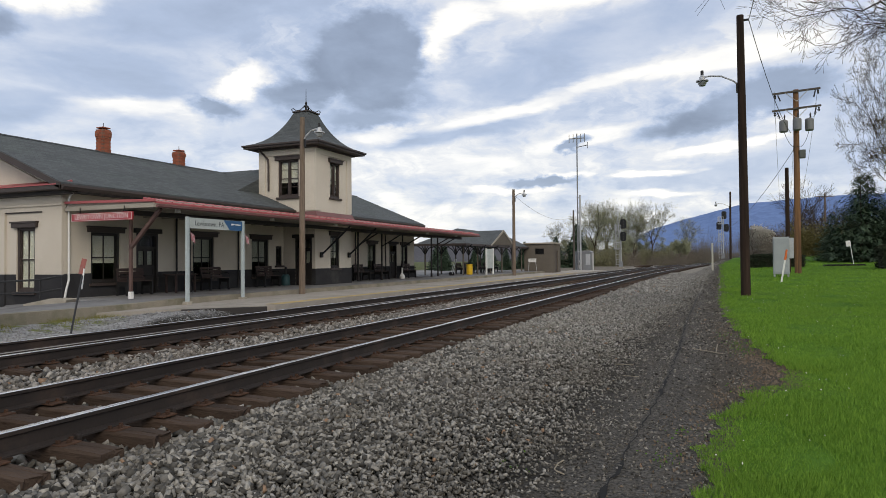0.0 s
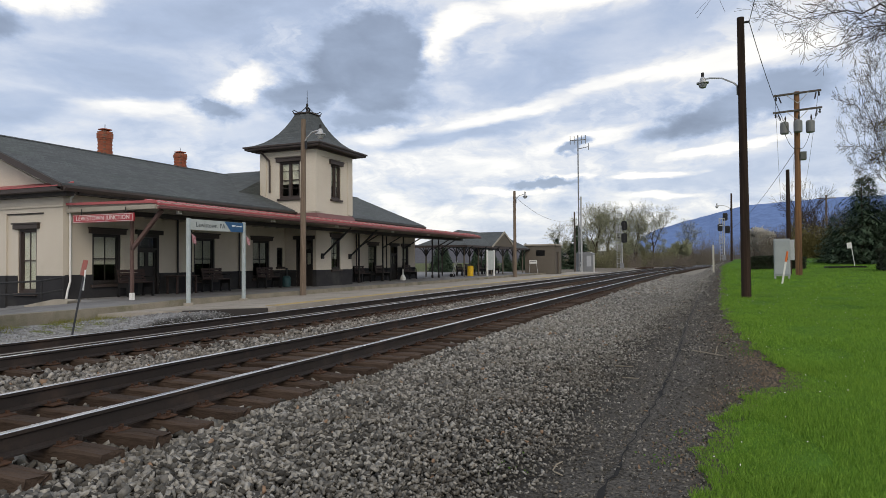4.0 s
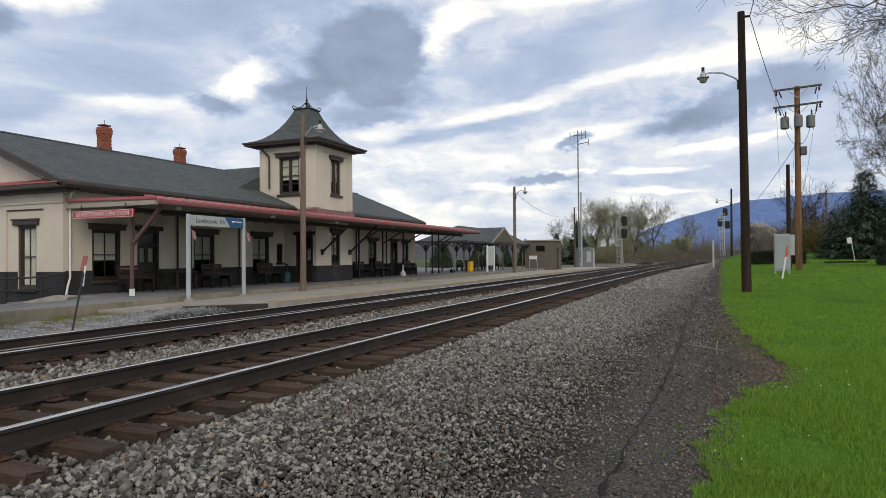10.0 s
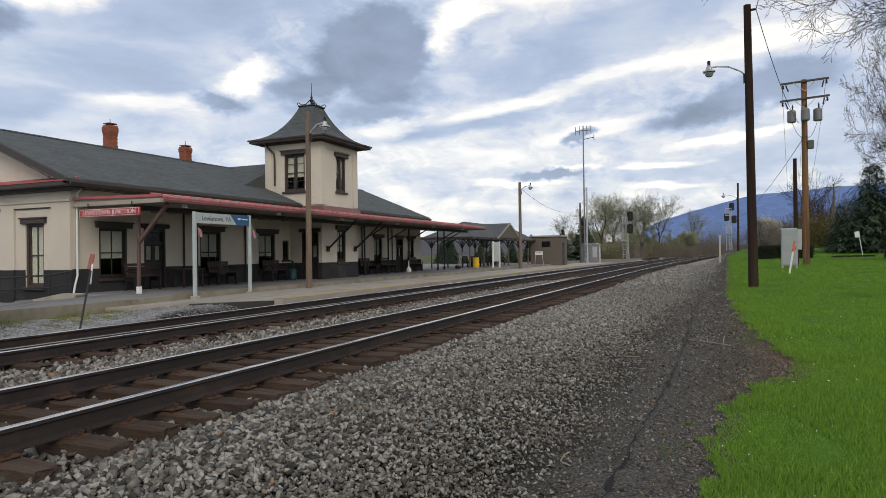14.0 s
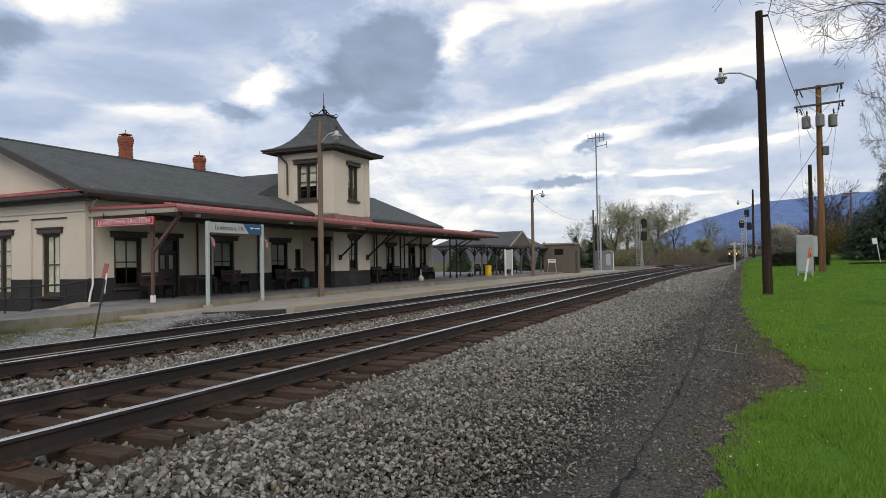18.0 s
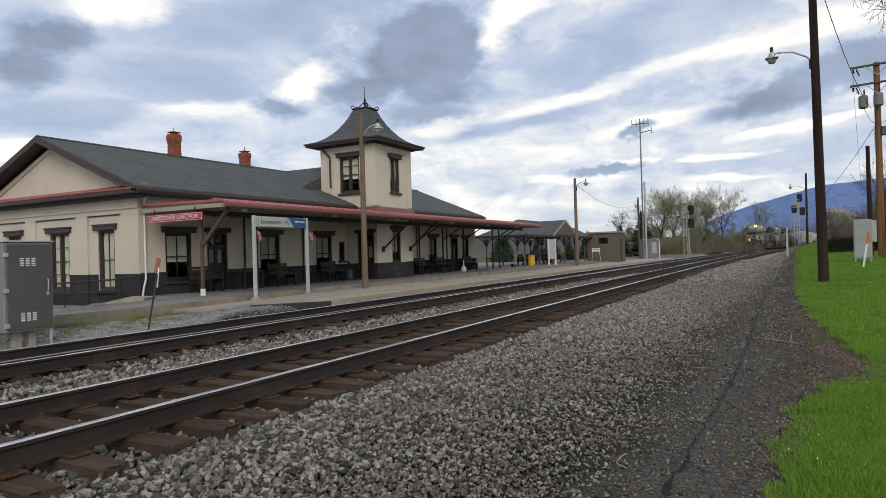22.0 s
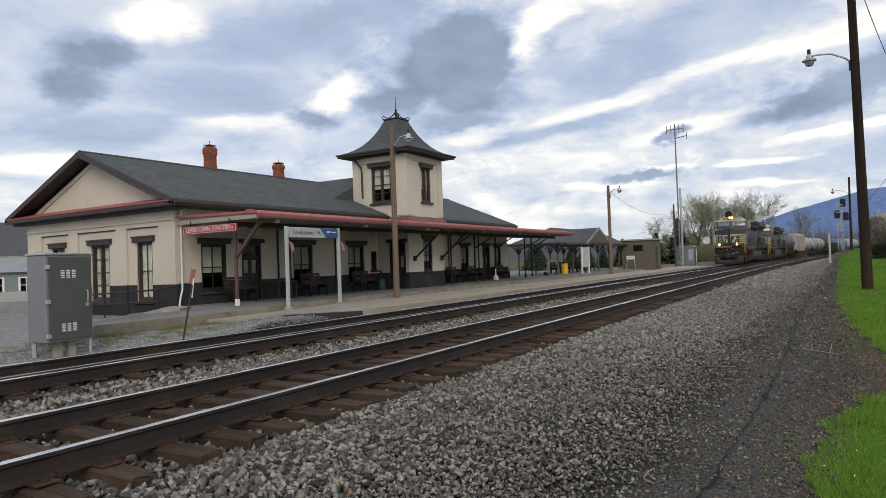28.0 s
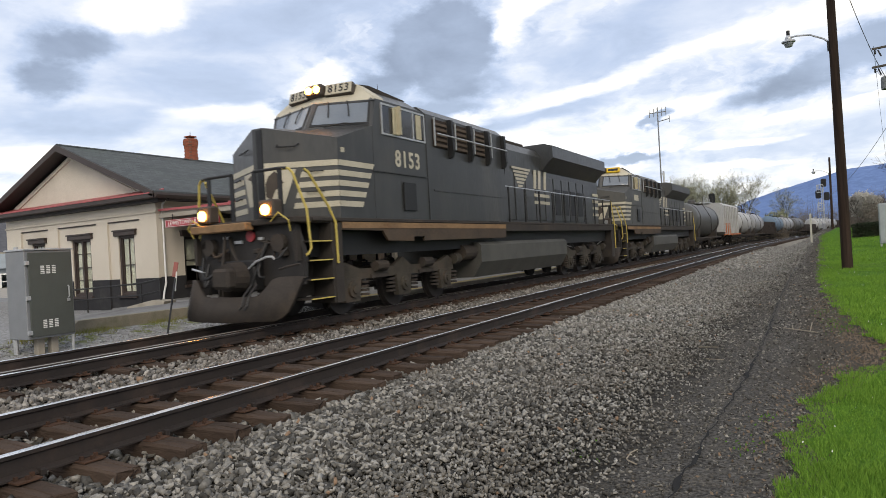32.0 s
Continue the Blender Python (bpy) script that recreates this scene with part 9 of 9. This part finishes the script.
def build_ties():
    kinds = [tie_mesh(i) for i in range(9)]
    plate = plate_mesh()
    anchor = finish("rail_anchor", box(-0.10, 0.10, -0.022, 0.022, -0.03, 0.022, 0.006), RAILSIDE)
    rnd = random.Random(17)
    for c, tr, y0, phase, count in ((BED_NEAR, TRACKS[0], 0.53, 2.62, 92), (BED_FAR, TRACKS[1], 0.53, 2.4, 92)):
        for i in range(count):
            y = phase - 4 * 0.53 + i * 0.53 + rnd.gauss(0, 0.02)
            x = c + float(drift(y)) + rnd.gauss(0.0, 0.03)
            t = part("tie", kinds[rnd.randrange(9)], None, tr)
            t.matrix_basis = pose(x, y, -0.197 + rnd.gauss(0, 0.006), rnd.gauss(0, 0.7), rnd.gauss(0, 0.5), rnd.gauss(0, 1.0))
            if i < 60:
                for s in (-1, 1):
                    p = part("tie_plate", plate, None, tr)
                    p.matrix_basis = pose(c + s * 0.755 + float(drift(y)), y, -0.196, 0, 0, 0 if s > 0 else 180)
                    if i % 2 == 0:
                        part("rail_anchor", anchor, None, tr).location = (c + s * 0.755 + float(drift(y)), y + 0.145, -0.175)
        # the ties farther off, joined
        v, f = [], []
        y = phase + (count - 4) * 0.53
        while y < 330:
            x = c + float(drift(y))
            k = len(v)
            w = 1.37 + rnd.gauss(0, 0.04)
            v += [(x + sx * w, y + sy * 0.115, z) for z in (-0.38, -0.197) for sx, sy in ((-1, -1), (1, -1), (1, 1), (-1, 1))]
            f += [tuple(k + q for q in face) for face in ((4, 5, 6, 7), (0, 1, 5, 4), (1, 2, 6, 5), (2, 3, 7, 6), (3, 0, 4, 7))]
            y += 0.53
        ob = part("far_ties", raw_mesh("far_ties", v, f, TIE), None, tr)
        ob["kind"] = "stuff"


def blade_material():
    k = Net(BLADE.node_tree)
    bs = BLADE.node_tree.nodes["Principled BSDF"]
    old = bs.inputs["Base Color"].links[0].from_socket
    r = k.n("ShaderNodeNewGeometry").outputs["Random Per Island"]
    BLADE.node_tree.links.new(k.mix(0.6, old, k.mix(r, (0.05, 0.13, 0.018), (0.26, 0.42, 0.07))), bs.inputs["Base Color"])
    return BLADE


def build_grass():
    rng = np.random.default_rng(5)
    def tuft(n, y0, y1, xw, h0, h1, w):
        y = y0 + (y1 - y0) * rng.beta(1.0, 1.5, n)
        x = lawn_edge(y) + 0.02 + xw * (y / y1 + 0.25) * rng.random(n)
        z = ground_z(x, y) + 0.025
        a = rng.uniform(0, 6.283, n)
        lean = rng.uniform(0.1, 0.9, n)
        h = rng.uniform(h0, h1, n) * (0.6 + 0.8 * (np.sin(2.1 * x + 0.7 * y) * np.sin(1.3 * y - 0.9 * x) > -0.3))
        b = rng.uniform(0, 6.283, n)
        base = np.stack([x, y, z], -1)
        side = np.stack([np.cos(a), np.sin(a), 0 * a], -1) * w
        tip = np.stack([np.cos(b) * lean * h, np.sin(b) * lean * h, h], -1)
        return np.stack([base - side, base + side, base + tip], 1).reshape(-1, 3)
    co = np.concatenate([tuft(220000, 2.5, 12.0, 5.0, 0.015, 0.055, 0.0032), tuft(140000, 10.0, 30.0, 10.0, 0.02, 0.06, 0.006), tuft(45000, 26, 70.0, 16.0, 0.03, 0.07, 0.014)])
    me = bpy.data.meshes.new("grass")
    n = len(co) // 3
    me.vertices.add(3 * n)
    me.vertices.foreach_set("co", co.reshape(-1))
    me.loops.add(3 * n)
    me.loops.foreach_set("vertex_index", np.arange(3 * n))
    me.polygons.add(n)
    me.polygons.foreach_set("loop_start", np.arange(0, 3 * n, 3))
    me.update()
    me.validate()
    me.materials.append(blade_material())
    tagged(part("grass", me, None), "short bright green grass blades", "grass", kind="stuff")
    # fallen petals and dead leaves
    def litter(name, label, pts, size, mt, seed):
        r = random.Random(seed)
        s = Soup()
        for x, y, z in pts:
            s.leaf(Vector((x, y, z)), size * r.uniform(0.6, 1.4), r)
        tagged(part(name, s.mesh(name, mt), None), label, "litter", kind="stuff")
    r = random.Random(3)
    pts = []
    for i in range(700):
        y = r.uniform(4, 30)
        x = float(lawn_edge(y)) + r.uniform(0.1, 7)
        pts.append((x, y, gz(x, y) + 0.05))
    litter("fallen_petals", "scattered white petals on the lawn", pts, 0.010, WHITE, 1)
    pts = []
    for i in range(2600):
        y = r.uniform(3, 16) if i % 2 else r.gauss(10.2, 1.3)
        x = float(lawn_edge(y)) + r.gauss(-0.12, 0.2)
        pts.append((x, y, gz(x, y) + 0.012))
    litter("dead_leaves", "brown leaf litter along the lawn's ragged edge", pts, 0.015, mat("dry_leaf", (0.13, 0.095, 0.066), (0.22, 0.175, 0.135), 0.9, bump=0), 2)
    pts = []
    for i in range(420):
        y = r.uniform(3.5, 22)
        x = r.uniform(-2.0, 0.1)
        pts.append((x, y, gz(x, y) + 0.01))
    litter("pale_chips", "pale chips and petals strewn over the cinders", pts, 0.006, SOFFIT, 4)
    sprigs = []
    for cx, cy, n, spread in ((0.42, 11.6, 260, 0.16), (0.30, 12.4, 160, 0.14), (0.15, 13.6, 120, 0.14), (-0.45, 5.6, 70, 0.10), (-0.35, 6.4, 50, 0.10), (-1.6, 5.2, 40, 0.12), (0.35, 8.5, 90, 0.12)):
        for i in range(n):
            x, y = r.gauss(cx, spread), r.gauss(cy, spread * 1.6)
            sprigs.append((x, y, gz(x, y) + r.uniform(0.01, 0.045)))
    litter("clover", "low green clover sprigs at the lawn's foot", sprigs[::2], 0.012, GRASSGROUND, 6)
    # sticks
    sticks = (([(-0.42, 11.9), (-0.2, 11.55), (0.05, 11.3)], [(-0.28, 11.65), (-0.3, 12.1)], [(-0.05, 11.4), (-0.02, 12.3)]), ([(-1.16, 4.98), (-1.22, 5.0), (-1.26, 5.08), (-1.255, 5.2), (-1.235, 5.32)],), ([(-1.5, 10.3), (-1.2, 10.15)],), ([(-1.25, 9.3), (-1.02, 9.15)],), ([(-1.75, 22.5), (-1.5, 22.2), (-1.2, 22.4)], [(-1.5, 22.2), (-1.35, 21.7)]), ([(-2.3, 21.4), (-2.0, 21.6), (-1.75, 21.3)],))
    for st in sticks:
        t = thing("fallen_stick", "pale dead stick lying on the cinder path", "stick", group="sticks")
        for line in st:
            part("branch", pipe([(x, y, gz(x, y) + 0.014 + 0.012 * (i % 2)) for i, (x, y) in enumerate(line)], 0.0045 + 0.0003 * line[0][1], 5), mat("dead_wood", (0.3, 0.26, 0.2), None, 0.9, bump=0.1), t)
    # dark crack along the path
    v, f = [], []
    rr = random.Random(8)
    rows = 150
    for i in range(rows):
        y = 2.6 + i * 0.1 * (1 + i * 0.004)
        x = float(crack_x(y)) + rr.gauss(0, 0.013)
        w = 0.005 + 0.011 * rr.random() ** 2 * (1.2 + math.sin(y * 1.7))
        v += [(x - w, y, gz(x, y) + 0.016), (x + w, y, gz(x, y) + 0.016)]
    for i in range(rows - 1):
        f.append((2 * i, 2 * i + 1, 2 * i + 3, 2 * i + 2))
    tagged(part("path_crack", raw_mesh("path_crack", v, f, DARKIN), None), "dark crack running along the cinder path", "crack", kind="structure")


def build_weeds():
    rng = np.random.default_rng(9)
    n = 9000
    y = rng.uniform(5, 22, n)
    x = -14.57 + np.abs(rng.normal(0, 0.22, n))
    keep = np.sin(y * 1.7) + np.sin(y * 4.1 + 1) + rng.normal(0, 0.5, n) > 0.2
    x, y = x[keep], y[keep]
    n = len(x)
    z = ground_z(x, y) - 0.01
    h = rng.uniform(0.04, 0.13, n)
    a, b = rng.uniform(0, 6.283, n), rng.uniform(0, 6.283, n)
    base = np.stack([x, y, z], -1)
    side = np.stack([np.cos(a), np.sin(a), 0 * a], -1) * 0.008
    tip = np.stack([np.cos(b) * h * 0.5, np.sin(b) * h * 0.5, h], -1)
    v = np.stack([base - side, base + side, base + tip], 1).reshape(-1, 3)
    me = raw_mesh("weeds", v.tolist(), [(3 * i, 3 * i + 1, 3 * i + 2) for i in range(n)], mat("weed_green", (0.16, 0.17, 0.05), (0.22, 0.2, 0.09), 0.8, scale=1.2, bump=0))
    tagged(part("weeds", me, None), "yellow-green weeds along the foot of the kerb", "weeds", kind="stuff")


build_ties()
build_weeds()
build_ballast()
build_grass()


motions()
